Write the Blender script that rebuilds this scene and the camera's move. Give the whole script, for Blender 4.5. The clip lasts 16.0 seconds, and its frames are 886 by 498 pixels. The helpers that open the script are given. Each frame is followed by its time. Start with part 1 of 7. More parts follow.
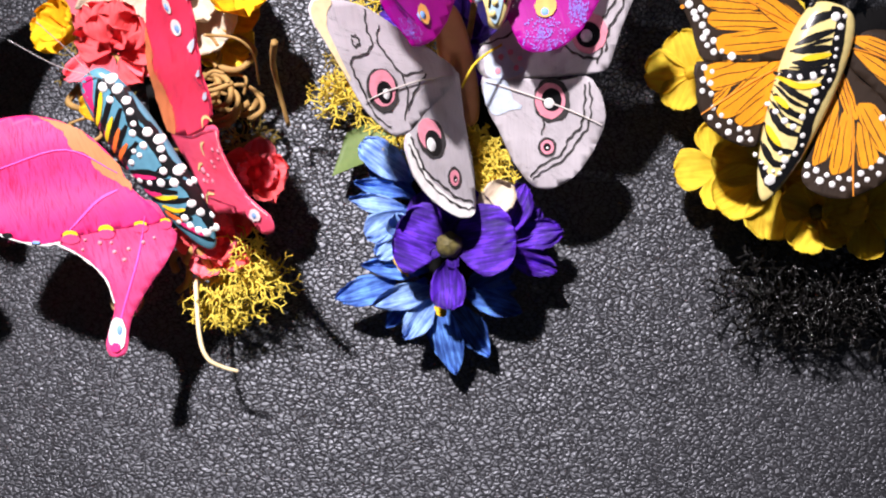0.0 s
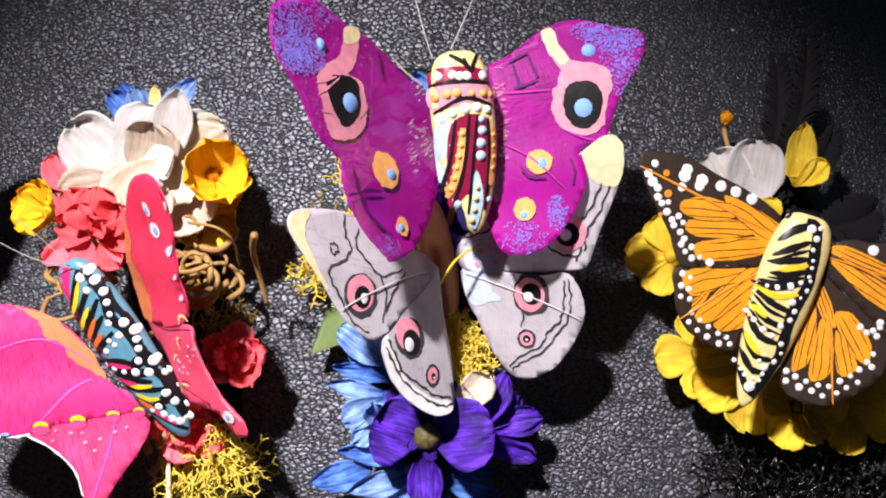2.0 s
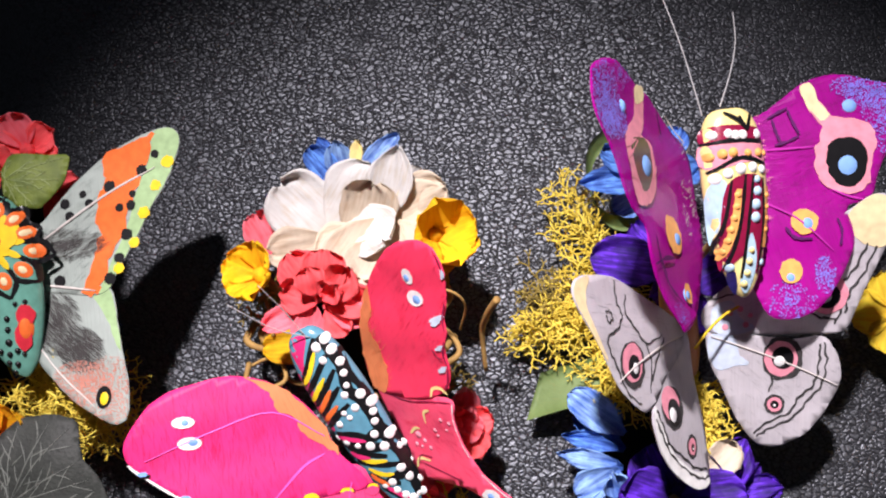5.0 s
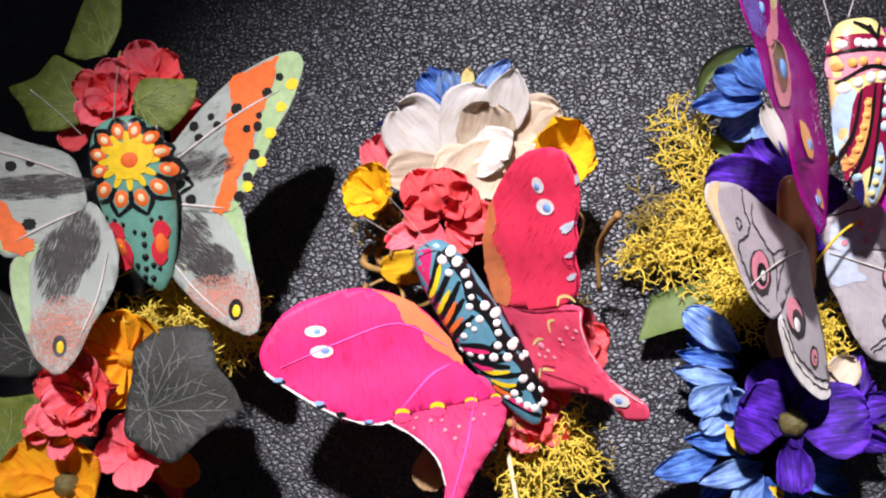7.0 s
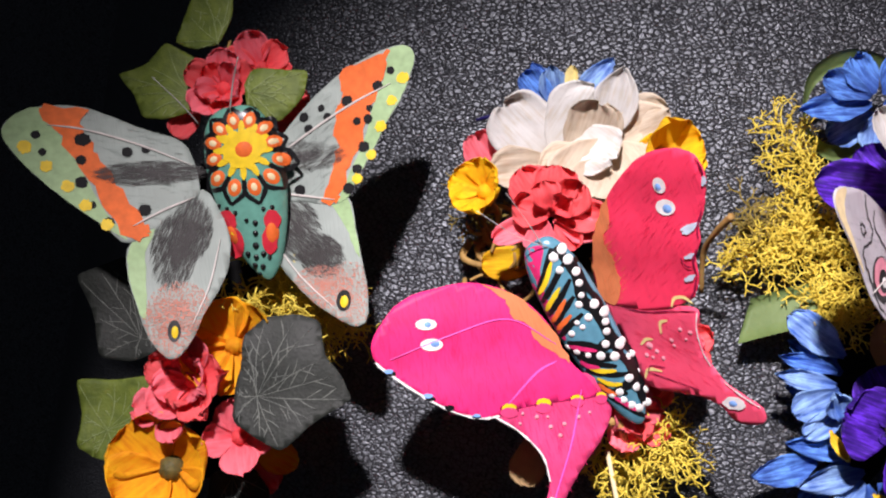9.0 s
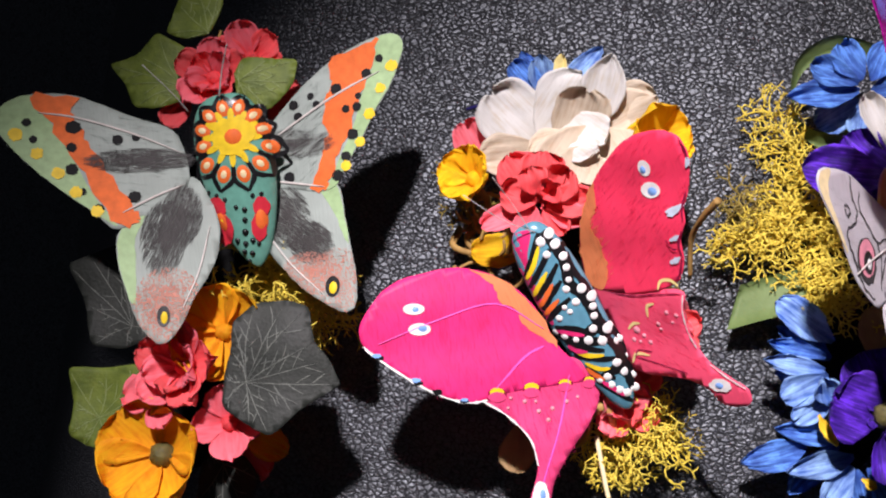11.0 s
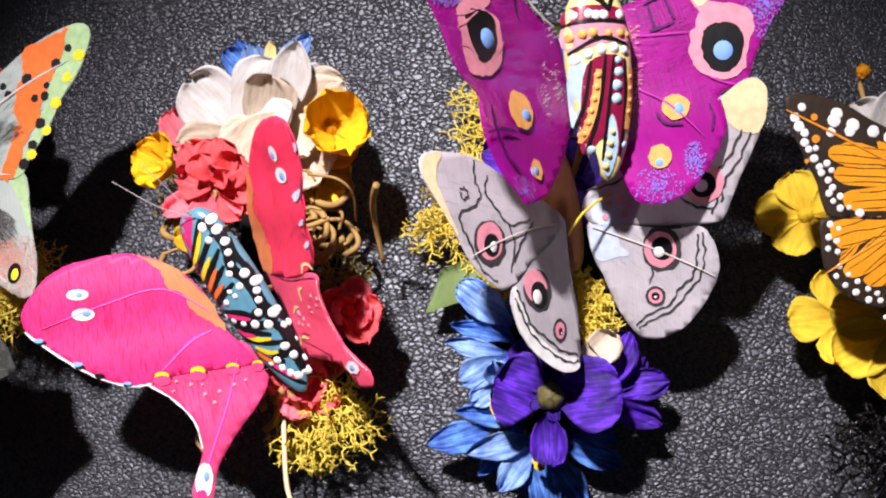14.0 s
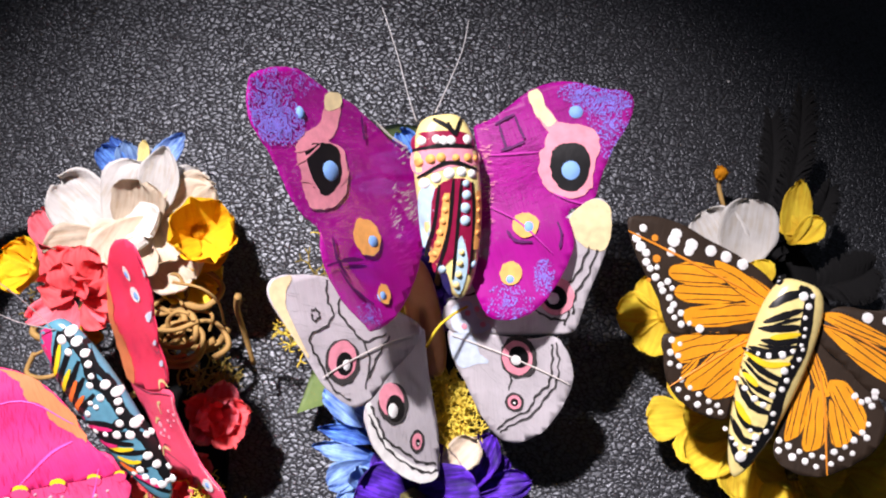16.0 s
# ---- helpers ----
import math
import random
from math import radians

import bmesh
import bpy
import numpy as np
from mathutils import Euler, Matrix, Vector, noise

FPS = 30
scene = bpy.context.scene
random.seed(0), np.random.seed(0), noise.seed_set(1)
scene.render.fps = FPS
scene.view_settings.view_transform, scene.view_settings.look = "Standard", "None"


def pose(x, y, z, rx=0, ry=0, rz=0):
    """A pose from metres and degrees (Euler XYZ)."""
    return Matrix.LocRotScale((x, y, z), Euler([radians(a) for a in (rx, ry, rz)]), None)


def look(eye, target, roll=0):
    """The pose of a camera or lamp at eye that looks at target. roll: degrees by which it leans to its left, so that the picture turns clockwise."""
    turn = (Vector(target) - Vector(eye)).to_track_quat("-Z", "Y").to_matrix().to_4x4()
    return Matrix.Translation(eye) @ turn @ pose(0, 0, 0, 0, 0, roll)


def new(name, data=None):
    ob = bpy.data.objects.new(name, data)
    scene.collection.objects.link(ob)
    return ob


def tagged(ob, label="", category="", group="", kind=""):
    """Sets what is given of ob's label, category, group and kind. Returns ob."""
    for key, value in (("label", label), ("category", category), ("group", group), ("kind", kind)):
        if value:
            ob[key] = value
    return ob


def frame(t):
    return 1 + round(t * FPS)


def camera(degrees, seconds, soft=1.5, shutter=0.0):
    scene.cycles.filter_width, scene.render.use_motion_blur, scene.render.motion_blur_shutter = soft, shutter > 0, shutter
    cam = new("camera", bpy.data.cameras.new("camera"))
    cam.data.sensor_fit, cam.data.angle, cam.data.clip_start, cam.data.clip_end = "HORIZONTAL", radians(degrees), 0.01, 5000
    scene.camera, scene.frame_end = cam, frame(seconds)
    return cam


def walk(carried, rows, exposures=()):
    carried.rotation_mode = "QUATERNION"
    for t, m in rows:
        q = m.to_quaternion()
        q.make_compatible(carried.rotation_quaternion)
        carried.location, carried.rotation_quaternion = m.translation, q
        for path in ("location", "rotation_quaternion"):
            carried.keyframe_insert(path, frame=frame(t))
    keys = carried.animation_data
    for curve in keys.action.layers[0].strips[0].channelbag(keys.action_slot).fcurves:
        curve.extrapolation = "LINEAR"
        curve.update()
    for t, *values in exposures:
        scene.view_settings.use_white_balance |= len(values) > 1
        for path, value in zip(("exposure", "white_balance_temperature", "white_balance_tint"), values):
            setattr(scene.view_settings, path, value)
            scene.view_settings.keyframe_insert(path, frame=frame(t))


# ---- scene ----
cam = camera(54.0, 16.0, 2.1)
PATH = [
    (0, (0.10037, -0.03433, 0.23740), (0.07367, 0.00049, -0.26067), -34.64),
    (0.5, (0.10507, -0.02853, 0.23803), (0.06972, 0.01450, -0.25885), -36.06),
    (1, (0.10510, -0.01757, 0.23854), (0.07068, 0.03024, -0.25798), -32.34),
    (1.5, (0.10270, -0.01006, 0.23900), (0.07547, 0.05033, -0.25660), -20.79),
    (2, (0.10138, -0.00301, 0.23931), (0.07848, 0.06731, -0.25519), -14.58),
    (2.5, (0.10023, 0.00124, 0.23853), (0.07997, 0.08087, -0.25467), -10.87),
    (3, (0.09501, 0.00338, 0.23759), (0.07824, 0.08961, -0.25463), -7.74),
    (3.5, (0.08145, 0.00355, 0.23626), (0.07077, 0.09345, -0.25547), -3.60),
    (4, (0.06950, 0.00651, 0.23628), (0.05260, 0.09078, -0.25628), -8.45),
    (4.5, (0.05541, 0.00524, 0.23449), (0.03805, 0.09215, -0.25759), -8.49),
    (4.7, (0.04891, 0.00458, 0.23292), (0.03476, 0.09254, -0.25908), -6.35),
    (6.8, (0.02290, -0.01590, 0.23559), (-0.00783, 0.06760, -0.25643), -17.28),
    (7, (0.02203, -0.01486, 0.23565), (-0.01250, 0.06337, -0.25699), -20.81),
    (7.5, (0.01634, -0.01616, 0.23636), (-0.01962, 0.06114, -0.25631), -21.52),
    (8, (0.01084, -0.01573, 0.23712), (-0.02724, 0.05943, -0.25573), -22.99),
    (8.5, (0.00640, -0.01564, 0.23738), (-0.03619, 0.05846, -0.25526), -25.55),
    (9, (0.00194, -0.01608, 0.23793), (-0.04512, 0.05779, -0.25434), -27.72),
    (9.2, (-0.00006, -0.01608, 0.23793), (-0.04743, 0.05673, -0.25447), -28.11),
    (11.3, (0.00999, -0.02278, 0.23760), (-0.04055, 0.05761, -0.25330), -27.57),
    (11.5, (0.01399, -0.02378, 0.23660), (-0.03685, 0.05856, -0.25395), -27.07),
    (12, (0.02535, -0.02338, 0.23558), (-0.02567, 0.05532, -0.25554), -28.39),
    (12.5, (0.03761, -0.02366, 0.23493), (-0.00892, 0.05517, -0.25662), -26.12),
    (13, (0.05554, -0.01890, 0.23519), (0.00288, 0.04956, -0.25730), -33.09),
    (13.5, (0.07172, -0.01625, 0.23402), (0.01584, 0.04955, -0.25847), -35.98),
    (14, (0.08717, -0.01514, 0.23221), (0.02881, 0.05517, -0.25937), -35.47),
    (14.5, (0.09841, -0.01046, 0.23205), (0.04323, 0.06067, -0.25978), -33.72),
    (15, (0.10487, -0.00588, 0.23283), (0.05663, 0.07064, -0.25892), -28.34),
    (15.5, (0.10631, 0.00139, 0.23555), (0.06918, 0.08003, -0.25682), -21.46),
    (16, (0.10674, 0.00742, 0.23754), (0.07614, 0.08882, -0.25483), -16.91),
]
walk(cam, [(t, look(eye, to, roll)) for t, eye, to, roll in PATH], [(0.0, 0.2), (2.5, 0.06), (4.5, -0.04), (7.0, -0.18), (11.5, -0.28), (14.0, -0.02), (16.0, 0.06)])

# ---------------------------------------------------------------- light
world = bpy.data.worlds.new("dim_room")
scene.world = world
world.use_nodes = True
world.node_tree.nodes["Background"].inputs[0].default_value = (0.75, 0.8, 1.0, 1)
world.node_tree.nodes["Background"].inputs[1].default_value = 0.022
lamp_data = bpy.data.lights.new("desk_lamp_light", "SPOT")
lamp_data.energy, lamp_data.shadow_soft_size = 31.5, 0.014
lamp_data.spot_size, lamp_data.spot_blend = radians(49), 1.0
lamp_data.color = (1.0, 0.905, 0.955)
lamp = new("desk_lamp_light", lamp_data)
lamp.matrix_world = look((-0.05, 0.245, 0.50), (0.080, -0.100, 0.0))

from mathutils.geometry import delaunay_2d_cdt

MM = 0.001


# ---------------------------------------------------------------- materials
def nodes_of(name):
    m = bpy.data.materials.new(name)
    m.use_nodes = True
    nt = m.node_tree
    return m, nt, nt.nodes, nt.links, nt.nodes["Principled BSDF"]


def ramp(N, stops):
    r = N.new("ShaderNodeValToRGB")
    while len(r.color_ramp.elements) < len(stops):
        r.color_ramp.elements.new(0.5)
    for e, (p, c) in zip(r.color_ramp.elements, stops):
        e.position, e.color = p, (*c, 1) if len(c) == 3 else c
    return r


def coords(N, Lk, scale):
    tc = N.new("ShaderNodeTexCoord")
    mp = N.new("ShaderNodeMapping")
    mp.inputs["Scale"].default_value = scale
    Lk.new(tc.outputs["Object"], mp.inputs["Vector"])
    return mp.outputs["Vector"]


def noise_tex(N, Lk, vec, scale, detail=4.0):
    n = N.new("ShaderNodeTexNoise")
    n.inputs["Scale"].default_value = scale
    n.inputs["Detail"].default_value = detail
    Lk.new(vec, n.inputs["Vector"])
    return n


def tone(c, k):
    return tuple(max(0.0, min(1.0, v * k)) for v in c)


def leather():
    m, nt, N, Lk, P = nodes_of("black_grained_leather")
    vec = coords(N, Lk, (1, 1, 1))

    def calc(op, a, b, c=None):
        n = N.new("ShaderNodeMath")
        n.operation = op
        for k, x in enumerate((a, b, c)):
            if x is None:
                continue
            if isinstance(x, float):
                n.inputs[k].default_value = x
            else:
                Lk.new(x, n.inputs[k])
        return n.outputs[0]

    warp = noise_tex(N, Lk, vec, 420.0, 3)
    mix = N.new("ShaderNodeVectorMath")
    mix.operation = "MULTIPLY_ADD"
    Lk.new(warp.outputs["Color"], mix.inputs[0])
    mix.inputs[1].default_value = (0.0023, 0.0023, 0.0023)
    Lk.new(vec, mix.inputs[2])
    lay = N.new("ShaderNodeMapping")
    lay.inputs["Rotation"].default_value = (0, 0, radians(12))
    lay.inputs["Scale"].default_value = (0.8, 1.25, 1.0)
    Lk.new(mix.outputs[0], lay.inputs["Vector"])
    edge = N.new("ShaderNodeTexVoronoi")
    edge.feature = "DISTANCE_TO_EDGE"
    edge.inputs["Scale"].default_value = 700.0
    Lk.new(lay.outputs[0], edge.inputs["Vector"])
    r1 = ramp(N, [(0.0, (0, 0, 0)), (0.05, (0.4, 0.4, 0.4)), (0.18, (0.8, 0.8, 0.8)), (0.5, (1, 1, 1))])
    Lk.new(edge.outputs["Distance"], r1.inputs[0])
    broad = noise_tex(N, Lk, vec, 260.0, 2)
    fine = noise_tex(N, Lk, vec, 1900.0, 3)
    h = calc("MULTIPLY_ADD", broad.outputs["Fac"], 1.5, r1.outputs[0])
    h = calc("MULTIPLY_ADD", fine.outputs["Fac"], 0.45, h)
    bump = N.new("ShaderNodeBump")
    bump.inputs["Strength"].default_value = 1.0
    bump.inputs["Distance"].default_value = 0.00045
    Lk.new(h, bump.inputs["Height"])
    Lk.new(bump.outputs[0], P.inputs["Normal"])
    big = noise_tex(N, Lk, vec, 14.0, 4)
    rc = ramp(N, [(0.3, (0.014, 0.014, 0.016)), (0.7, (0.022, 0.022, 0.025))])
    Lk.new(big.outputs["Fac"], rc.inputs[0])
    Lk.new(rc.outputs[0], P.inputs["Base Color"])
    rr = ramp(N, [(0.3, (0.46, 0.46, 0.46)), (0.7, (0.54, 0.54, 0.54))])
    Lk.new(big.outputs["Fac"], rr.inputs[0])
    Lk.new(rr.outputs[0], P.inputs["Roughness"])
    gl = ramp(N, [(0.0, (0.25, 0.25, 0.25)), (0.04, (0.55, 0.55, 0.55)), (0.12, (1.0, 1.0, 1.0))])
    Lk.new(edge.outputs["Distance"], gl.inputs[0])
    Lk.new(gl.outputs[0], P.inputs["Specular IOR Level"])
    P.inputs["Specular Tint"].default_value = (0.86, 0.92, 1.0, 1)
    P.inputs["IOR"].default_value = 1.92
    return m


def feather(name, c, dark=0.7, light=1.12, rough=0.6, across=False, thin=0.18, leak=0.0):
    """Dyed feather: fine barbs with a slight sheen; thin: how much light glows through, leak: how much slips between the barbs."""
    m, nt, N, Lk, P = nodes_of(name)
    s = (160, 2600, 160) if across else (2600, 160, 160)
    vec = coords(N, Lk, s)
    barbs = noise_tex(N, Lk, vec, 1.0, 2)
    vec2 = coords(N, Lk, (1, 1, 1))
    broad = noise_tex(N, Lk, vec2, 130.0, 4)
    m1 = N.new("ShaderNodeMath")
    m1.operation = "MULTIPLY_ADD"
    Lk.new(barbs.outputs["Fac"], m1.inputs[0])
    m1.inputs[1].default_value = 0.45
    Lk.new(broad.outputs["Fac"], m1.inputs[2])
    r = ramp(N, [(0.45, tone(c, dark)), (0.72, c), (0.95, tone(c, light))])
    Lk.new(m1.outputs[0], r.inputs[0])
    Lk.new(r.outputs[0], P.inputs["Base Color"])
    b = N.new("ShaderNodeBump")
    b.inputs["Strength"].default_value = 0.35
    b.inputs["Distance"].default_value = 0.0002
    Lk.new(barbs.outputs["Fac"], b.inputs["Height"])
    Lk.new(b.outputs[0], P.inputs["Normal"])
    P.inputs["Roughness"].default_value = rough
    P.inputs["Specular IOR Level"].default_value = 0.3
    tr = N.new("ShaderNodeBsdfTranslucent")
    Lk.new(r.outputs[0], tr.inputs["Color"])
    mx = N.new("ShaderNodeMixShader")
    mx.inputs[0].default_value = thin
    Lk.new(P.outputs[0], mx.inputs[1])
    Lk.new(tr.outputs[0], mx.inputs[2])
    gap = N.new("ShaderNodeBsdfTransparent")
    open_weave = N.new("ShaderNodeMixShader")
    open_weave.inputs[0].default_value = leak
    Lk.new(mx.outputs[0], open_weave.inputs[1])
    Lk.new(gap.outputs[0], open_weave.inputs[2])
    Lk.new((open_weave if leak else mx).outputs[0], N["Material Output"].inputs["Surface"])
    return m


def cloth(name, c, c2=None, rough=0.7, light=1.15):
    """Dyed fabric petal: weave, mottled colour, a second tint toward one end."""
    m, nt, N, Lk, P = nodes_of(name)
    vec = coords(N, Lk, (1, 1, 1))
    broad = noise_tex(N, Lk, vec, 170.0, 5)
    fibre = noise_tex(N, Lk, coords(N, Lk, (1400, 110, 110)), 1.0, 3)
    blend = N.new("ShaderNodeMath")
    blend.operation = "MULTIPLY_ADD"
    Lk.new(fibre.outputs["Fac"], blend.inputs[0])
    blend.inputs[1].default_value = 0.8
    Lk.new(broad.outputs["Fac"], blend.inputs[2])
    r = ramp(N, [(0.68, tone(c2 or tone(c, 0.6), 0.95)), (0.9, c), (1.0, tone(c, light))])
    Lk.new(blend.outputs[0], r.inputs[0])
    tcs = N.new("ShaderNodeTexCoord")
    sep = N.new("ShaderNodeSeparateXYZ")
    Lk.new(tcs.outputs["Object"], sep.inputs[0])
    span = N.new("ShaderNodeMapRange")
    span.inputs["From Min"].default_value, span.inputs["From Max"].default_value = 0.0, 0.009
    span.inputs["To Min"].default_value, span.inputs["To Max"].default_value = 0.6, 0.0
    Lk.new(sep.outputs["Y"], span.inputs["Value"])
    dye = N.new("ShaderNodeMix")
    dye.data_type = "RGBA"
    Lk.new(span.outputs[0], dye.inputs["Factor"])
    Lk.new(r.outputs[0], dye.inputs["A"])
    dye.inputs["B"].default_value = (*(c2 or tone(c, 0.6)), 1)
    info = N.new("ShaderNodeObjectInfo")
    hsv = N.new("ShaderNodeHueSaturation")
    mr = N.new("ShaderNodeMapRange")
    mr.inputs["To Min"].default_value, mr.inputs["To Max"].default_value = 0.85, 1.15
    Lk.new(info.outputs["Random"], mr.inputs["Value"])
    Lk.new(mr.outputs[0], hsv.inputs["Value"])
    Lk.new(dye.outputs["Result"], hsv.inputs["Color"])
    Lk.new(hsv.outputs[0], P.inputs["Base Color"])
    w1 = N.new("ShaderNodeTexWave")
    w1.inputs["Scale"].default_value = 1300.0
    w1.inputs["Distortion"].default_value = 1.5
    Lk.new(vec, w1.inputs["Vector"])
    vein = noise_tex(N, Lk, coords(N, Lk, (1500, 180, 180)), 1.0, 2)
    ad = N.new("ShaderNodeMath")
    ad.operation = "ADD"
    Lk.new(w1.outputs["Fac"], ad.inputs[0])
    Lk.new(vein.outputs["Fac"], ad.inputs[1])
    crease = noise_tex(N, Lk, coords(N, Lk, (620, 260, 420)), 1.0, 4)
    crumple = N.new("ShaderNodeMath")
    crumple.operation = "MULTIPLY_ADD"
    Lk.new(crease.outputs["Fac"], crumple.inputs[0])
    crumple.inputs[1].default_value = 7.0
    Lk.new(ad.outputs[0], crumple.inputs[2])
    b = N.new("ShaderNodeBump")
    b.inputs["Strength"].default_value = 0.45
    b.inputs["Distance"].default_value = 0.0002
    Lk.new(crumple.outputs[0], b.inputs["Height"])
    Lk.new(b.outputs[0], P.inputs["Normal"])
    P.inputs["Roughness"].default_value = rough
    P.inputs["Specular IOR Level"].default_value = 0.3
    tr = N.new("ShaderNodeBsdfTranslucent")
    Lk.new(hsv.outputs[0], tr.inputs["Color"])
    mx = N.new("ShaderNodeMixShader")
    mx.inputs[0].default_value = 0.2
    Lk.new(P.outputs[0], mx.inputs[1])
    Lk.new(tr.outputs[0], mx.inputs[2])
    Lk.new(mx.outputs[0], N["Material Output"].inputs["Surface"])
    return m


def paint(name, c, rough=0.28, grain=0.12):
    """Thick craft paint: glossy, brush-uneven."""
    m, nt, N, Lk, P = nodes_of(name)
    vec = coords(N, Lk, (1, 1, 1))
    n = noise_tex(N, Lk, vec, 500.0, 3)
    r = ramp(N, [(0.3, tone(c, 1 - grain)), (0.7, tone(c, 1 + grain))])
    Lk.new(n.outputs["Fac"], r.inputs[0])
    Lk.new(r.outputs[0], P.inputs["Base Color"])
    b = N.new("ShaderNodeBump")
    b.inputs["Strength"].default_value = 0.15
    b.inputs["Distance"].default_value = 0.0003
    Lk.new(n.outputs["Fac"], b.inputs["Height"])
    Lk.new(b.outputs[0], P.inputs["Normal"])
    P.inputs["Roughness"].default_value = rough
    P.inputs["Specular IOR Level"].default_value = 0.5 if rough < 0.34 else 0.2
    return m


def plant(name, c, c2, scale=300.0, rough=0.65):
    m, nt, N, Lk, P = nodes_of(name)
    vec = coords(N, Lk, (1, 1, 1))
    n = noise_tex(N, Lk, vec, scale, 5)
    r = ramp(N, [(0.3, c2), (0.65, c)])
    Lk.new(n.outputs["Fac"], r.inputs[0])
    Lk.new(r.outputs[0], P.inputs["Base Color"])
    b = N.new("ShaderNodeBump")
    b.inputs["Strength"].default_value = 0.4
    b.inputs["Distance"].default_value = 0.0004
    n2 = noise_tex(N, Lk, vec, scale * 4, 3)
    Lk.new(n2.outputs["Fac"], b.inputs["Height"])
    Lk.new(b.outputs[0], P.inputs["Normal"])
    P.inputs["Roughness"].default_value = rough
    return m


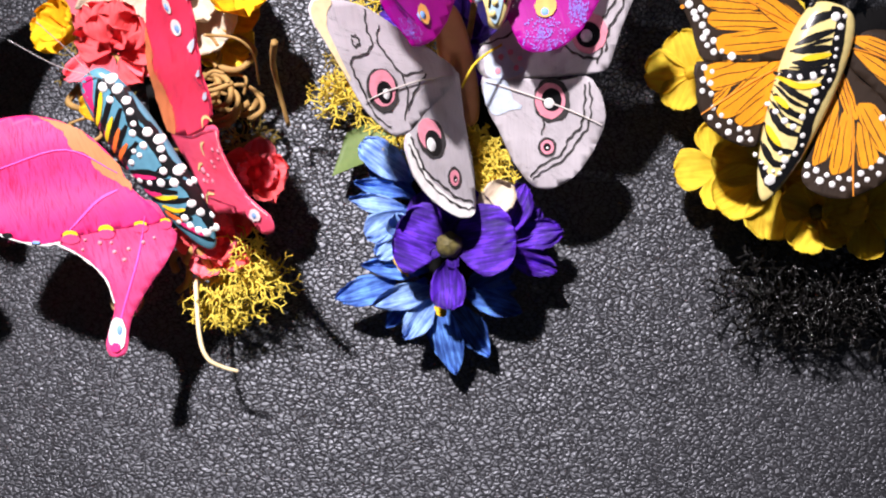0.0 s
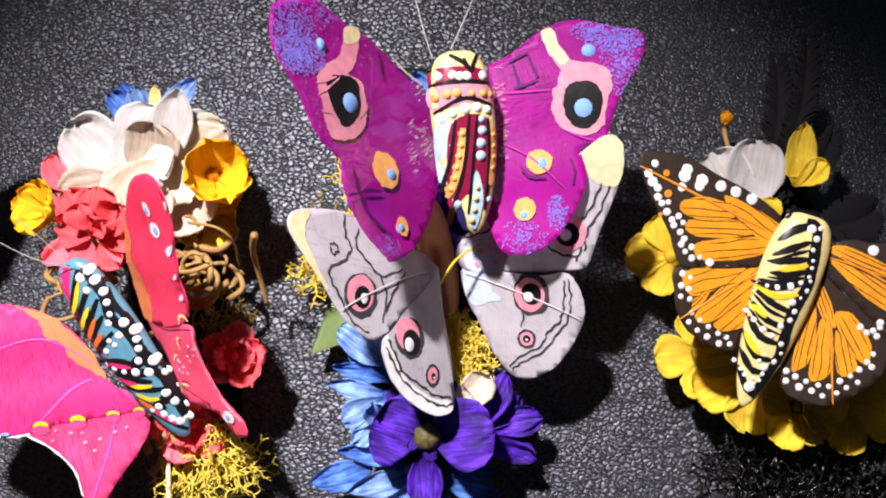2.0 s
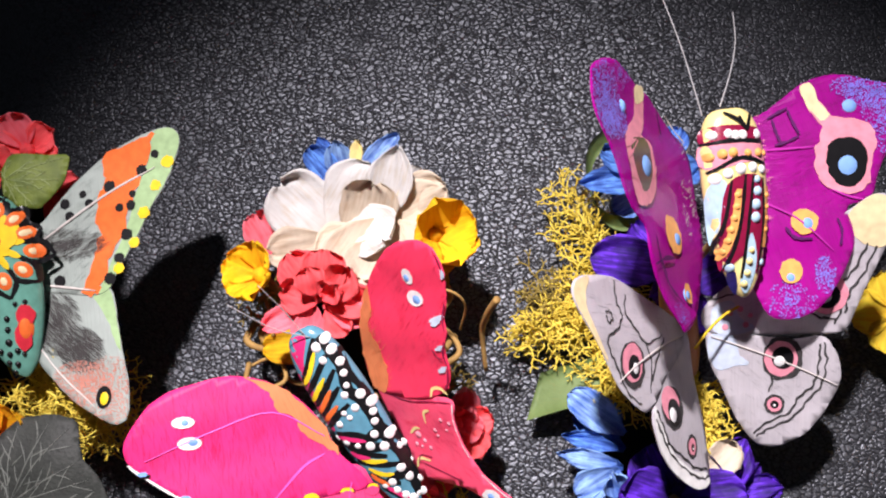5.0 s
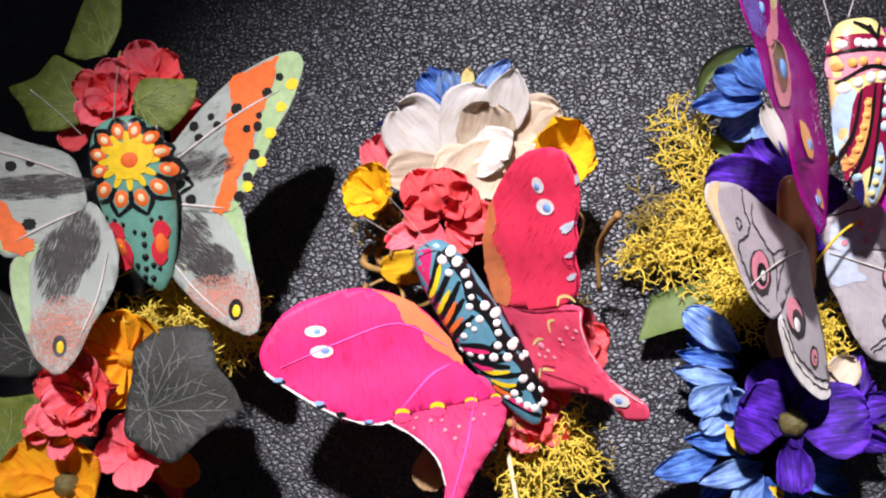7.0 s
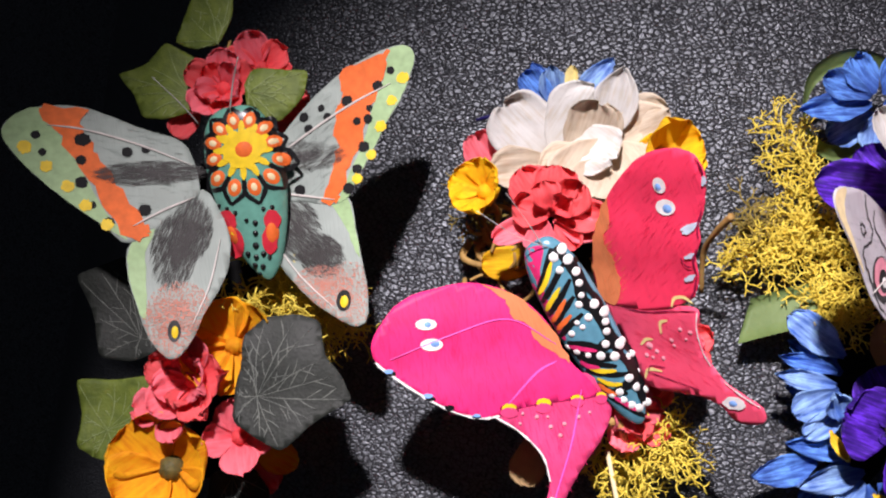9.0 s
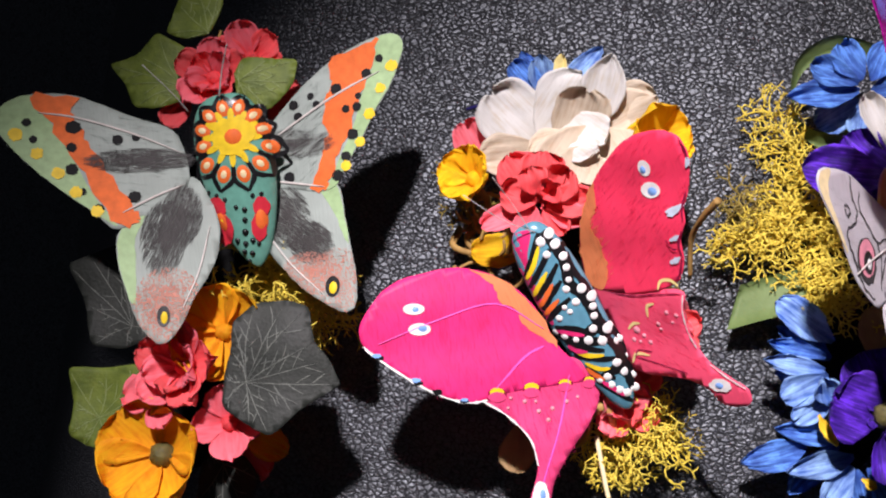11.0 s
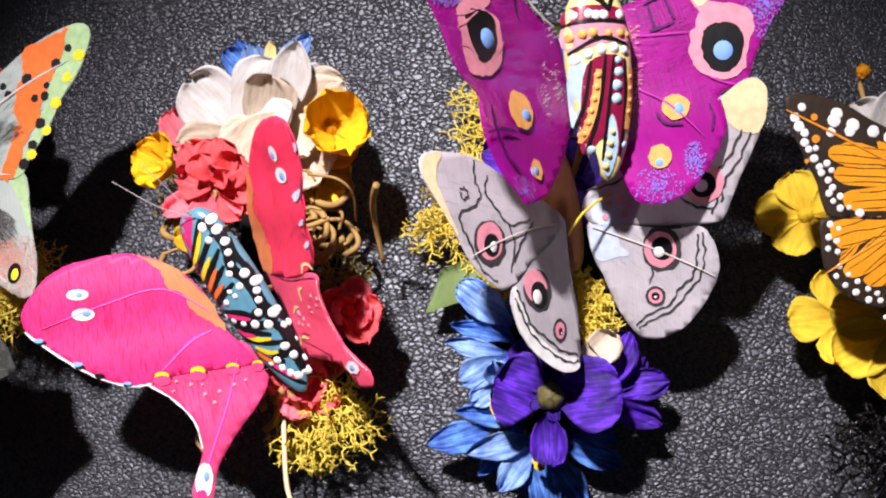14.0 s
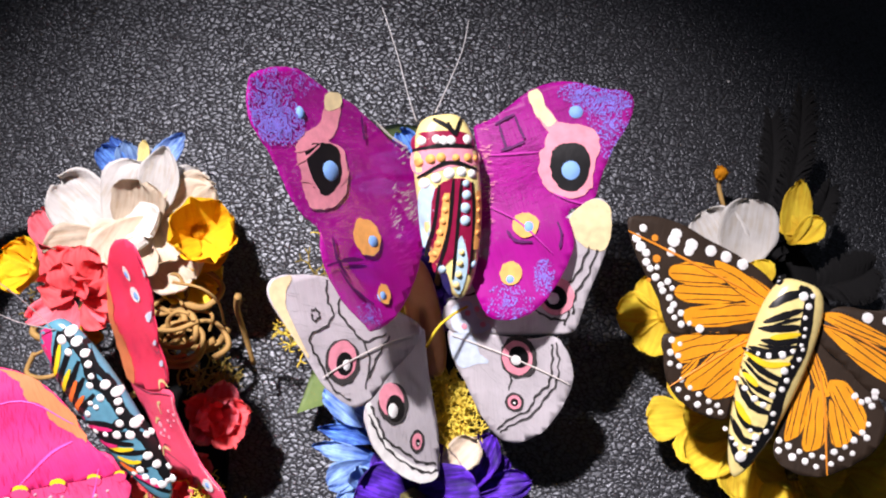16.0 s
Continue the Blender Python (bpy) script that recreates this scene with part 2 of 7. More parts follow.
MAT = {
    "leather": leather(),
    # feathers
    "purple": feather("magenta_purple_feather", (0.50, 0.003, 0.36), dark=0.78, rough=0.42, thin=0.3, leak=0.27),
    "purple_dark": feather("deep_purple_feather", (0.10, 0.006, 0.11)),
    "grey": feather("pale_grey_feather", (0.66, 0.63, 0.66), dark=0.85, thin=0.35),
    "pink": feather("hot_pink_feather", (0.93, 0.035, 0.22), dark=0.72, rough=0.5),
    "coral": feather("coral_red_feather", (0.95, 0.05, 0.13), dark=0.86, rough=0.5),
    "pink_l": feather("light_pink_feather", (0.88, 0.075, 0.24), dark=0.75, rough=0.5),
    "coral_l": feather("light_coral_feather", (0.95, 0.10, 0.20), dark=0.85, rough=0.5),
    "peach": feather("peach_orange_feather", (0.78, 0.25, 0.10), dark=0.75),
    "sage": feather("grey_green_feather", (0.40, 0.46, 0.42), dark=0.88),
    "ash": feather("charcoal_feather", (0.06, 0.056, 0.054), dark=0.5),
    "pink_d": feather("deep_pink_barb", (0.66, 0.015, 0.13)),
    "coral_d": feather("deep_coral_barb", (0.74, 0.03, 0.10)),
    "purple_m": feather("dark_magenta_barb", (0.30, 0.0015, 0.21)),
    "purple_l": feather("light_magenta_barb", (0.55, 0.03, 0.42)),
    "grey_d": feather("mid_grey_barb", (0.47, 0.455, 0.465)),
    "sage_d": feather("mid_sage_barb", (0.26, 0.31, 0.28)),
    "monarch": feather("monarch_orange_feather", (0.86, 0.33, 0.012), dark=0.85, light=1.2, thin=0.1),
    "monarch_dark": feather("dark_brown_feather", (0.035, 0.022, 0.014), dark=0.6),
    "black_feather": feather("black_feather", (0.004, 0.004, 0.0045), rough=0.85, thin=0.05),
    # paints
    "white_p": paint("white_paint", (0.80, 0.80, 0.78)),
    "black_p": paint("black_paint", (0.008, 0.008, 0.009)),
    "black_m": paint("matte_black_paint", (0.008, 0.008, 0.009), 0.7),
    "blue_p": paint("light_blue_paint", (0.20, 0.38, 0.75), 0.6),
    "skyb_p": paint("pale_blue_paint", (0.42, 0.60, 0.72), 0.3),
    "rose_p": paint("rose_pink_paint", (0.72, 0.27, 0.34), 0.5),
    "pale_p": paint("pale_yellow_paint", (0.80, 0.66, 0.38), 0.5),
    "yell_p": paint("bright_yellow_paint", (0.80, 0.56, 0.02), 0.5),
    "lemon_p": paint("lemon_paint", (0.80, 0.67, 0.27), 0.3),
    "oran_p": paint("orange_paint", (0.76, 0.15, 0.03), 0.6),
    "apri_p": paint("apricot_paint", (0.80, 0.38, 0.11), 0.4),
    "red_p": paint("red_paint", (0.60, 0.03, 0.05), 0.3),
    "wine_p": paint("wine_red_paint", (0.24, 0.008, 0.045), 0.3),
    "teal_p": paint("teal_green_paint", (0.13, 0.33, 0.26), 0.25),
    "petrol_p": paint("petrol_blue_paint", (0.10, 0.27, 0.36), 0.25),
    "navy_p": paint("navy_paint", (0.02, 0.015, 0.10), 0.3),
    "magen_p": paint("magenta_paint", (0.68, 0.03, 0.16), 0.3),
    "spark_p": paint("violet_blue_glitter", (0.22, 0.17, 0.66), 0.35),
    "mint_p": paint("mint_green_paint", (0.33, 0.48, 0.24), 0.5),
    "grey_p": paint("dark_grey_ink", (0.045, 0.042, 0.042), 0.6),
    "dust_p": paint("dusty_pink_paint", (0.56, 0.24, 0.18), 0.6),
    "ice_p": paint("ice_blue_paint", (0.55, 0.64, 0.76), 0.45),
    "quill": paint("pale_quill", (0.60, 0.56, 0.52), 0.4),
    "quill_o": paint("orange_quill", (0.75, 0.27, 0.03), 0.35),
    "quill_p": paint("pink_quill", (0.85, 0.10, 0.45), 0.35),
    "clear": paint("clear_antenna", (0.42, 0.42, 0.42), 0.2),
    # plants
    "ivy": plant("green_ivy_leaf", (0.16, 0.21, 0.028), (0.09, 0.13, 0.016)),
    "ivy_dark": plant("dark_grey_green_ivy_leaf", (0.024, 0.028, 0.023), (0.014, 0.017, 0.014)),
    "vein": plant("pale_leaf_vein", (0.26, 0.32, 0.12), (0.19, 0.25, 0.08)),
    "vein_d": plant("grey_leaf_vein", (0.15, 0.16, 0.14), (0.09, 0.10, 0.09)),
    "ribbon": plant("green_ribbon_leaf", (0.15, 0.22, 0.07), (0.11, 0.17, 0.05), 160),
    "moss": plant("yellow_reindeer_moss", (0.84, 0.68, 0.10), (0.66, 0.48, 0.04), 240, 0.8),
    "moss_d": plant("olive_moss", (0.34, 0.26, 0.05), (0.18, 0.13, 0.025), 240, 0.8),
    "moss_b": plant("black_moss", (0.005, 0.0045, 0.004), (0.002, 0.002, 0.002), 240, 0.25),
    "vine": plant("dry_tan_tendril", (0.44, 0.27, 0.08), (0.26, 0.15, 0.04), 220, 0.75),
    "tan": plant("dry_tan_leaf", (0.42, 0.28, 0.13), (0.30, 0.19, 0.09), 160, 0.8),
    "clay": plant("brown_amber_clay", (0.56, 0.27, 0.13), (0.40, 0.15, 0.06), 140, 0.3),
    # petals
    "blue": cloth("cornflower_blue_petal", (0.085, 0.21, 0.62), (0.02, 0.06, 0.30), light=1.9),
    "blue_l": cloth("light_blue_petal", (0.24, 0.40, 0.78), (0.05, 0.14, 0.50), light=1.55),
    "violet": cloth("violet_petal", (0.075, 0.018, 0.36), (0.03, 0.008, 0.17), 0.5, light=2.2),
    "cream": cloth("cream_petal", (0.72, 0.62, 0.48), (0.66, 0.52, 0.36), light=1.08),
    "white": cloth("white_petal", (0.74, 0.73, 0.70), (0.70, 0.65, 0.56), light=1.06),
    "yellow": cloth("golden_yellow_petal", (0.97, 0.58, 0.012), (0.88, 0.42, 0.008)),
    "yellow_g": cloth("dull_yellow_petal", (0.93, 0.68, 0.05), (0.82, 0.52, 0.025)),
    "orange": cloth("orange_petal", (0.98, 0.47, 0.010), (0.88, 0.32, 0.008)),
    "red": cloth("coral_red_petal", (1.0, 0.13, 0.14), (0.97, 0.08, 0.10)),
    "rosy": cloth("rose_red_petal", (1.0, 0.20, 0.25), (0.95, 0.11, 0.15)),
    "stamen": plant("olive_stamen", (0.14, 0.12, 0.03), (0.07, 0.06, 0.02), 700),
}


# ---------------------------------------------------------------- builders
def part(name, bm, material, parent, label="", smooth=True):
    me = bpy.data.meshes.new(name)
    bm.to_mesh(me)
    bm.free()
    me.materials.append(MAT[material])
    if smooth:
        me.polygons.foreach_set("use_smooth", [True] * len(me.polygons))
    ob = new(name, me)
    ob.parent = parent
    if label:
        tagged(ob, label)
    return ob


def raw(name, verts, faces, material, parent, label="", smooth=True):
    me = bpy.data.meshes.new(name)
    me.from_pydata(verts, [], faces)
    me.materials.append(MAT[material])
    if smooth:
        me.polygons.foreach_set("use_smooth", [True] * len(me.polygons))
    ob = new(name, me)
    ob.parent = parent
    if label:
        tagged(ob, label)
    return ob


def thing(name, at, label, category, group=""):
    ob = new(name)
    ob.empty_display_size = 0.01
    ob.location = at
    return tagged(ob, label, category, group)


def smooth_loop(pts, step=4):
    """Closed Catmull-Rom curve through the corners."""
    out, n = [], len(pts)
    for i in range(n):
        p0, p1, p2, p3 = (np.array(pts[(i + k) % n][:2], float) for k in (-1, 0, 1, 2))
        for j in range(step):
            t = j / step
            out.append(tuple(0.5 * (2 * p1 + (p2 - p0) * t + (2 * p0 - 5 * p1 + 4 * p2 - p3) * t * t + (3 * p1 - p0 - 3 * p2 + p3) * t ** 3)))
    return out


def corner_loop(pts):
    """Closed outline with nearly straight sides and slightly softened corners."""
    out, n = [], len(pts)
    for i in range(n):
        a, b, c = (np.array(pts[(i + k) % n][:2], float) for k in (-1, 0, 1))
        for p in (b + (a - b) * 0.18, b + (a - b) * 0.05 + (c - b) * 0.05, b + (c - b) * 0.18, b + (c - b) * 0.5):
            out.append(tuple(p + np.array((random.uniform(-0.1, 0.1), random.uniform(-0.1, 0.1)))))
    return out


def smooth_line(pts, step=5):
    pts = [np.array(p, float) for p in pts]
    ext = [2 * pts[0] - pts[1], *pts, 2 * pts[-1] - pts[-2]]
    out = []
    for i in range(1, len(ext) - 2):
        p0, p1, p2, p3 = ext[i - 1:i + 3]
        for j in range(step):
            t = j / step
            out.append(0.5 * (2 * p1 + (p2 - p0) * t + (2 * p0 - 5 * p1 + 4 * p2 - p3) * t * t + (3 * p1 - p0 - 3 * p2 + p3) * t ** 3))
    out.append(pts[-1])
    return out


def inside(p, loop):
    x, y, c, n = p[0], p[1], False, len(loop)
    for i in range(n):
        (x0, y0), (x1, y1) = loop[i][:2], loop[i - 1][:2]
        if (y0 > y) != (y1 > y) and x < (x1 - x0) * (y - y0) / (y1 - y0) + x0:
            c = not c
    return c


def fill(loop, step):
    """Triangles inside a closed outline (mm), with a grid of inner points."""
    xs, ys = [p[0] for p in loop], [p[1] for p in loop]
    pts = [Vector(p[:2]) for p in loop]
    n = len(pts)
    x = min(xs) + step / 2
    while x < max(xs):
        y = min(ys) + step / 2
        while y < max(ys):
            if inside((x, y), loop):
                pts.append(Vector((x, y)))
            y += step
        x += step
    v, e, f, *_ = delaunay_2d_cdt(pts, [], [list(range(n))], 1, 1e-4)
    return [tuple(p) for p in v], [tuple(t) for t in f]


class Sheet:
    """A bent surface in millimetres: u out from the body, v towards the head, height by lift(u, v)."""

    def __init__(self, m, lift):
        self.m, self.lift, self.layer = m, lift, 0

    def at(self, u, v, up=0.0):
        return ((u) * MM, (v) * MM, (self.lift(u, v) + up) * MM)

    def wing(self, name, owner, outline, material, label="", thick=0.2, step=2.0, ragged=0.1, sharp=False):
        self.outline = [tuple(p[:2]) for p in outline]
        loop = smooth_loop(outline) if not sharp else corner_loop(outline)
        if ragged:
            loop = [(x + random.uniform(-ragged, ragged), y + random.uniform(-ragged, ragged)) for x, y in loop]
        v, f = fill(loop, step)
        n = len(v)
        verts = [self.at(x, y) for x, y in v] + [self.at(x, y, -thick) for x, y in v]
        faces = list(f) + [(a + n, c + n, b + n) for a, b, c in f]
        edge = {}
        for t in f:
            for a, b in zip(t, t[1:] + t[:1]):
                edge[(a, b)] = 1
        for a, b in edge:
            if (b, a) not in edge:
                faces.append((b, a, a + n, b + n))
        ob = raw(name, verts, faces, material, owner, label)
        for k in range(2 * len(f), len(faces)):
            ob.data.polygons[k].use_smooth = False
        ob.matrix_local = Matrix.Translation(-owner.location) @ self.m
        self.layer = 0
        return ob

    def up(self):
        self.layer += 1
        return 0.05 + 0.045 * self.layer

    def patch(self, name, owner, outline, material, round_=True, step=1.6, jag=0.0, up=None, label=""):
        loop = smooth_loop(outline) if round_ else list(outline)
        if jag:
            loop = [(x + random.uniform(-jag, jag), y + random.uniform(-jag, jag)) for x, y in loop]
        v, f = fill(loop, step)
        h = self.up() if up is None else up
        return raw(name, [self.at(x, y, h) for x, y in v], f, material, owner, label)

    def ovals(self, name, owner, items, material, dome=0.0, jag=0.0, label=""):
        """Painted ovals (u, v, ru, rv, degrees) or dots (u, v, r), each one a part."""
        h = self.up()
        for it in items:
            u, v, ru = it[:3]
            rv, deg = (it[3], it[4]) if len(it) > 3 else (ru, 0)
            c, s = math.cos(radians(deg)), math.sin(radians(deg))
            verts, faces = [self.at(u, v, h + dome * min(ru, rv))], []
            for ring, (k, d) in enumerate(((0.6, 0.75), (1.0, 0.0))):
                for i in range(24):
                    a = i * math.tau / 24
                    q = k * (1 + random.uniform(-jag, jag))
                    x, y = ru * q * math.cos(a), rv * q * math.sin(a)
                    verts.append(self.at(u + x * c - y * s, v + x * s + y * c, h * (1 if ring == 0 or not dome else 0.2) + dome * min(ru, rv) * d))
            for i in range(24):
                j = (i + 1) % 24
                faces.append((0, 1 + i, 1 + j))
                faces.append((1 + i, 25 + i, 25 + j, 1 + j))
            raw(name, verts, faces, material, owner, label)

    def strokes(self, name, owner, lines, width, material, taper=0.35, rough=0.0, label="", raised=0.0, joined=False, wobble=0.0):
        """Brush lines, each one a part: lists of corners in mm; wobble: how unsteady the brush was."""
        verts, faces = [], []
        h = self.up()
        for ln in lines:
            pts = smooth_line([p[:2] for p in ln])
            n = len(pts)
            base = len(verts)
            for i, p in enumerate(pts):
                d = pts[min(i + 1, n - 1)] - pts[max(i - 1, 0)]
                d = d / (np.hypot(*d) + 1e-9)
                e = np.array((-d[1], d[0]))
                p = p + e * wobble * (math.sin(1.9 * i + base) + random.uniform(-0.5, 0.5))
                w = width / 2 * (1 - taper * abs(2 * i / (n - 1) - 1) ** 3) * (1 + random.uniform(-rough, rough))
                for k in (-1, 0, 1):
                    q = p + e * w * k
                    verts.append(self.at(q[0], q[1], h + (raised if k == 0 else 0)))
            for i in range(n - 1):
                a = base + 3 * i
                faces += [(a + 1, a + 4, a + 3, a), (a + 2, a + 5, a + 4, a + 1)]
            if not joined:
                raw(name, verts, faces, material, owner, label)
                verts, faces = [], []
        if joined:
            raw(name, verts, faces, material, owner, label)

    def specks(self, name, owner, items, material, count, size, label="", long=1.0, turn=0.0, limit=None):
        """Scattered glitter or loose barbs inside ovals; long: how drawn-out each one is, turn: which way, in degrees."""
        verts, faces = [], []
        h = self.up()
        for (u, v, ru, rv, deg) in items:
            c, s = math.cos(radians(deg)), math.sin(radians(deg))
            for _ in range(count):
                r, a = random.random() ** 0.75, random.uniform(0, math.tau)
                x, y = 1.2 * ru * r * math.cos(a), 1.2 * rv * r * math.sin(a)
                p = (u + x * c - y * s, v + x * s + y * c)
                if limit and not inside(p, limit):
                    continue
                k = size * random.uniform(0.5, 1.4)
                a0 = random.uniform(0, 6) if long == 1.0 else radians(turn) + random.gauss(0, 0.07)
                base, cc, ss = len(verts), math.cos(a0), math.sin(a0)
                for dx, dy in ((-long, 0), (0, -0.7), (long, 0), (0, 0.7)):
                    verts.append(self.at(p[0] + k * (dx * cc - dy * ss), p[1] + k * (dx * ss + dy * cc), h))
                faces.append((base, base + 1, base + 2, base + 3))
        return tagged(raw(name, verts, faces, material, owner, label), kind="stuff")


def wing_sheet(m, camber=0.0, wave=0.25):
    return Sheet(m, lambda u, v: camber * (u / 10) ** 2 + wave * math.sin(v * 0.35 + u * 0.1))


def body_sheet(m, length, width, height, tail=0.75, head=0.4, axis=0.0):
    """A domed body: rounded head at +v, pointed tail at -v, its ridge at u = axis."""
    top = max(((i / 100) ** tail) * ((1 - i / 100) ** head) for i in range(101))

    def half(v):
        s = min(1, max(0, v / length + 0.5))
        return width / 2 * (s ** tail) * ((1 - s) ** head) / top

    def lift(u, v):
        w = half(v)
        return height * (w * 2 / width) ** 0.8 * math.sqrt(max(0.0, 1 - abs((u - axis) / w) ** 2.8)) if w > 1e-6 else 0.0

    sh = Sheet(m, lift)
    sh.half, sh.length, sh.axis = half, length, axis
    return sh


def body_mesh(sh, owner, material, label):
    verts, faces = [], []
    R, K = 30, 20
    for i in range(R + 1):
        v = sh.length * (-0.5 + (0.5 - 0.5 * math.cos(math.pi * i / R)))
        w = max(sh.half(v), 0.02)
        for j in range(K):
            a = math.tau * j / K
            u = sh.axis + w * math.cos(a) * 0.999
            z = sh.lift(u, v)
            if math.sin(a) < 0:
                z *= -0.6
            verts.append((u * MM, v * MM, z * MM))
    for i in range(R):
        for j in range(K):
            k = (j + 1) % K
            faces.append((i * K + j, i * K + k, (i + 1) * K + k, (i + 1) * K + j))
    faces += [tuple(range(K))[::-1], tuple(R * K + j for j in range(K))]
    ob = raw("body", verts, faces, material, owner, label)
    ob.matrix_local = Matrix.Translation(-owner.location) @ sh.m
    return ob


def tube(verts, faces, pts, r0, r1, sides=5):
    base, n = len(verts), len(pts)
    for i, p in enumerate(pts):
        d = (pts[min(i + 1, n - 1)] - pts[max(i - 1, 0)])
        d = d / (np.linalg.norm(d) + 1e-12)
        a = np.cross(d, (0.3, 0.2, 0.93))
        if np.linalg.norm(a) < 1e-3:
            a = np.cross(d, (1, 0, 0))
        a /= np.linalg.norm(a)
        b = np.cross(d, a)
        r = r0 + (r1 - r0) * i / (n - 1)
        for k in range(sides):
            t = math.tau * k / sides
            verts.append(tuple(p + r * (a * math.cos(t) + b * math.sin(t))))
    for i in range(n - 1):
        for k in range(sides):
            q = (k + 1) % sides
            faces.append((base + i * sides + k, base + i * sides + q, base + (i + 1) * sides + q, base + (i + 1) * sides + k))
    faces.append(tuple(base + k for k in range(sides))[::-1])
    faces.append(tuple(base + (n - 1) * sides + k for k in range(sides)))


def strand(name, owner, points, r0, r1, material, label="", sides=6):
    """A wire, tendril or stem through world points (metres)."""
    verts, faces = [], []
    o = np.array(owner.location)
    tube(verts, faces, [p - o for p in smooth_line(points, 8)], r0 * MM, r1 * MM, sides)
    return raw(name, verts, faces, material, owner, label)


def moss(owner, seeds, material, count, reach, seed, label="", flat=0.5, thick=0.34, name="moss"):
    """Branching reindeer moss: forked twigs from the world points given."""
    rng = random.Random(seed)
    verts, faces = [], []
    o = np.array(owner.location)

    def grow(p, d, length, r, depth):
        pts = [p]
        for _ in range(3):
            d = d + np.array([rng.gauss(0, 0.28) for _ in range(3)])
            d[2] *= 0.9
            d = d / np.linalg.norm(d)
            q = pts[-1] + d * length / 3
            q[2] = max(q[2], 0.0012)
            pts.append(q)
        tube(verts, faces, [x - o for x in pts], r, r * 0.8, 4)
        if depth > 0:
            for s in (-1, 1):
                t = rng.uniform(0.45, 0.9) * s
                e = np.array((d[0] * math.cos(t) - d[1] * math.sin(t), d[0] * math.sin(t) + d[1] * math.cos(t), d[2] + rng.gauss(0, 0.3)))
                grow(pts[-1], e / np.linalg.norm(e), length * rng.uniform(0.6, 0.85), r * 0.82, depth - 1)

    for i in range(count):
        a, b, spread = seeds[i % len(seeds)]
        a, b = np.array(a), np.array(b)
        k = rng.random()
        p = a + (b - a) * k * 0.85 + np.array([rng.gauss(0, spread) * MM for _ in range(3)])
        p[2] = max(p[2], 0.0015)
        d = (b - a) / (np.linalg.norm(b - a) + 1e-9) + np.array((rng.gauss(0, 0.6), rng.gauss(0, 0.6), rng.gauss(0.1, flat)))
        grow(p, d / np.linalg.norm(d), reach * MM * rng.uniform(0.5, 1.0), thick * MM * rng.uniform(0.75, 1.15), 3)
    return tagged(raw(name, verts, faces, material, owner, label), kind="stuff")


def facing(at, out, normal):
    """A frame at a world point: y along out, z near normal."""
    y = Vector(out).normalized()
    n = Vector(normal)
    z = (n - y * n.dot(y)).normalized()
    x = y.cross(z)
    m = Matrix((x, y, z)).transposed().to_4x4()
    m.translation = Vector(at)
    return m


def petal_mesh(length, width, cup, curl, notch, seed, thick=0.12, shape=0.55, ruffle=0.4):
    """A fabric petal from its base at the origin along +y, cupped upward, with an uneven rim. shape over 0.7: pointed."""
    rng = random.Random(seed)
    ph = [rng.uniform(0, 6) for _ in range(5)]
    NU, NV = 14, 14
    wide = 0.6 if shape <= 0.7 else 0.5
    top = []
    for j in range(NV + 1):
        t = math.sin(math.pi / 2 * j / NV) * 0.995
        if t < wide:
            w = 0.16 + 0.84 * math.sin(math.pi / 2 * t / wide)
        elif shape <= 0.7:
            w = math.sqrt(max(0.0, 1 - ((t - wide) / (1 - wide)) ** 2.3))
        else:
            w = math.cos(math.pi / 2 * (t - wide) / (1 - wide)) ** 0.75
        w *= width / 2 * (1 + 0.05 * math.sin(ph[4] + 9 * t))
        for i in range(NU + 1):
            s = i / NU * 2 - 1
            x = s * w
            y = length * t - notch * length * (1 - abs(s)) * max(0, t - 0.75) / 0.25
            z = cup * width * 0.5 * s * s * math.sin(math.pi * min(1, t + 0.15) * 0.7) + curl * length * (t * t) + 1.4 * ruffle * (t ** 2) * (math.sin(ph[0] + 4 * s) * 0.7 + math.sin(ph[1] + 8 * s + 5 * t) * 0.45 + math.sin(ph[3] + 15 * s) * 0.2) + ruffle * 0.5 * math.sin(ph[2] + 6 * t)
            z -= 0.25 * math.exp(-(s / 0.18) ** 2) * (1 - t)
            z += 0.13 * t * (math.sin(11 * s + ph[1] + 2 * t) + 0.5 * math.sin(19 * s + ph[3])) + 0.05 * rng.uniform(-1, 1)
            if j > NV - 2 or i in (0, NU):
                x, y = x + rng.uniform(-0.16, 0.16), y + rng.uniform(-0.2, 0.2)
            top.append((x, y, z))
    n = len(top)
    verts = [(x * MM, y * MM, z * MM) for x, y, z in top] + [(x * MM, y * MM, (z - thick) * MM) for x, y, z in top]
    faces = []
    for j in range(NV):
        for i in range(NU):
            a = j * (NU + 1) + i
            q = (a, a + 1, a + NU + 2, a + NU + 1)
            faces += [q, tuple(v + n for v in q[::-1])]
    rim = [i for i in range(NU + 1)] + [j * (NU + 1) + NU for j in range(1, NV + 1)] + [NV * (NU + 1) + i for i in range(NU - 1, -1, -1)] + [j * (NU + 1) for j in range(NV - 1, 0, -1)]
    for a, b in zip(rim, rim[1:] + rim[:1]):
        faces.append((b, a, a + n, b + n))
    return verts, faces


def petal(owner, at, out, normal, length, width, material, cup=0.3, curl=0.1, notch=0.0, seed=1, name="petal", label="", shape=0.55, ruffle=0.4):
    v, f = petal_mesh(length, width, cup, curl, notch, seed, shape=shape, ruffle=ruffle)
    ob = raw(name, v, f, material, owner, label)
    ob.matrix_local = Matrix.Translation(-owner.location) @ facing(at, out, normal)
    return ob


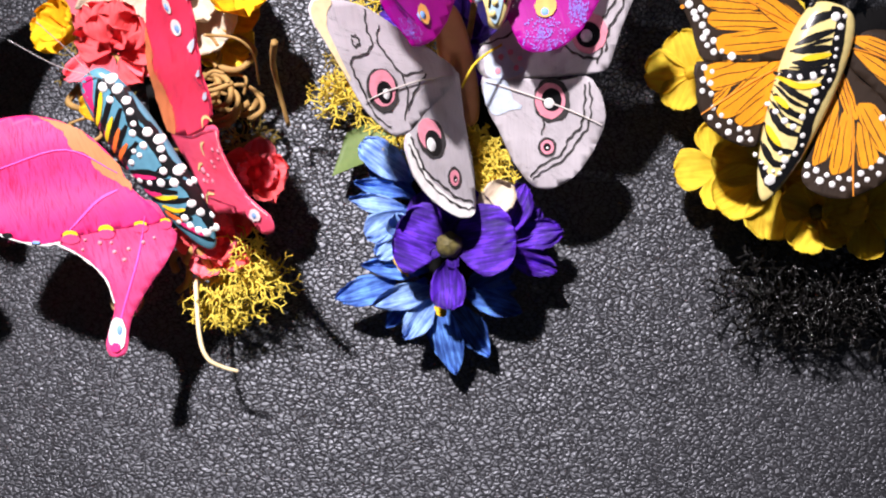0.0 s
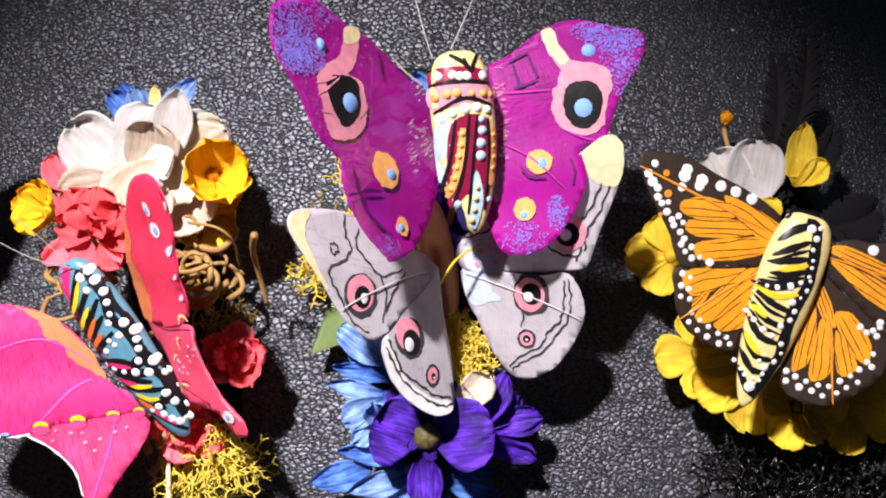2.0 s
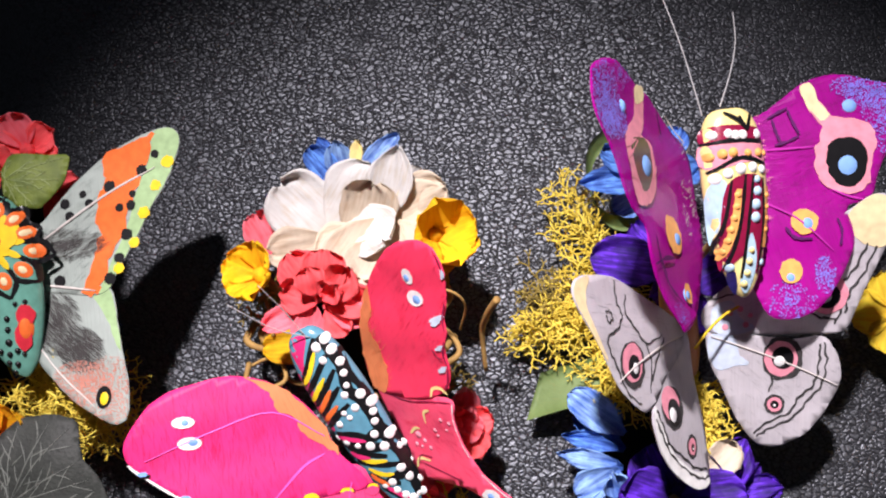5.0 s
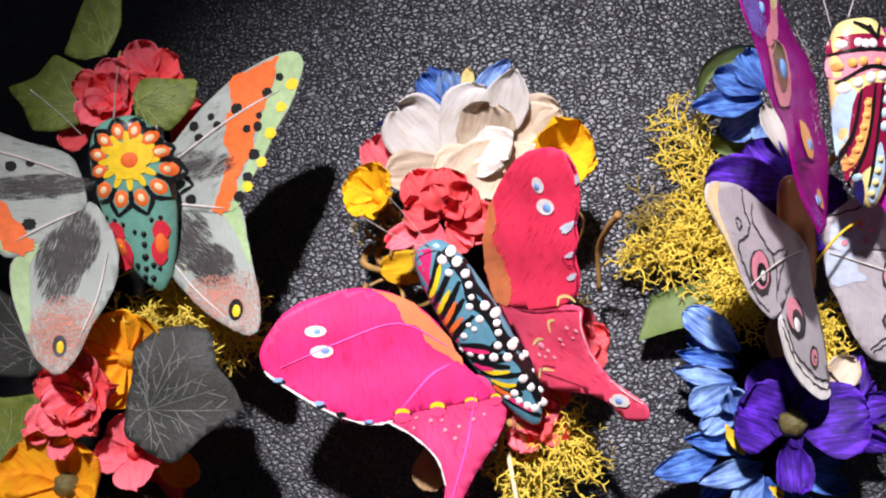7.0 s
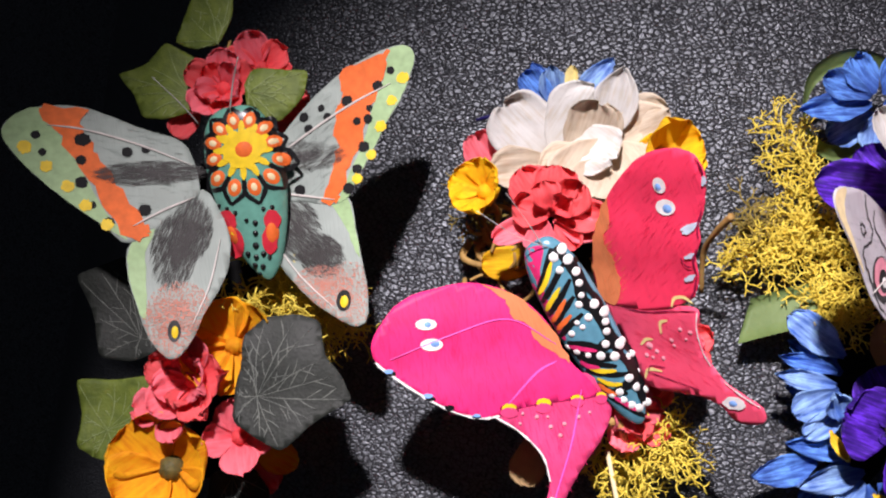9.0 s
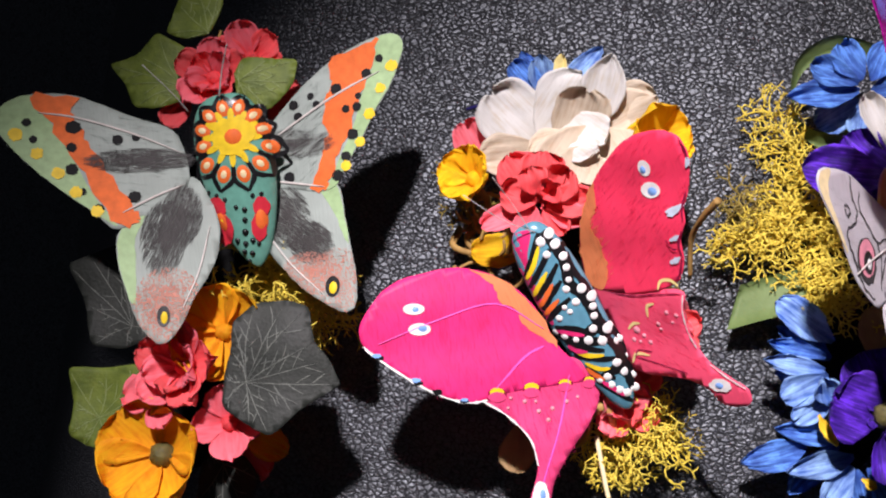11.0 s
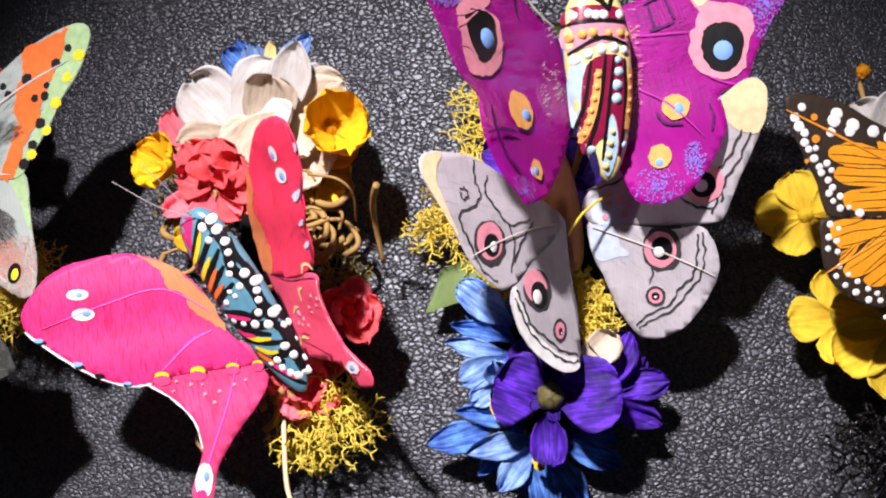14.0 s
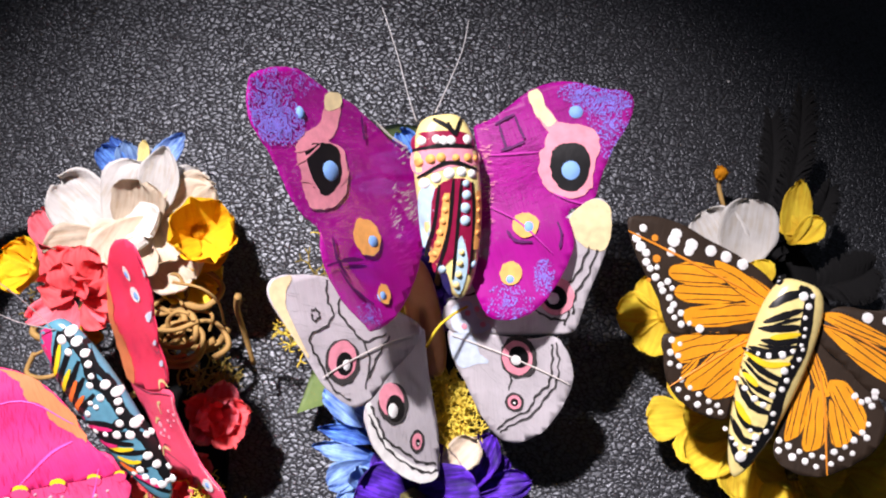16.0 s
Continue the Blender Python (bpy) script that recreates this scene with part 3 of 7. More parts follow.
def flower(owner, at, normal, count, length, width, material, open_=0.35, cup=0.35, curl=0.05, notch=0.0, core="stamen", core_r=2.0, turn=0.0, seed=1, label="", shape=0.55, layers=1, ruffle=0.4, name="flower"):
    """A fabric flower: a domed heart with petals round it. open_: how far the petals rise from flat."""
    rng = random.Random(seed)
    n = Vector(normal).normalized()
    m = facing(at, (0, 1, 0.01) if abs(n.y) < 0.95 else (1, 0, 0), n)
    verts, faces = [], []
    for j in range(5):
        a = j / 4 * math.pi / 2
        for i in range(12):
            t = math.tau * i / 12
            k = core_r * MM * (1 + 0.08 * math.sin(5 * t + j))
            verts.append((k * math.cos(a) * math.cos(t), k * math.cos(a) * math.sin(t), 1.2 * k * math.sin(a)))
    for j in range(4):
        for i in range(12):
            q = (i + 1) % 12
            faces.append((j * 12 + i, j * 12 + q, j * 12 + 12 + q, j * 12 + 12 + i))
    faces.append(tuple(range(12))[::-1])
    heart = raw(name, verts, faces, core, owner, label)
    heart.matrix_local = Matrix.Translation(-owner.location) @ m
    for k in range(layers):
        for i in range(count):
            a = math.tau * (i + 0.5 * k) / count + radians(turn) + rng.uniform(-0.12, 0.12)
            rise = open_ + 0.35 * k + rng.uniform(-0.08, 0.08)
            out = Vector((math.cos(a) * math.cos(rise), math.sin(a) * math.cos(rise), math.sin(rise)))
            nor = Vector((-math.cos(a) * math.sin(rise), -math.sin(a) * math.sin(rise), math.cos(rise)))
            s = (1 - 0.22 * k) * rng.uniform(0.9, 1.08)
            v, f = petal_mesh(length * s, width * s, cup, curl, notch, seed * 31 + i + 7 * k, shape=shape, ruffle=ruffle)
            ob = raw("petal", v, f, material if isinstance(material, str) else material[(i + k) % len(material)], heart)
            ob.matrix_local = facing(Vector((math.cos(a), math.sin(a), 0)) * core_r * 0.5 * MM, out, nor)
    return heart


def ivy(owner, z, outline, heart, material, vein, seed=1, label="", tilt=(0.0, 0.0), net=3):
    """A fabric ivy leaf at height z: a lobed blade, veins from its heart to each lobe and a net between them."""
    rng = random.Random(seed)
    a, b = rng.uniform(0, 6), rng.uniform(0, 6)
    hx, hy = heart
    sh = Sheet(Matrix.Translation((0, 0, z)), lambda u, v: tilt[0] * (u - hx) + tilt[1] * (v - hy) + 0.5 * math.sin(0.32 * u + a) + 0.5 * math.sin(0.3 * v + b) - 0.012 * ((u - hx) ** 2 + (v - hy) ** 2) ** 0.75)
    leaf = sh.wing("leaf", owner, outline, material, label, 0.3, 2.0, sharp=True)
    lines = []
    for p in outline:
        q = np.array((hx, hy)) + (np.array(p[:2]) - np.array((hx, hy))) * 0.9
        mid = (q + np.array((hx, hy))) / 2 + np.array((rng.uniform(-0.8, 0.8), rng.uniform(-0.8, 0.8)))
        lines.append([(hx, hy), tuple(mid), tuple(q)])
        for k in range(net):
            t = 0.25 + 0.6 * (k + rng.random() * 0.6) / net
            p0 = np.array((hx, hy)) + (q - np.array((hx, hy))) * t
            ang = math.atan2(q[1] - hy, q[0] - hx) + rng.choice((-1, 1)) * rng.uniform(0.5, 0.9)
            ln = rng.uniform(0.18, 0.32) * np.hypot(*(q - np.array((hx, hy))))
            p1 = p0 + ln * np.array((math.cos(ang), math.sin(ang)))
            if inside(p1, outline) and inside(p0, outline):
                lines.append([tuple(p0), tuple((p0 + p1) / 2 + rng.uniform(-0.3, 0.3)), tuple(p1)])
    sh.layer = 0
    sh.strokes("vein", leaf, lines, 0.24, vein, 0.75, 0.4, raised=0.1, joined=True)
    return leaf


def hair_clip(at, label):
    return thing("butterfly_hair_clip", at, label, "hair clip", "butterfly hair clips")


def clip_base(owner, a, b, width=10.0):
    """The oval felt pad and pin under the flowers."""
    a, b = Vector(a), Vector(b)
    m = facing((a + b) / 2, b - a, (0, 0, 1))
    L_, verts, faces = (b - a).length / 2, [], []
    for z in (0.3 * MM, 1.6 * MM):
        for i in range(28):
            t = math.tau * i / 28
            p = m @ Vector((width * MM * math.cos(t), L_ * math.sin(t), 0))
            verts.append((width * MM * math.cos(t), L_ * math.sin(t), z + (leather_height(p.x, p.y) if z < MM else 0.0)))
    for i in range(28):
        j = (i + 1) % 28
        faces.append((i, j, j + 28, i + 28))
    faces += [tuple(range(28))[::-1], tuple(range(28, 56))]
    ob = raw("felt_pad", verts, faces, "black_feather", owner, "black felt pad")
    ob.matrix_local = Matrix.Translation(-owner.location) @ m
    return ob


# ---------------------------------------------------------------- setting
def leather_height(x, y):
    """The cushion: slightly domed, rolling off beside the ivy and behind the black feathers."""
    side = max(0.0, -0.07 - x)
    far = max(0.0, (x - 0.13 + y - 0.03) * 0.707)
    return max(-0.16, -0.5 * (x - 0.08) ** 2 - 6.0 * side * side - 1.5 * far * far)


def leather_top():
    nx, ny = 160, 120
    verts, faces = [], []
    for j in range(ny + 1):
        for i in range(nx + 1):
            x, y = -0.76 + 1.6 * i / nx, -0.58 + 1.2 * j / ny
            verts.append((x, y, leather_height(x, y)))
    for j in range(ny):
        for i in range(nx):
            a = j * (nx + 1) + i
            faces.append((a, a + 1, a + nx + 2, a + nx + 1))
    rim = [i for i in range(nx + 1)] + [j * (nx + 1) + nx for j in range(1, ny + 1)] + [ny * (nx + 1) + i for i in range(nx - 1, -1, -1)] + [j * (nx + 1) for j in range(ny - 1, 0, -1)]
    n = len(verts)
    verts += [(verts[k][0], verts[k][1], -0.22) for k in rim]
    for k in range(len(rim)):
        q = (k + 1) % len(rim)
        faces.append((rim[q], rim[k], n + k, n + q))
    faces.append(tuple(range(n, n + len(rim)))[::-1])
    ob = raw("ground", verts, faces, "leather", None)
    return tagged(ob, "black grained leather upholstery under the hair clips", "leather", kind="structure")


leather_top()
bpy.context.view_layer.update()


# ---------------------------------------------------------------- purple butterfly over a grey one, on blue flowers
blue_clip = hair_clip((0.088, 0.012, 0.0), "purple and grey feather butterflies on blue and violet fabric flowers")
W = wing_sheet(pose(0.0755, 0.0471, 0.0705, 28.8, 51.4, 43.3), 0.0, 0.2)
edge = [(-16.5, 22.9), (-15.0, 23.9), (-10.8, 24.4), (-5.2, 24.0), (-1.5, 22.5), (4.1, 18.2), (10.0, 15.0), (15.0, 10.5), (19.4, 6.2), (24.6, 2.9), (25.4, -1.1), (24.5, -6.2), (23.5, -11.3), (21.6, -16.1), (17.9, -20.5), (13.8, -24.6), (9.5, -27.2), (5.1, -29.0), (0.3, -30.0), (-4.9, -29.7), (-6.1, -28.1), (-7.7, -25.6), (-9.8, -22.0), (-11.3, -17.5), (-12.2, -13.9), (-12.0, -10.5), (-10.6, -7.5), (-11.7, -5.5), (-13.3, -3.5), (-14.6, -1.0), (-15.8, 3.5), (-16.9, 8.0), (-18.3, 11.9), (-19.1, 15.2), (-18.6, 18.7)]
wing = W.wing("wing", blue_clip, edge, "purple", "magenta purple painted feather wing")
W.specks("loose_barb", wing, [(4.0, 7.1, 22.63, 14.45, -8)], "purple_m", 420, 0.05, long=30.0, turn=149, limit=W.outline)
W.specks("loose_barb", wing, [(15.4, -12.1, 6.06, 9.66, -13)], "purple_l", 420, 0.05, long=26.0, turn=-177, limit=W.outline)
W.patch("pale_stripe", wing, [(2.0, 15.8), (6.4, 15.3), (4.4, 11.8), (1.7, 9.6), (-2.0, 8.2), (-5.5, 8.8), (-8.9, 10.1), (-8.9, 11.0), (-4.1, 11.7), (-0.9, 12.7)], "rose_p", jag=0.25)
W.patch("pale_tip", wing, [(3.2, 18.0), (7.0, 17.0), (6.0, 14.6), (1.5, 14.8)], "pale_p", jag=0.2)
W.specks("glitter", wing, [(-13.4, 18.2, 6.03, 6.08, -6), (-13.3, 13.9, 6.44, 3.31, -6)], "spark_p", 900, 0.24, "violet blue glitter", limit=edge)
W.specks("glitter", wing, [(-4.2, 20.7, 5.22, 2.42, -5), (-4.8, -26.5, 3.67, 2.59, -17)], "spark_p", 170, 0.18, limit=edge)
W.patch("eyespot", wing, [(-10.8, 8.7), (-8.3, 10.0), (-2.7, 9.0), (2.3, 6.8), (2.4, 3.3), (1.3, -0.1), (-0.9, -2.6), (-5.3, -3.7), (-9.6, -3.3), (-11.5, -1.7), (-11.6, 1.1), (-11.2, 4.7)], "rose_p", jag=0.3)
W.patch("eyespot", wing, [(-8.5, 7.5), (-6.5, 8.7), (-2.8, 8.7), (1.0, 7.0), (0.6, 3.6), (-1.3, 0.4), (-4.6, -1.3), (-7.0, -0.9), (-8.1, 1.6), (-8.8, 4.5)], "black_p", jag=0.2)
W.strokes("pink_hatch", wing, [[(-12.0, 5.9), (-8.2, 6.9), (-3.8, 8.3)], [(-11.4, 8.3), (-8.4, 8.3), (-4.7, 8.6)], [(-11.9, 2.8), (-9.6, 2.2), (-8.8, 1.0)], [(-1.4, -0.4), (1.0, 0.8), (2.4, 2.1)]], 0.5, "rose_p", 0.6, 0.4)
W.ovals("eyespot", wing, [(-2.9, 3.0, 2.84, 2.55, -10), (-5.8, 15.2, 1.22, 1.34, -9)], "blue_p", 0.1)
W.ovals("eyespot", wing, [(1.6, -11.8, 4.22, 3.94, -14), (1.9, -24.0, 1.96, 2.15, -15)], "apri_p", jag=0.07)
W.ovals("eyespot", wing, [(3.0, -13.1, 2.06, 1.7, -14), (1.4, -24.2, 1.33, 1.25, -13)], "blue_p", 0.1)
W.strokes("smudge", wing, [[(11.6, 12.1), (10.7, 9.2), (10.0, 6.9)], [(-12.2, -13.9), (-6.8, -14.3), (-1.6, -15.7)], [(-8.4, -9.1), (-9.0, -13.0), (-7.5, -17.4)], [(-9.2, -15.2), (-6.8, -20.0), (-2.3, -24.9)]], 0.7, "purple_dark", 0.6, 0.5)
W.specks("bare_fluff", wing, [(22.1, 2.6, 3.13, 2.64, -7), (17.5, -5.9, 3.47, 1.79, -12), (12.3, -11.4, 1.65, 2.82, -14), (19.0, -10.6, 2.26, 1.84, -13)], "quill", 26, 0.12, long=6.0, turn=-168, limit=W.outline)
W.strokes("bare_quill", wing, [[(15.5, 10.2), (19.4, 6.2), (24.0, 3.0)]], 0.6, "quill", 0.5, 0.3)

W = wing_sheet(pose(0.1165, 0.0568, 0.0485, 3.7, -1.6, 19.9), 0.0, 0.2)
edge = [(-12.0, 14.8), (-9.4, 15.4), (-5.7, 16.3), (1.1, 19.0), (6.0, 19.6), (9.9, 19.2), (14.0, 17.4), (18.4, 14.6), (22.6, 13.0), (23.8, 10.6), (22.6, 7.6), (19.8, 4.3), (16.2, 1.4), (13.1, -2.4), (10.7, -5.7), (9.3, -8.0), (6.9, -9.3), (4.3, -9.1), (2.6, -9.6), (2.2, -12.5), (1.8, -16.4), (-0.3, -19.7), (-3.2, -22.8), (-6.0, -25.3), (-8.5, -27.2), (-12.2, -28.7), (-16.2, -28.8), (-19.8, -27.7), (-21.5, -25.6), (-22.1, -22.4), (-22.4, -19.0), (-22.4, -15.7), (-21.2, -12.8), (-18.9, -9.4), (-16.6, -6.1), (-15.2, -1.2), (-13.6, 5.1), (-12.6, 10.9)]
wing = W.wing("wing", blue_clip, edge, "purple", "magenta purple painted feather wing")
W.specks("loose_barb", wing, [(-0.1, 6.4, 13.92, 12.97, -17)], "purple_m", 420, 0.05, long=30.0, turn=4, limit=W.outline)
W.specks("loose_barb", wing, [(-11.4, 4.4, 3.23, 11.58, -16)], "purple_l", 320, 0.05, long=28.0, turn=-13, limit=W.outline)
W.patch("pale_stripe", wing, [(4.5, 15.2), (6.5, 10.5), (9.9, 8.7), (9.3, 6.9), (4.8, 7.3), (3.1, 10.2), (1.9, 13.9)], "rose_p", jag=0.25)
W.patch("pale_tip", wing, [(1.7, 18.8), (4.3, 18.7), (4.8, 14.4), (6.0, 11.1), (4.0, 10.2), (2.7, 12.1), (1.8, 14.7)], "pale_p", jag=0.2)
W.specks("glitter", wing, [(17.2, 6.5, 4.4, 6.51, -17), (17.1, 12.7, 5.76, 2.91, -17)], "spark_p", 620, 0.22, "violet blue glitter", limit=edge)
W.specks("glitter", wing, [(-15.7, -25.0, 4.81, 3.54, -17), (-6.8, -21.7, 1.99, 3.57, -18), (12.1, 15.6, 3.76, 1.8, -17)], "spark_p", 280, 0.2, limit=edge)
W.patch("eyespot", wing, [(5.0, 10.0), (9.9, 8.7), (13.5, 6.5), (13.2, 2.3), (10.7, -2.3), (9.1, -5.6), (6.3, -7.1), (2.6, -6.3), (-0.4, -3.3), (-1.1, -0.1), (0.0, 4.3), (1.8, 6.1)], "rose_p", jag=0.3)
W.patch("eyespot", wing, [(4.1, 5.1), (7.5, 5.1), (10.2, 3.2), (10.3, -0.2), (8.7, -3.7), (5.5, -5.5), (2.6, -4.2), (1.4, -0.8), (2.2, 3.0)], "black_p", jag=0.2)
W.ovals("eyespot", wing, [(5.7, -0.8, 2.62, 2.72, -18), (10.8, 11.6, 1.55, 1.46, -15)], "blue_p", 0.1)
W.ovals("eyespot", wing, [(-7.4, -9.6, 3.04, 2.82, -17), (-13.6, -19.0, 2.4, 2.72, -17)], "apri_p", jag=0.07)
W.ovals("eyespot", wing, [(-6.8, -10.2, 1.46, 1.68, -16), (-14.1, -20.2, 1.26, 1.26, -18)], "blue_p", 0.1)
W.strokes("smudge", wing, [[(-7.4, 14.1), (-4.9, 14.7), (-2.5, 15.1)], [(-6.5, 13.8), (-6.6, 10.4), (-6.4, 7.6)], [(-2.6, 14.7), (-2.4, 11.9), (-2.0, 9.0)], [(-7.9, 8.0), (-5.2, 8.0), (-2.2, 8.4)], [(-11.7, -9.6), (-10.5, -12.3), (-7.0, -13.7)], [(-0.5, -11.0), (-0.4, -13.7), (-1.7, -16.7)]], 0.6, "purple_dark", 0.3, 0.4)
W.strokes("quill", wing, [[(-12.1, 8.0), (-6.0, 6.6), (0.2, 5.2)], [(-14.8, -2.6), (-8.7, -8.5), (-3.5, -17.4)], [(0.5, -4.6), (3.6, -7.2), (7.2, -9.3)]], 0.35, "purple_l", 0.7)
W.specks("bare_fluff", wing, [(-11.2, 8.4, 1.24, 6.48, -14), (-13.5, -1.7, 1.55, 5.12, -15)], "rose_p", 40, 0.1, long=6.0, turn=-13, limit=W.outline)

W = body_sheet(pose(0.0952, 0.0468, 0.0540, 14.4, 9.0, 11.9) @ Matrix.Scale(0.965, 4), 41.3, 14.8, 4.2, 0.55, 0.28, axis=1.2)
torso = body_mesh(W, blue_clip, "lemon_p", "glossy painted body with dots and stripes")
W.patch("wine_band", torso, [(-5.9, 15.9), (-3.4, 17.1), (3.4, 16.6), (7.3, 15.2), (7.5, 12.7), (2.9, 12.7), (-2.1, 12.8), (-5.7, 13.4)], "wine_p")
W.patch("pink_band", torso, [(-6.0, 13.2), (0.5, 13.2), (7.9, 12.4), (8.6, 8.9), (2.5, 8.8), (-5.7, 8.0)], "rose_p")
W.patch("sky_panel", torso, [(-5.8, 3.9), (-2.4, 4.8), (-4.5, -5.5), (-6.0, -7.8)], "skyb_p")
W.patch("wine_panel", torso, [(-2.4, 4.4), (5.8, 5.1), (5.5, -6.7), (3.5, -15.3), (0.2, -11.1), (-3.7, -14.4), (-4.4, -9.3)], "wine_p")
W.patch("navy_tail", torso, [(-3.1, -11.9), (-1.5, -14.7), (-0.8, -19.8), (-2.4, -17.3)], "navy_p")
W.patch("sky_tail", torso, [(2.3, -6.3), (3.3, -12.7), (1.1, -19.4), (-0.5, -17.3), (0.0, -12.3)], "skyb_p")
W.strokes("black_outline", torso, [[(3.5, 15.6), (1.7, 17.9), (-1.0, 19.8)], [(3.5, 15.6), (4.3, 17.6), (5.5, 19.4)], [(3.5, 15.6), (2.5, 17.5), (2.1, 18.7)], [(-5.8, 7.3), (1.4, 9.9), (8.6, 7.3)], [(-6.1, 13.4), (0.5, 13.7), (7.7, 12.7)], [(-1.4, 5.3), (-3.3, -3.2), (-5.8, -10.4)], [(1.9, 6.2), (-0.3, -4.8), (-3.7, -14.4)], [(3.7, 6.0), (1.6, -5.0), (-0.4, -16.0)], [(6.1, 5.1), (5.5, -4.2), (3.5, -15.3)]], 0.85, "black_p", 0.4, 0.15)
W.strokes("orange_stripe", torso, [[(0.1, 3.3), (-1.6, -4.6), (-4.4, -11.8)], [(7.5, 3.0), (6.9, -3.1), (5.4, -9.9)]], 1.7, "apri_p", 0.3)
W.ovals("white_dot", torso, [(-4.0, 15.2, 0.98), (-0.8, 15.2, 0.99), (0.7, 14.7, 1.11), (2.3, 14.6, 1.11), (6.2, 14.5, 1.12), (-4.4, 5.9, 1.23), (-1.8, 6.8, 1.11), (1.1, 7.5, 1.24), (3.9, 7.6, 1.12), (6.3, 6.9, 1.00)], "white_p", 0.2)
W.ovals("orange_dot", torso, [(-5.1, 10.6, 0.98), (-2.6, 11.0, 1.11), (-0.3, 11.1, 1.11), (3.0, 10.7, 0.87), (5.7, 10.5, 0.99), (7.7, 10.2, 0.75), (-0.2, 2.1, 0.87), (-0.7, -0.4, 0.87), (-1.4, -2.8, 0.87), (-2.2, -5.2, 0.87), (-2.9, -7.6, 0.87), (-4.0, -10.0, 0.87), (7.3, 1.2, 0.75), (7.1, -1.3, 0.75), (6.9, -3.8, 0.75), (6.3, -6.2, 0.75)], "apri_p", 0.4)
W.ovals("blue_dot", torso, [(4.6, 4.9, 0.87), (4.5, 2.4, 1.12), (3.9, -0.4, 1.25), (3.6, -3.2, 1.25), (-2.6, -13.5, 1.00), (4.8, -13.2, 0.88)], "skyb_p", 0.3)
W.ovals("yellow_dot", torso, [(2.1, -10.1, 0.75), (1.5, -12.5, 0.88), (1.0, -15.0, 0.88), (0.3, -17.4, 0.88)], "lemon_p", 0.45)

# grey butterfly
W = wing_sheet(pose(0.0916, 0.0149, 0.0353, 14.9, 44.7, 27.9), 0.0, 0.2)
fore = W.wing("forewing", blue_clip, [(-36.5, 24.9), (-34.1, 26.4), (-27.7, 25.6), (-20.3, 23.1), (-13.0, 18.2), (-4.7, 12.7), (1.3, 7.3), (-2.4, 3.3), (-11.2, -0.8), (-18.5, -4.5), (-23.6, -4.2), (-28.4, 1.2), (-31.8, 9.2), (-35.1, 17.1), (-36.8, 21.8)], "grey", "pale grey feather wing with inked lines")
W.specks("loose_barb", fore, [(-20.7, 11.3, 22.57, 14.61, -14)], "grey_d", 260, 0.05, long=28.0, turn=160, limit=W.outline)
W.patch("yellow_edge", fore, [(-36.3, 24.4), (-34.0, 26.0), (-30.5, 25.7), (-32.8, 22.6), (-33.5, 18.1), (-31.1, 9.2), (-32.3, 10.1), (-35.3, 17.4), (-36.6, 21.4)], "pale_p", jag=0.15)
W.strokes("ink_line", fore, [[(-22.0, 23.3), (-22.9, 19.2), (-22.4, 16.0), (-25.4, 13.7), (-29.6, 13.0), (-29.8, 10.0), (-28.4, 6.0), (-27.0, 0.8), (-23.5, -2.7)], [(-19.0, 19.6), (-20.8, 16.2), (-18.9, 12.1), (-16.1, 8.2), (-9.5, 8.4)], [(-27.9, 17.7), (-26.4, 17.8), (-26.1, 16.3), (-27.8, 15.5), (-28.1, 17.3)], [(-8.9, 7.6), (-13.3, 4.3), (-17.0, 0.3)], [(-16.7, 9.0), (-15.9, 3.7), (-18.8, -1.7)]], 0.5, "grey_p", 0.2, 0.35, wobble=0.2)
W.ovals("eyespot", fore, [(-23.1, 5.5, 4.64, 4.87, -16)], "grey_p", jag=0.05)
W.ovals("eyespot", fore, [(-23.0, 6.0, 3.73, 4.04, -16)], "rose_p", jag=0.03)
W.ovals("eyespot", fore, [(-22.7, 5.0, 2.23, 2.49, -16)], "black_p")
W.ovals("eyespot", fore, [(-22.3, 4.6, 1.34, 1.54, -16)], "white_p", 0.1)
W.strokes("quill", fore, [[(-0.6, 6.1), (-11.0, 6.2), (-21.1, 5.2), (-29.1, 3.8)]], 0.45, "quill", 0.6, raised=0.2)
hind = W.wing("hindwing", blue_clip, [(1.3, 7.3), (0.8, -0.9), (-0.5, -11.3), (-2.0, -21.4), (-4.8, -26.5), (-10.2, -25.9), (-16.3, -20.9), (-20.1, -14.4), (-21.1, -7.8), (-17.9, -3.2), (-9.8, 2.0)], "grey", "pale grey feather wing with inked lines")
W.specks("loose_barb", hind, [(-9.7, -8.3, 13.79, 17.58, -18)], "grey_d", 260, 0.05, long=28.0, turn=-110, limit=W.outline)
hind.location.z -= 0.0001
W.patch("white_edge", hind, [(-4.8, -26.5), (-10.2, -25.9), (-16.3, -20.9), (-20.1, -14.4), (-20.8, -7.9), (-18.4, -4.6), (-18.0, -9.5), (-16.1, -15.2), (-9.8, -21.9), (-5.1, -24.0)], "white_p", jag=0.1)
W.strokes("ink_line", hind, [[(-18.7, -5.5), (-17.7, -9.6), (-16.5, -13.8), (-12.7, -17.6), (-8.8, -21.6), (-4.1, -23.6)], [(-19.8, -7.0), (-18.6, -11.5), (-16.5, -16.3), (-12.1, -21.1), (-7.9, -24.3), (-4.1, -25.3)]], 0.6, "grey_p", 0.2, 0.5, wobble=0.2)
W.ovals("eyespot", hind, [(-12.3, -6.8, 4.42, 4.67, -17), (-8.2, -17.0, 2.20, 2.59, -19)], "grey_p", jag=0.06)
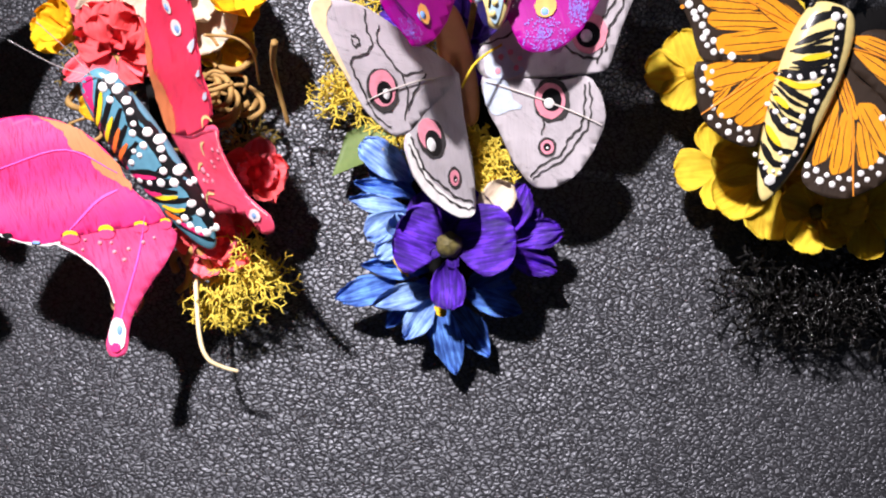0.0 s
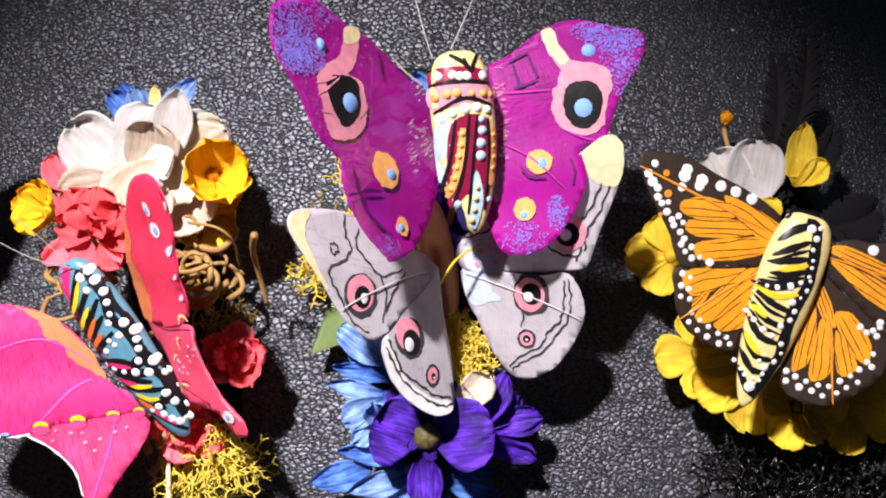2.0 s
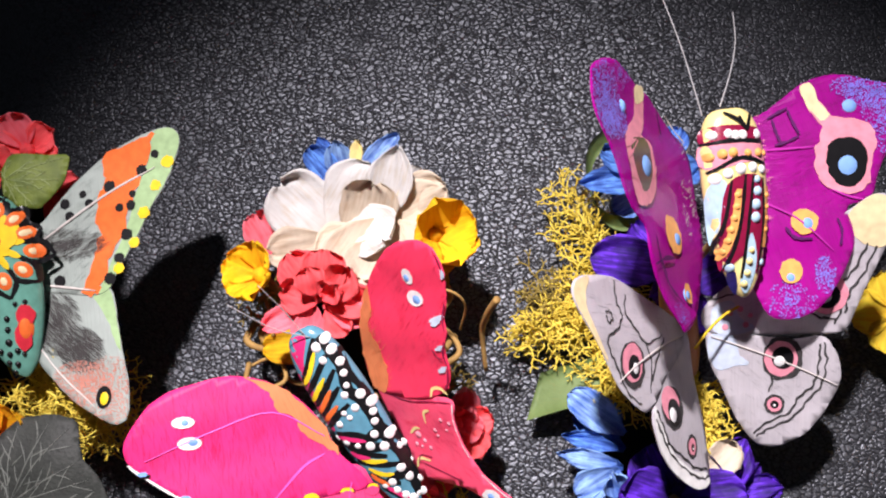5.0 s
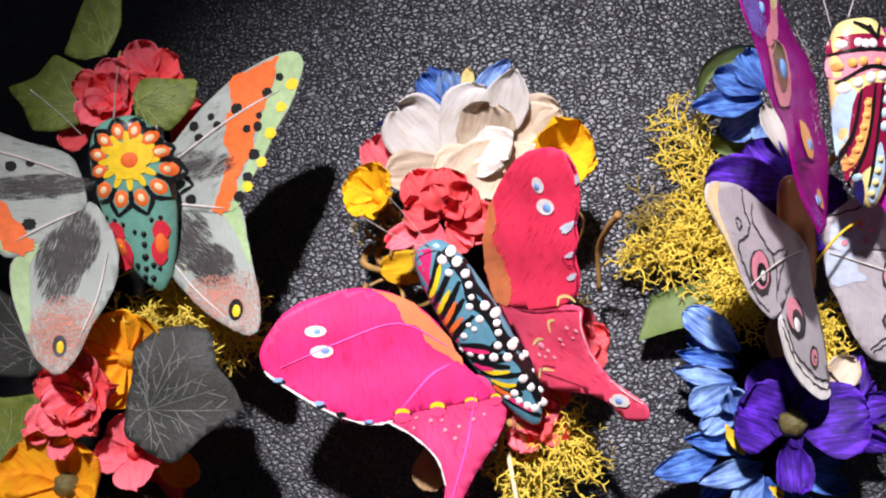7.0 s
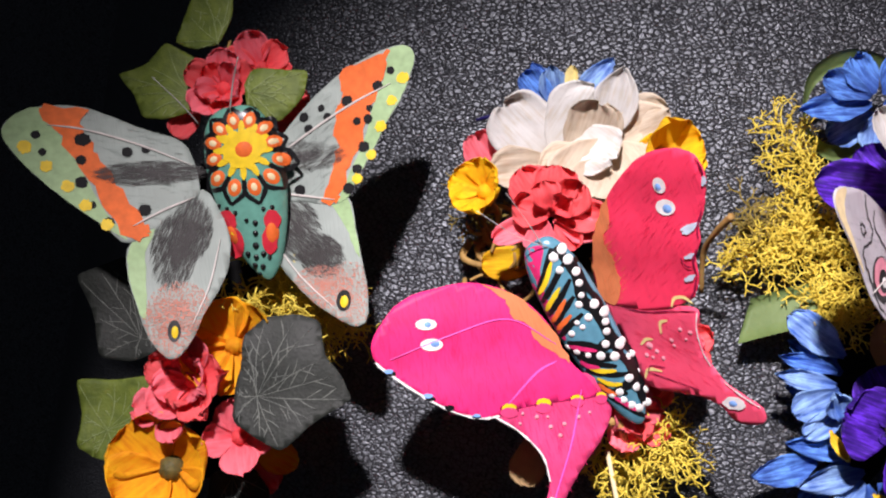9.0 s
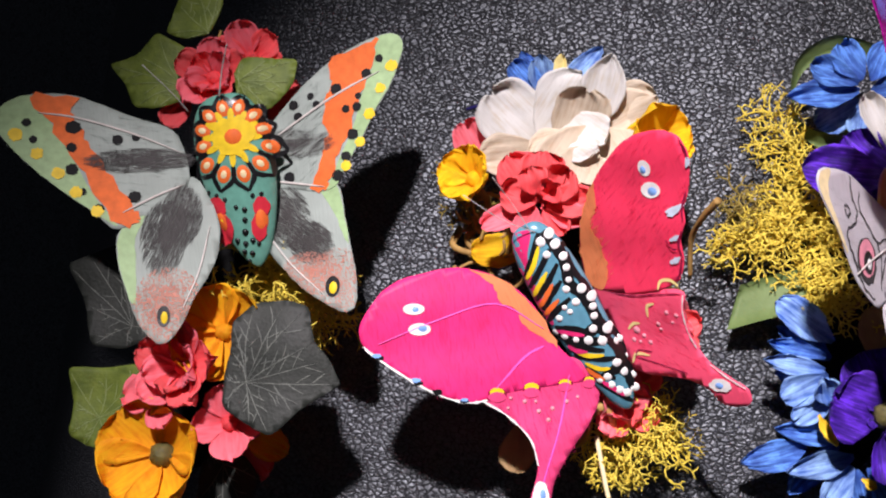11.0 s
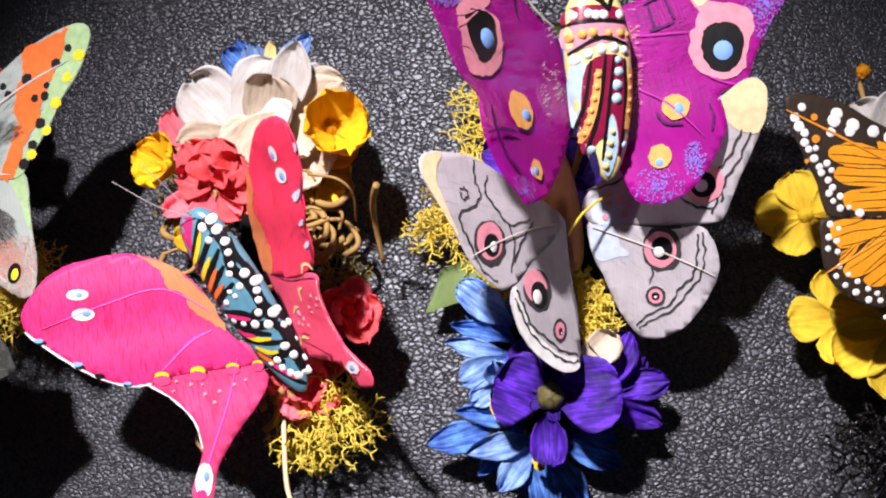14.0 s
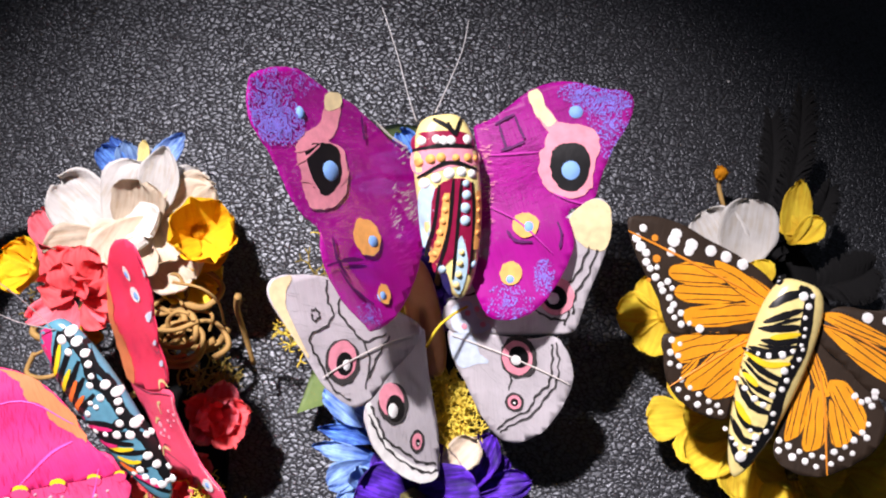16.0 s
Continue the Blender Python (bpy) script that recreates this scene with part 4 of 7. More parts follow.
W.ovals("eyespot", hind, [(-12.7, -5.9, 3.58, 3.68, -17), (-8.2, -17.0, 1.52, 1.85, -19)], "rose_p", jag=0.03)
W.ovals("eyespot", hind, [(-12.3, -8.0, 2.61, 2.94, -18), (-8.1, -17.3, 0.67, 0.86, -19)], "black_p")
W.ovals("eyespot", hind, [(-13.1, -8.3, 1.78, 2.07, -18), (-8.0, -17.6, 0.34, 0.37, -19)], "white_p", 0.1)

W = wing_sheet(pose(0.0997, 0.0174, 0.0297, 23.9, -11.6, 1.8), 0.0, 0.2)
fore = W.wing("forewing", blue_clip, [(-3.4, 10.6), (4.5, 18.2), (14.0, 24.9), (25.6, 31.9), (31.8, 36.2), (35.2, 35.2), (36.1, 30.5), (34.3, 23.8), (30.7, 15.1), (28.0, 7.4), (25.8, 5.0), (18.3, 4.5), (7.7, 4.5), (-1.7, 5.0)], "grey", "pale grey feather wing with inked lines")
W.specks("loose_barb", fore, [(16.2, 16.9, 18.90, 14.43, 0)], "grey_d", 260, 0.05, long=28.0, turn=25, limit=W.outline)
W.patch("yellow_edge", fore, [(26.8, 31.9), (31.8, 36.0), (35.2, 34.9), (36.0, 30.5), (34.3, 24.8), (29.1, 26.1)], "pale_p", jag=0.15)
W.patch("ice_patch", fore, [(-1.3, 10.6), (2.8, 12.7), (4.6, 8.6), (7.8, 6.6), (5.1, 4.8), (-1.0, 5.2)], "ice_p", jag=0.15)
W.strokes("ink_line", fore, [[(32.8, 24.8), (30.2, 18.4), (27.6, 14.4), (26.8, 9.7)], [(31.0, 25.5), (28.4, 19.6), (25.8, 16.3), (26.2, 11.7), (24.8, 7.0)], [(-2.6, 12.7), (2.9, 14.1), (8.4, 16.9)], [(17.3, 11.6), (21.1, 8.9), (24.9, 8.3)]], 0.5, "grey_p", 0.2, 0.35, wobble=0.2)
W.ovals("eyespot", fore, [(23.1, 14.1, 4.18, 4.64, 1)], "rose_p", jag=0.05)
W.ovals("eyespot", fore, [(23.0, 13.7, 2.79, 2.93, 1)], "black_p")
W.ovals("eyespot", fore, [(22.6, 13.5, 1.78, 1.87, 1)], "white_p", 0.1)
W.ovals("pink_dot", fore, [(2.4, 9.7, 0.68), (4.7, 10.7, 0.68), (5.9, 7.0, 0.68), (1.4, 6.5, 0.69), (6.9, 9.2, 0.54)], "rose_p")
hind = W.wing("hindwing", blue_clip, [(-2.4, 5.4), (5.1, 4.8), (16.3, 3.4), (21.9, 4.3), (25.2, 0.9), (26.5, -5.3), (24.3, -12.0), (19.5, -19.1), (13.2, -22.9), (8.3, -22.1), (3.9, -15.9), (0.3, -7.3), (-2.1, -1.6)], "grey", "pale grey feather wing with inked lines")
W.specks("loose_barb", hind, [(12.5, -8.0, 14.51, 15.41, 2)], "grey_d", 260, 0.05, long=28.0, turn=-40, limit=W.outline)
hind.location.z -= 0.0001
W.patch("ice_patch", hind, [(-2.0, 4.3), (3.0, 4.2), (4.8, -0.4), (6.7, -2.5), (3.3, -3.3), (-0.2, -4.1), (-2.1, -0.6)], "ice_p", jag=0.15)
W.strokes("ink_line", hind, [[(22.8, 2.8), (23.3, -2.0), (22.4, -7.6), (19.7, -11.2), (16.2, -15.7), (11.3, -18.4), (8.5, -20.5)], [(21.9, 2.4), (21.7, -2.0), (20.7, -7.6), (17.7, -10.6), (15.6, -14.3), (10.7, -17.0), (7.9, -19.8)], [(11.1, -9.5), (11.9, -5.1), (10.1, -2.4)]], 0.5, "grey_p", 0.2, 0.4, wobble=0.2)
W.ovals("eyespot", hind, [(13.9, -1.1, 4.36, 5.29, 2), (12.4, -12.4, 2.29, 2.45, 3)], "grey_p", jag=0.06)
W.ovals("eyespot", hind, [(13.6, -1.2, 3.57, 4.32, 2), (12.4, -12.4, 1.62, 1.73, 3)], "rose_p", jag=0.03)
W.ovals("eyespot", hind, [(14.0, -0.9, 2.38, 2.79, 2), (12.4, -12.4, 0.95, 1.01, 3)], "black_p")
W.ovals("eyespot", hind, [(13.3, -1.7, 1.59, 1.68, 2), (12.4, -12.6, 0.41, 0.43, 3)], "white_p", 0.1)
W.strokes("quill", hind, [[(-1.7, 4.3), (8.9, 0.4), (18.0, -3.5), (25.7, -7.4)]], 0.4, "quill", 0.6, raised=0.2)
W = body_sheet(pose(0.0905, 0.0247, 0.0300, 23.9, 5.6, 17.0), 29.7, 8.6, 3.2, 0.3, 0.3)
body_mesh(W, blue_clip, "clay", "brown amber clay body")

# ---------------------------------------------------------------- pink butterfly
pink_clip = hair_clip((0.018, 0.005, 0.0), "hot pink swallowtail feather butterfly on mixed fabric flowers")
W = wing_sheet(pose(0.0168, 0.0004, 0.0339, 9.2, 10.1, 30.6), 0.0, 0.25)
fore = W.wing("forewing", pink_clip, [(-7.1, -7.1), (-8.1, 1.9), (-11.5, 10.5), (-19.0, 18.0), (-27.7, 20.9), (-36.9, 21.6), (-44.5, 18.1), (-47.9, 13.9), (-46.9, 9.0), (-42.1, 1.2), (-36.8, -5.7), (-31.7, -10.0), (-27.5, -11.5), (-22.2, -11.9), (-15.7, -13.7), (-8.3, -16.1), (-4.4, -16.8), (-5.0, -12.3)], "pink", "hot pink painted feather wing")
W.specks("loose_barb", fore, [(-31.2, 6.7, 19.67, 15.25, -24)], "pink_d", 700, 0.055, long=26.0, turn=70, limit=W.outline)
W.patch("peach_root", fore, [(-7.1, -7.1), (-8.1, 1.9), (-11.5, 10.5), (-18.5, 17.5), (-15.2, 12.1), (-15.6, 8.0), (-12.7, 4.6), (-12.5, 0.3), (-9.3, -4.0)], "peach", jag=0.35)
W.strokes("quill", fore, [[(-8.5, -2.2), (-16.4, 7.7), (-29.8, 9.9), (-44.8, 10.6)]], 0.4, "quill_p", 0.6, raised=0.25)
W.strokes("quill", fore, [[(-10.1, -5.7), (-15.5, -6.1), (-24.4, -9.7)]], 0.6, "quill_p", 0.6)
W.ovals("eyespot", fore, [(-34.2, 14.5, 2.44, 1.26, -24), (-34.9, 9.8, 2.57, 1.39, -24)], "white_p")
W.ovals("eyespot", fore, [(-33.9, 14.3, 1.03, 0.88, -24), (-34.1, 9.7, 1.41, 1.01, -24)], "blue_p", 0.1)
W.strokes("white_edge", fore, [[(-48.0, 11.5), (-46.9, 9.0), (-42.1, 1.2), (-36.8, -5.7), (-31.6, -9.9), (-27.4, -11.3)]], 0.55, "white_p", 0.2, 0.5)
W.ovals("edge_blotch", fore, [(-45.8, 7.8, 1.01, 0.62, -25), (-40.2, -0.9, 1.15, 0.62, -25), (-37.1, -4.7, 1.15, 0.75, -25), (-32.3, -9.2, 1.04, 0.50, -25)], "black_p", jag=0.2)
W.ovals("edge_blotch", fore, [(-46.1, 8.4, 1.01, 0.50, -25), (-40.3, -0.2, 1.15, 0.50, -25), (-32.2, -8.9, 0.91, 0.38, -25)], "blue_p", jag=0.2)
hind = W.wing("hindwing", pink_clip, [(-3.2, -19.1), (-3.1, -22.0), (-7.9, -26.2), (-14.4, -29.9), (-20.2, -34.0), (-22.9, -36.9), (-25.4, -41.2), (-27.7, -41.7), (-29.5, -40.2), (-28.9, -37.5), (-26.1, -33.9), (-23.0, -29.7), (-22.3, -23.6), (-24.6, -16.8), (-28.5, -11.1), (-24.6, -8.9), (-15.1, -8.4), (-4.7, -11.1)], "pink_l", "hot pink painted feather hind wing with a tail")
W.specks("loose_barb", hind, [(-16.6, -21.3, 13.28, 13.03, -26)], "pink_d", 350, 0.055, long=26.0, turn=80, limit=W.outline)
hind.location.z -= 0.0001
W.strokes("quill", hind, [[(-7.5, -14.1), (-13.7, -22.8), (-22.6, -32.8), (-27.5, -38.9)]], 0.5, "quill_p", 0.5, raised=0.2)
W.ovals("yellow_arc", hind, [(-24.8, -11.0, 2.21, 1.42, -25), (-17.1, -13.5, 2.10, 1.43, -25), (-9.4, -15.7, 1.86, 1.18, -25), (-3.9, -17.5, 1.61, 1.18, -25)], "wine_p", jag=0.05)
W.ovals("yellow_arc", hind, [(-24.7, -10.6, 1.69, 1.03, -25), (-16.9, -13.0, 1.71, 1.04, -25), (-9.3, -15.4, 1.46, 0.79, -25), (-3.8, -17.3, 1.21, 0.79, -25)], "yell_p", jag=0.05)
W.ovals("yellow_arc", hind, [(-25.1, -11.6, 2.08, 1.16, -25), (-17.4, -14.1, 1.97, 1.17, -25), (-9.7, -16.3, 1.73, 1.05, -25), (-4.2, -18.0, 1.47, 1.05, -25)], "pink_l", jag=0.05)
W.ovals("pink_dot", hind, [(-23.8, -15.0, 0.39), (-19.6, -15.3, 0.52), (-17.6, -18.7, 0.52), (-14.4, -19.5, 0.52), (-10.7, -19.5, 0.53), (-16.4, -21.4, 0.52), (-17.3, -16.4, 0.39), (-7.9, -19.7, 0.40), (-22.3, -13.2, 0.39)], "rose_p", 0.2)
W.strokes("white_edge", hind, [[(-28.3, -11.2), (-24.6, -16.7), (-22.2, -23.5), (-23.0, -29.7)]], 0.4, "white_p", 0.2, 0.6)
W.ovals("eyespot", hind, [(-25.7, -36.7, 1.96, 4.11, -26)], "white_p", jag=0.05)
W.ovals("eyespot", hind, [(-24.8, -36.0, 0.92, 1.80, -26)], "blue_p", 0.1)
W.ovals("eyespot", hind, [(-27.4, -39.3, 1.17, 1.15, -26)], "pink")

W = wing_sheet(pose(0.0258, 0.0002, 0.0329, 21.5, -51.7, 6.4), 0.0, 0.25)
fore = W.wing("forewing", pink_clip, [(-4.1, 7.9), (-3.6, 14.9), (-0.0, 21.3), (4.8, 27.3), (11.2, 32.0), (18.5, 35.5), (24.4, 36.5), (30.0, 35.6), (33.6, 33.7), (34.9, 31.1), (34.9, 28.1), (33.3, 24.9), (31.7, 22.0), (29.5, 19.0), (28.9, 16.1), (26.4, 12.8), (25.3, 8.6), (23.1, 5.1), (21.5, 4.0), (15.5, 2.6), (8.3, 2.9), (0.4, 4.7)], "coral", "coral red painted feather wing")
W.specks("loose_barb", fore, [(18.9, 20.9, 12.69, 18.66, -10)], "coral_d", 380, 0.05, long=28.0, turn=27, limit=W.outline)
W.patch("peach_root", fore, [(-4.1, 7.9), (-3.6, 14.9), (-0.0, 21.3), (4.8, 27.3), (7.6, 29.2), (5.6, 23.1), (2.9, 20.9), (3.6, 16.7), (3.4, 13.3), (3.4, 9.2), (0.1, 5.0), (-3.4, 6.4)], "peach", jag=0.45, step=1.1)
W.specks("peach_barb", fore, [(2.9, 16.8, 2.73, 10.79, -8)], "peach", 160, 0.06, long=22.0, turn=21, limit=W.outline)
W.ovals("eyespot", fore, [(23.2, 29.2, 1.63, 1.75, -11), (22.8, 24.4, 2.53, 1.75, -9)], "white_p")
W.ovals("eyespot", fore, [(22.7, 28.9, 1.02, 1.08, -11), (23.1, 24.0, 1.53, 1.21, -11)], "blue_p", 0.1)
W.strokes("edge_blotch", fore, [[(34.7, 29.0), (34.6, 27.9), (33.6, 26.9)], [(30.1, 19.7), (27.7, 19.4), (25.0, 19.1)], [(29.1, 19.4), (27.1, 18.7), (25.2, 18.3)], [(24.9, 9.2), (23.2, 8.6), (21.6, 8.3)], [(26.9, 13.6), (25.3, 13.3), (23.7, 13.1)]], 1.1, "ice_p", 0.7, 0.3)
W.strokes("edge_scratch", fore, [[(34.3, 33.0), (34.9, 30.2), (34.7, 28.5)], [(31.5, 22.1), (29.4, 19.1), (28.9, 16.7)], [(27.7, 14.5), (25.7, 12.0), (25.4, 8.8)], [(22.8, 13.3), (23.5, 11.3), (24.8, 10.9)], [(25.0, 8.6), (23.2, 5.7), (21.9, 4.5)]], 0.45, "wine_p", 0.5, 0.6)
hind = W.wing("hindwing", pink_clip, [(-1.7, 6.3), (9.5, 3.7), (17.2, 3.0), (22.6, 1.6), (21.0, -2.3), (20.4, -7.4), (21.1, -10.7), (23.3, -14.6), (27.1, -17.7), (30.4, -20.0), (31.0, -22.1), (29.7, -24.0), (26.1, -24.3), (22.9, -23.5), (21.1, -20.6), (17.5, -18.4), (12.6, -17.1), (5.6, -16.3), (1.3, -14.2), (-0.2, -9.3), (-1.3, -3.6), (-2.5, 2.1)], "coral_l", "coral red painted feather hind wing with a tail")
hind.location.z -= 0.0001
W.specks("loose_barb", hind, [(10.9, -7.0, 13.51, 10.01, -3)], "coral_d", 260, 0.05, long=26.0, turn=-35, limit=W.outline)
W.ovals("pink_dot", hind, [(16.3, -2.3, 0.6, 0.54, 0), (18.7, -3.2, 0.6, 0.54, 0), (12.7, -4.7, 0.6, 0.58, 0), (5.7, -5.6, 1.0, 0.89, -6), (7.3, -7.1, 0.6, 0.54, 0), (4.0, -7.8, 0.6, 0.58, 0), (8.6, -8.8, 0.6, 0.54, 0), (12.9, -6.0, 0.5, 0.41, 0), (16.9, -4.7, 0.5, 0.32, 0), (5.7, -8.4, 0.5, 0.41, 0)], "rose_p", 0.2)
W.strokes("yellow_arc", hind, [[(16.1, 3.0), (17.4, 4.7), (19.9, 4.7), (21.8, 3.2)], [(13.8, 0.1), (11.6, -0.3), (10.6, -2.9)], [(1.7, -13.2), (3.6, -11.1), (7.4, -11.7)], [(3.3, -5.2), (5.5, -4.0), (7.5, -4.1)]], 0.75, "lemon_p", 0.6)
W.strokes("dark_seam", hind, [[(-0.4, 5.0), (8.2, 2.6), (15.3, 2.1), (22.0, 1.4)], [(3.0, -12.1), (4.6, -10.3), (8.5, -10.9)], [(2.4, -11.4), (9.8, -13.9), (16.7, -16.4)]], 0.3, "wine_p", 0.6, 0.4)
W.strokes("white_edge", hind, [[(22.4, 1.1), (20.9, -2.6), (20.3, -7.7), (21.1, -11.0)], [(23.3, -14.7), (27.1, -18.0), (30.4, -20.2)]], 0.35, "white_p", 0.2, 0.6)
W.ovals("eyespot", hind, [(24.4, -19.3, 2.8, 1.49, 0)], "white_p", jag=0.1)
W.ovals("eyespot", hind, [(24.1, -19.4, 1.4, 0.95, 0)], "blue_p", 0.1)

W = body_sheet(pose(0.0194, -0.0017, 0.0332, 17.5, -15.1, 30.6), 50.6, 13.4, 3.2, 0.5, 0.3, axis=-1.4)
torso = body_mesh(W, pink_clip, "petrol_p", "glossy petrol blue body with stripes and dots")
W.patch("red_side", torso, [(-4.8, 24.3), (-0.5, 23.5), (-4.3, 18.0), (-5.9, 9.8), (-6.3, 2.3), (-7.5, 2.9), (-7.9, 12.3), (-7.0, 19.4)], "magen_p")
W.strokes("black_stripe", torso, [[(1.0, 22.4), (-2.5, 18.6), (-6.8, 14.8)], [(1.5, 17.9), (-3.3, 14.5), (-7.2, 12.0)], [(1.4, 14.2), (-2.9, 11.2), (-7.3, 8.6)], [(0.2, 10.3), (-4.0, 8.0), (-7.6, 5.3)], [(0.0, 5.8), (-4.4, 4.4), (-7.5, 2.9)], [(1.0, -4.6), (-2.9, -1.0), (-6.7, 1.0)], [(0.8, -9.1), (-3.5, -6.1), (-6.3, -3.1)], [(2.7, -12.3), (-1.9, -10.0), (-6.2, -7.0)], [(-0.2, -16.3), (-3.3, -14.0), (-5.3, -10.9)], [(0.4, -23.6), (-2.2, -18.7), (-4.5, -14.9)], [(4.4, 17.9), (3.8, 10.7), (4.4, 5.8), (3.4, -2.0), (4.9, -8.1), (3.3, -18.0)]], 1.35, "black_p", 0.4, 0.12)
W.strokes("black_stripe", torso, [[(1.9, 22.2), (2.6, 18.1), (3.0, 14.1), (1.6, 8.8), (2.8, 5.1), (2.9, -0.2), (3.0, -4.9), (3.6, -10.5), (2.8, -16.2), (1.7, -21.1)], [(-2.5, -4.3), (1.3, -3.2), (4.5, -4.8)], [(-3.1, -14.9), (1.6, -14.4), (2.7, -17.8)], [(-7.6, -0.1), (-2.7, -4.5), (1.9, -6.9)]], 2.5, "black_p", 0.4, 0.12)
W.strokes("yellow_stripe", torso, [[(-0.4, 19.7), (-3.8, 16.2), (-6.9, 14.1)], [(-1.6, 13.6), (-5.0, 11.5), (-7.4, 9.8)], [(0.2, -10.0), (-3.2, -8.3), (-5.6, -5.8)], [(-0.2, -13.5), (-2.5, -12.4), (-4.7, -9.7)]], 1.15, "yell_p", 0.6, 0.1)
W.strokes("orange_stripe", torso, [[(-1.8, 10.6), (-5.3, 8.2), (-7.6, 6.8)], [(-2.4, 6.7), (-5.3, 5.6), (-7.3, 4.6)], [(-2.6, -15.4), (-4.3, -13.0), (-5.0, -11.1)]], 1.15, "oran_p", 0.6, 0.1)
W.strokes("red_stripe", torso, [[(-1.4, -3.6), (-4.6, -1.4), (-6.8, 0.1)], [(-2.8, -7.5), (-5.0, -6.1), (-6.2, -4.3)], [(-0.5, -21.1), (-1.9, -18.2), (-3.4, -15.6)]], 1.15, "magen_p", 0.6, 0.1)
W.ovals("white_dot", torso, [(0.5, 20.4, 1.17), (2.9, 21.0, 1.17), (3.0, 18.3, 1.17), (0.3, 17.1, 0.91), (3.3, 15.0, 1.04), (2.7, 12.4, 0.91), (1.8, 9.7, 0.78), (0.3, 8.0, 0.92), (3.3, 6.4, 1.18), (4.3, 3.6, 1.18), (3.5, 1.5, 0.92), (0.7, 4.3, 0.92), (-1.6, 2.9, 0.66), (-2.2, 4.4, 0.66), (-4.6, 2.6, 0.80), (2.7, -0.6, 0.92), (1.1, -3.1, 1.06), (3.9, -4.8, 1.32), (-1.2, -5.1, 1.19), (1.5, -6.7, 1.19), (-3.7, -3.7, 0.80), (-5.7, -1.9, 0.93), (-7.3, -0.3, 0.80), (4.6, -8.7, 1.05), (1.8, -13.1, 1.06), (2.3, -16.0, 1.06), (3.3, -18.0, 0.93), (-1.7, -15.1, 1.07), (-3.7, -15.2, 0.81), (2.3, -21.0, 1.07), (0.3, -20.9, 1.07), (-0.9, -19.4, 1.07), (-1.9, -17.4, 0.94), (4.1, -13.1, 0.79)], "white_p", 0.06)

# ---------------------------------------------------------------- green butterfly
green_clip = hair_clip((-0.066, 0.01, 0.0), "grey-green feather butterfly on ivy leaves and red and orange flowers")


def green_marks(W, fore, band, edge, black, yellow, quills):
    W.patch("mint_edge", fore, edge, "mint_p", jag=0.1)
    W.patch("orange_band", fore, band, "oran_p", jag=0.75, step=1.2)
    W.ovals("black_dot", fore, black, "black_m", 0.0, 0.12)
    W.ovals("yellow_dot", fore, yellow, "yell_p", 0.0, 0.15)
    W.strokes("quill", fore, quills, 0.55, "quill", 0.7, raised=0.25)


W = wing_sheet(pose(-0.0730, 0.0240, 0.0400, -4.1, 19.6, 17.4), 0.0, 0.25)
fore = W.wing("forewing", green_clip, [(-3.3, 0.4), (-3.9, 9.7), (-6.6, 13.9), (-13.3, 17.2), (-18.7, 20.4), (-25.8, 24.4), (-33.7, 26.1), (-40.3, 25.3), (-44.2, 22.1), (-44.0, 17.8), (-40.5, 11.6), (-35.8, 5.4), (-30.9, -0.2), (-25.5, -5.8), (-21.0, -10.5), (-12.1, -7.7), (-5.8, -3.6)], "sage", "grey-green painted feather wing with an orange band")
W.specks("loose_barb", fore, [(-22.8, 7.3, 24.22, 17.64, -7)], "sage_d", 500, 0.05, long=28.0, turn=165, limit=W.outline)
green_marks(W, fore, [(-36.2, 26.0), (-25.8, 24.1), (-27.4, 21.0), (-25.2, 13.4), (-22.3, 5.8), (-19.4, -1.0), (-15.8, -7.2), (-16.4, -9.5), (-21.1, -9.6), (-24.5, -2.4), (-27.8, 6.5), (-31.6, 16.3), (-34.2, 21.7)],
            [(-40.3, 25.3), (-35.6, 25.7), (-33.8, 21.4), (-31.4, 15.9), (-27.8, 6.2), (-24.6, -2.7), (-20.9, -9.7), (-25.5, -5.8), (-30.9, -0.2), (-35.8, 5.4), (-40.5, 11.6), (-44.0, 17.8), (-44.1, 22.0)],
            [(-27.5, 16.3, 1.74), (-28.5, 11.2, 1.19), (-29.1, 5.8, 1.44), (-16.3, -3.0, 1.45), (-37.5, 18.9, 1.05), (-36.5, 14.3, 0.92), (-27.5, -0.1, 0.91), (-24.5, -5.0, 1.29), (-18.2, 11.8, 1.22), (-14.0, 11.9, 0.96)],
            [(-40.1, 16.0, 1.56), (-36.1, 10.7, 1.43), (-32.2, 5.3, 1.43), (-28.9, -0.0, 1.42), (-24.9, -5.5, 1.42)], [[(-4.3, 6.4), (-14.5, 12.9), (-26.4, 18.7), (-34.8, 21.1)], [(-4.9, -1.6), (-11.6, -3.5), (-19.5, -6.7)]])
W.specks("charcoal_fluff", fore, [(-13.5, 5.8, 10.26, 2.47, -7)], "ash", 1265, 0.05, long=30.0, turn=175)
edge = [(-2.6, 0.3), (-12.0, -7.0), (-20.6, -10.5), (-22.2, -17.9), (-21.2, -26.1), (-19.7, -33.2), (-17.4, -37.5), (-14.7, -38.7), (-11.1, -35.8), (-7.0, -29.8), (-2.3, -23.8), (0.7, -17.7), (1.4, -10.4)]
hind = W.wing("hindwing", green_clip, edge, "sage", "grey-green feather hind wing with a pink tip")
hind.location.z -= 0.0001
W.patch("mint_edge", hind, [(-14.7, -8.0), (-20.4, -10.6), (-22.1, -17.9), (-21.1, -26.1), (-19.7, -29.0), (-18.7, -21.2), (-17.6, -13.2)], "mint_p", jag=0.2)
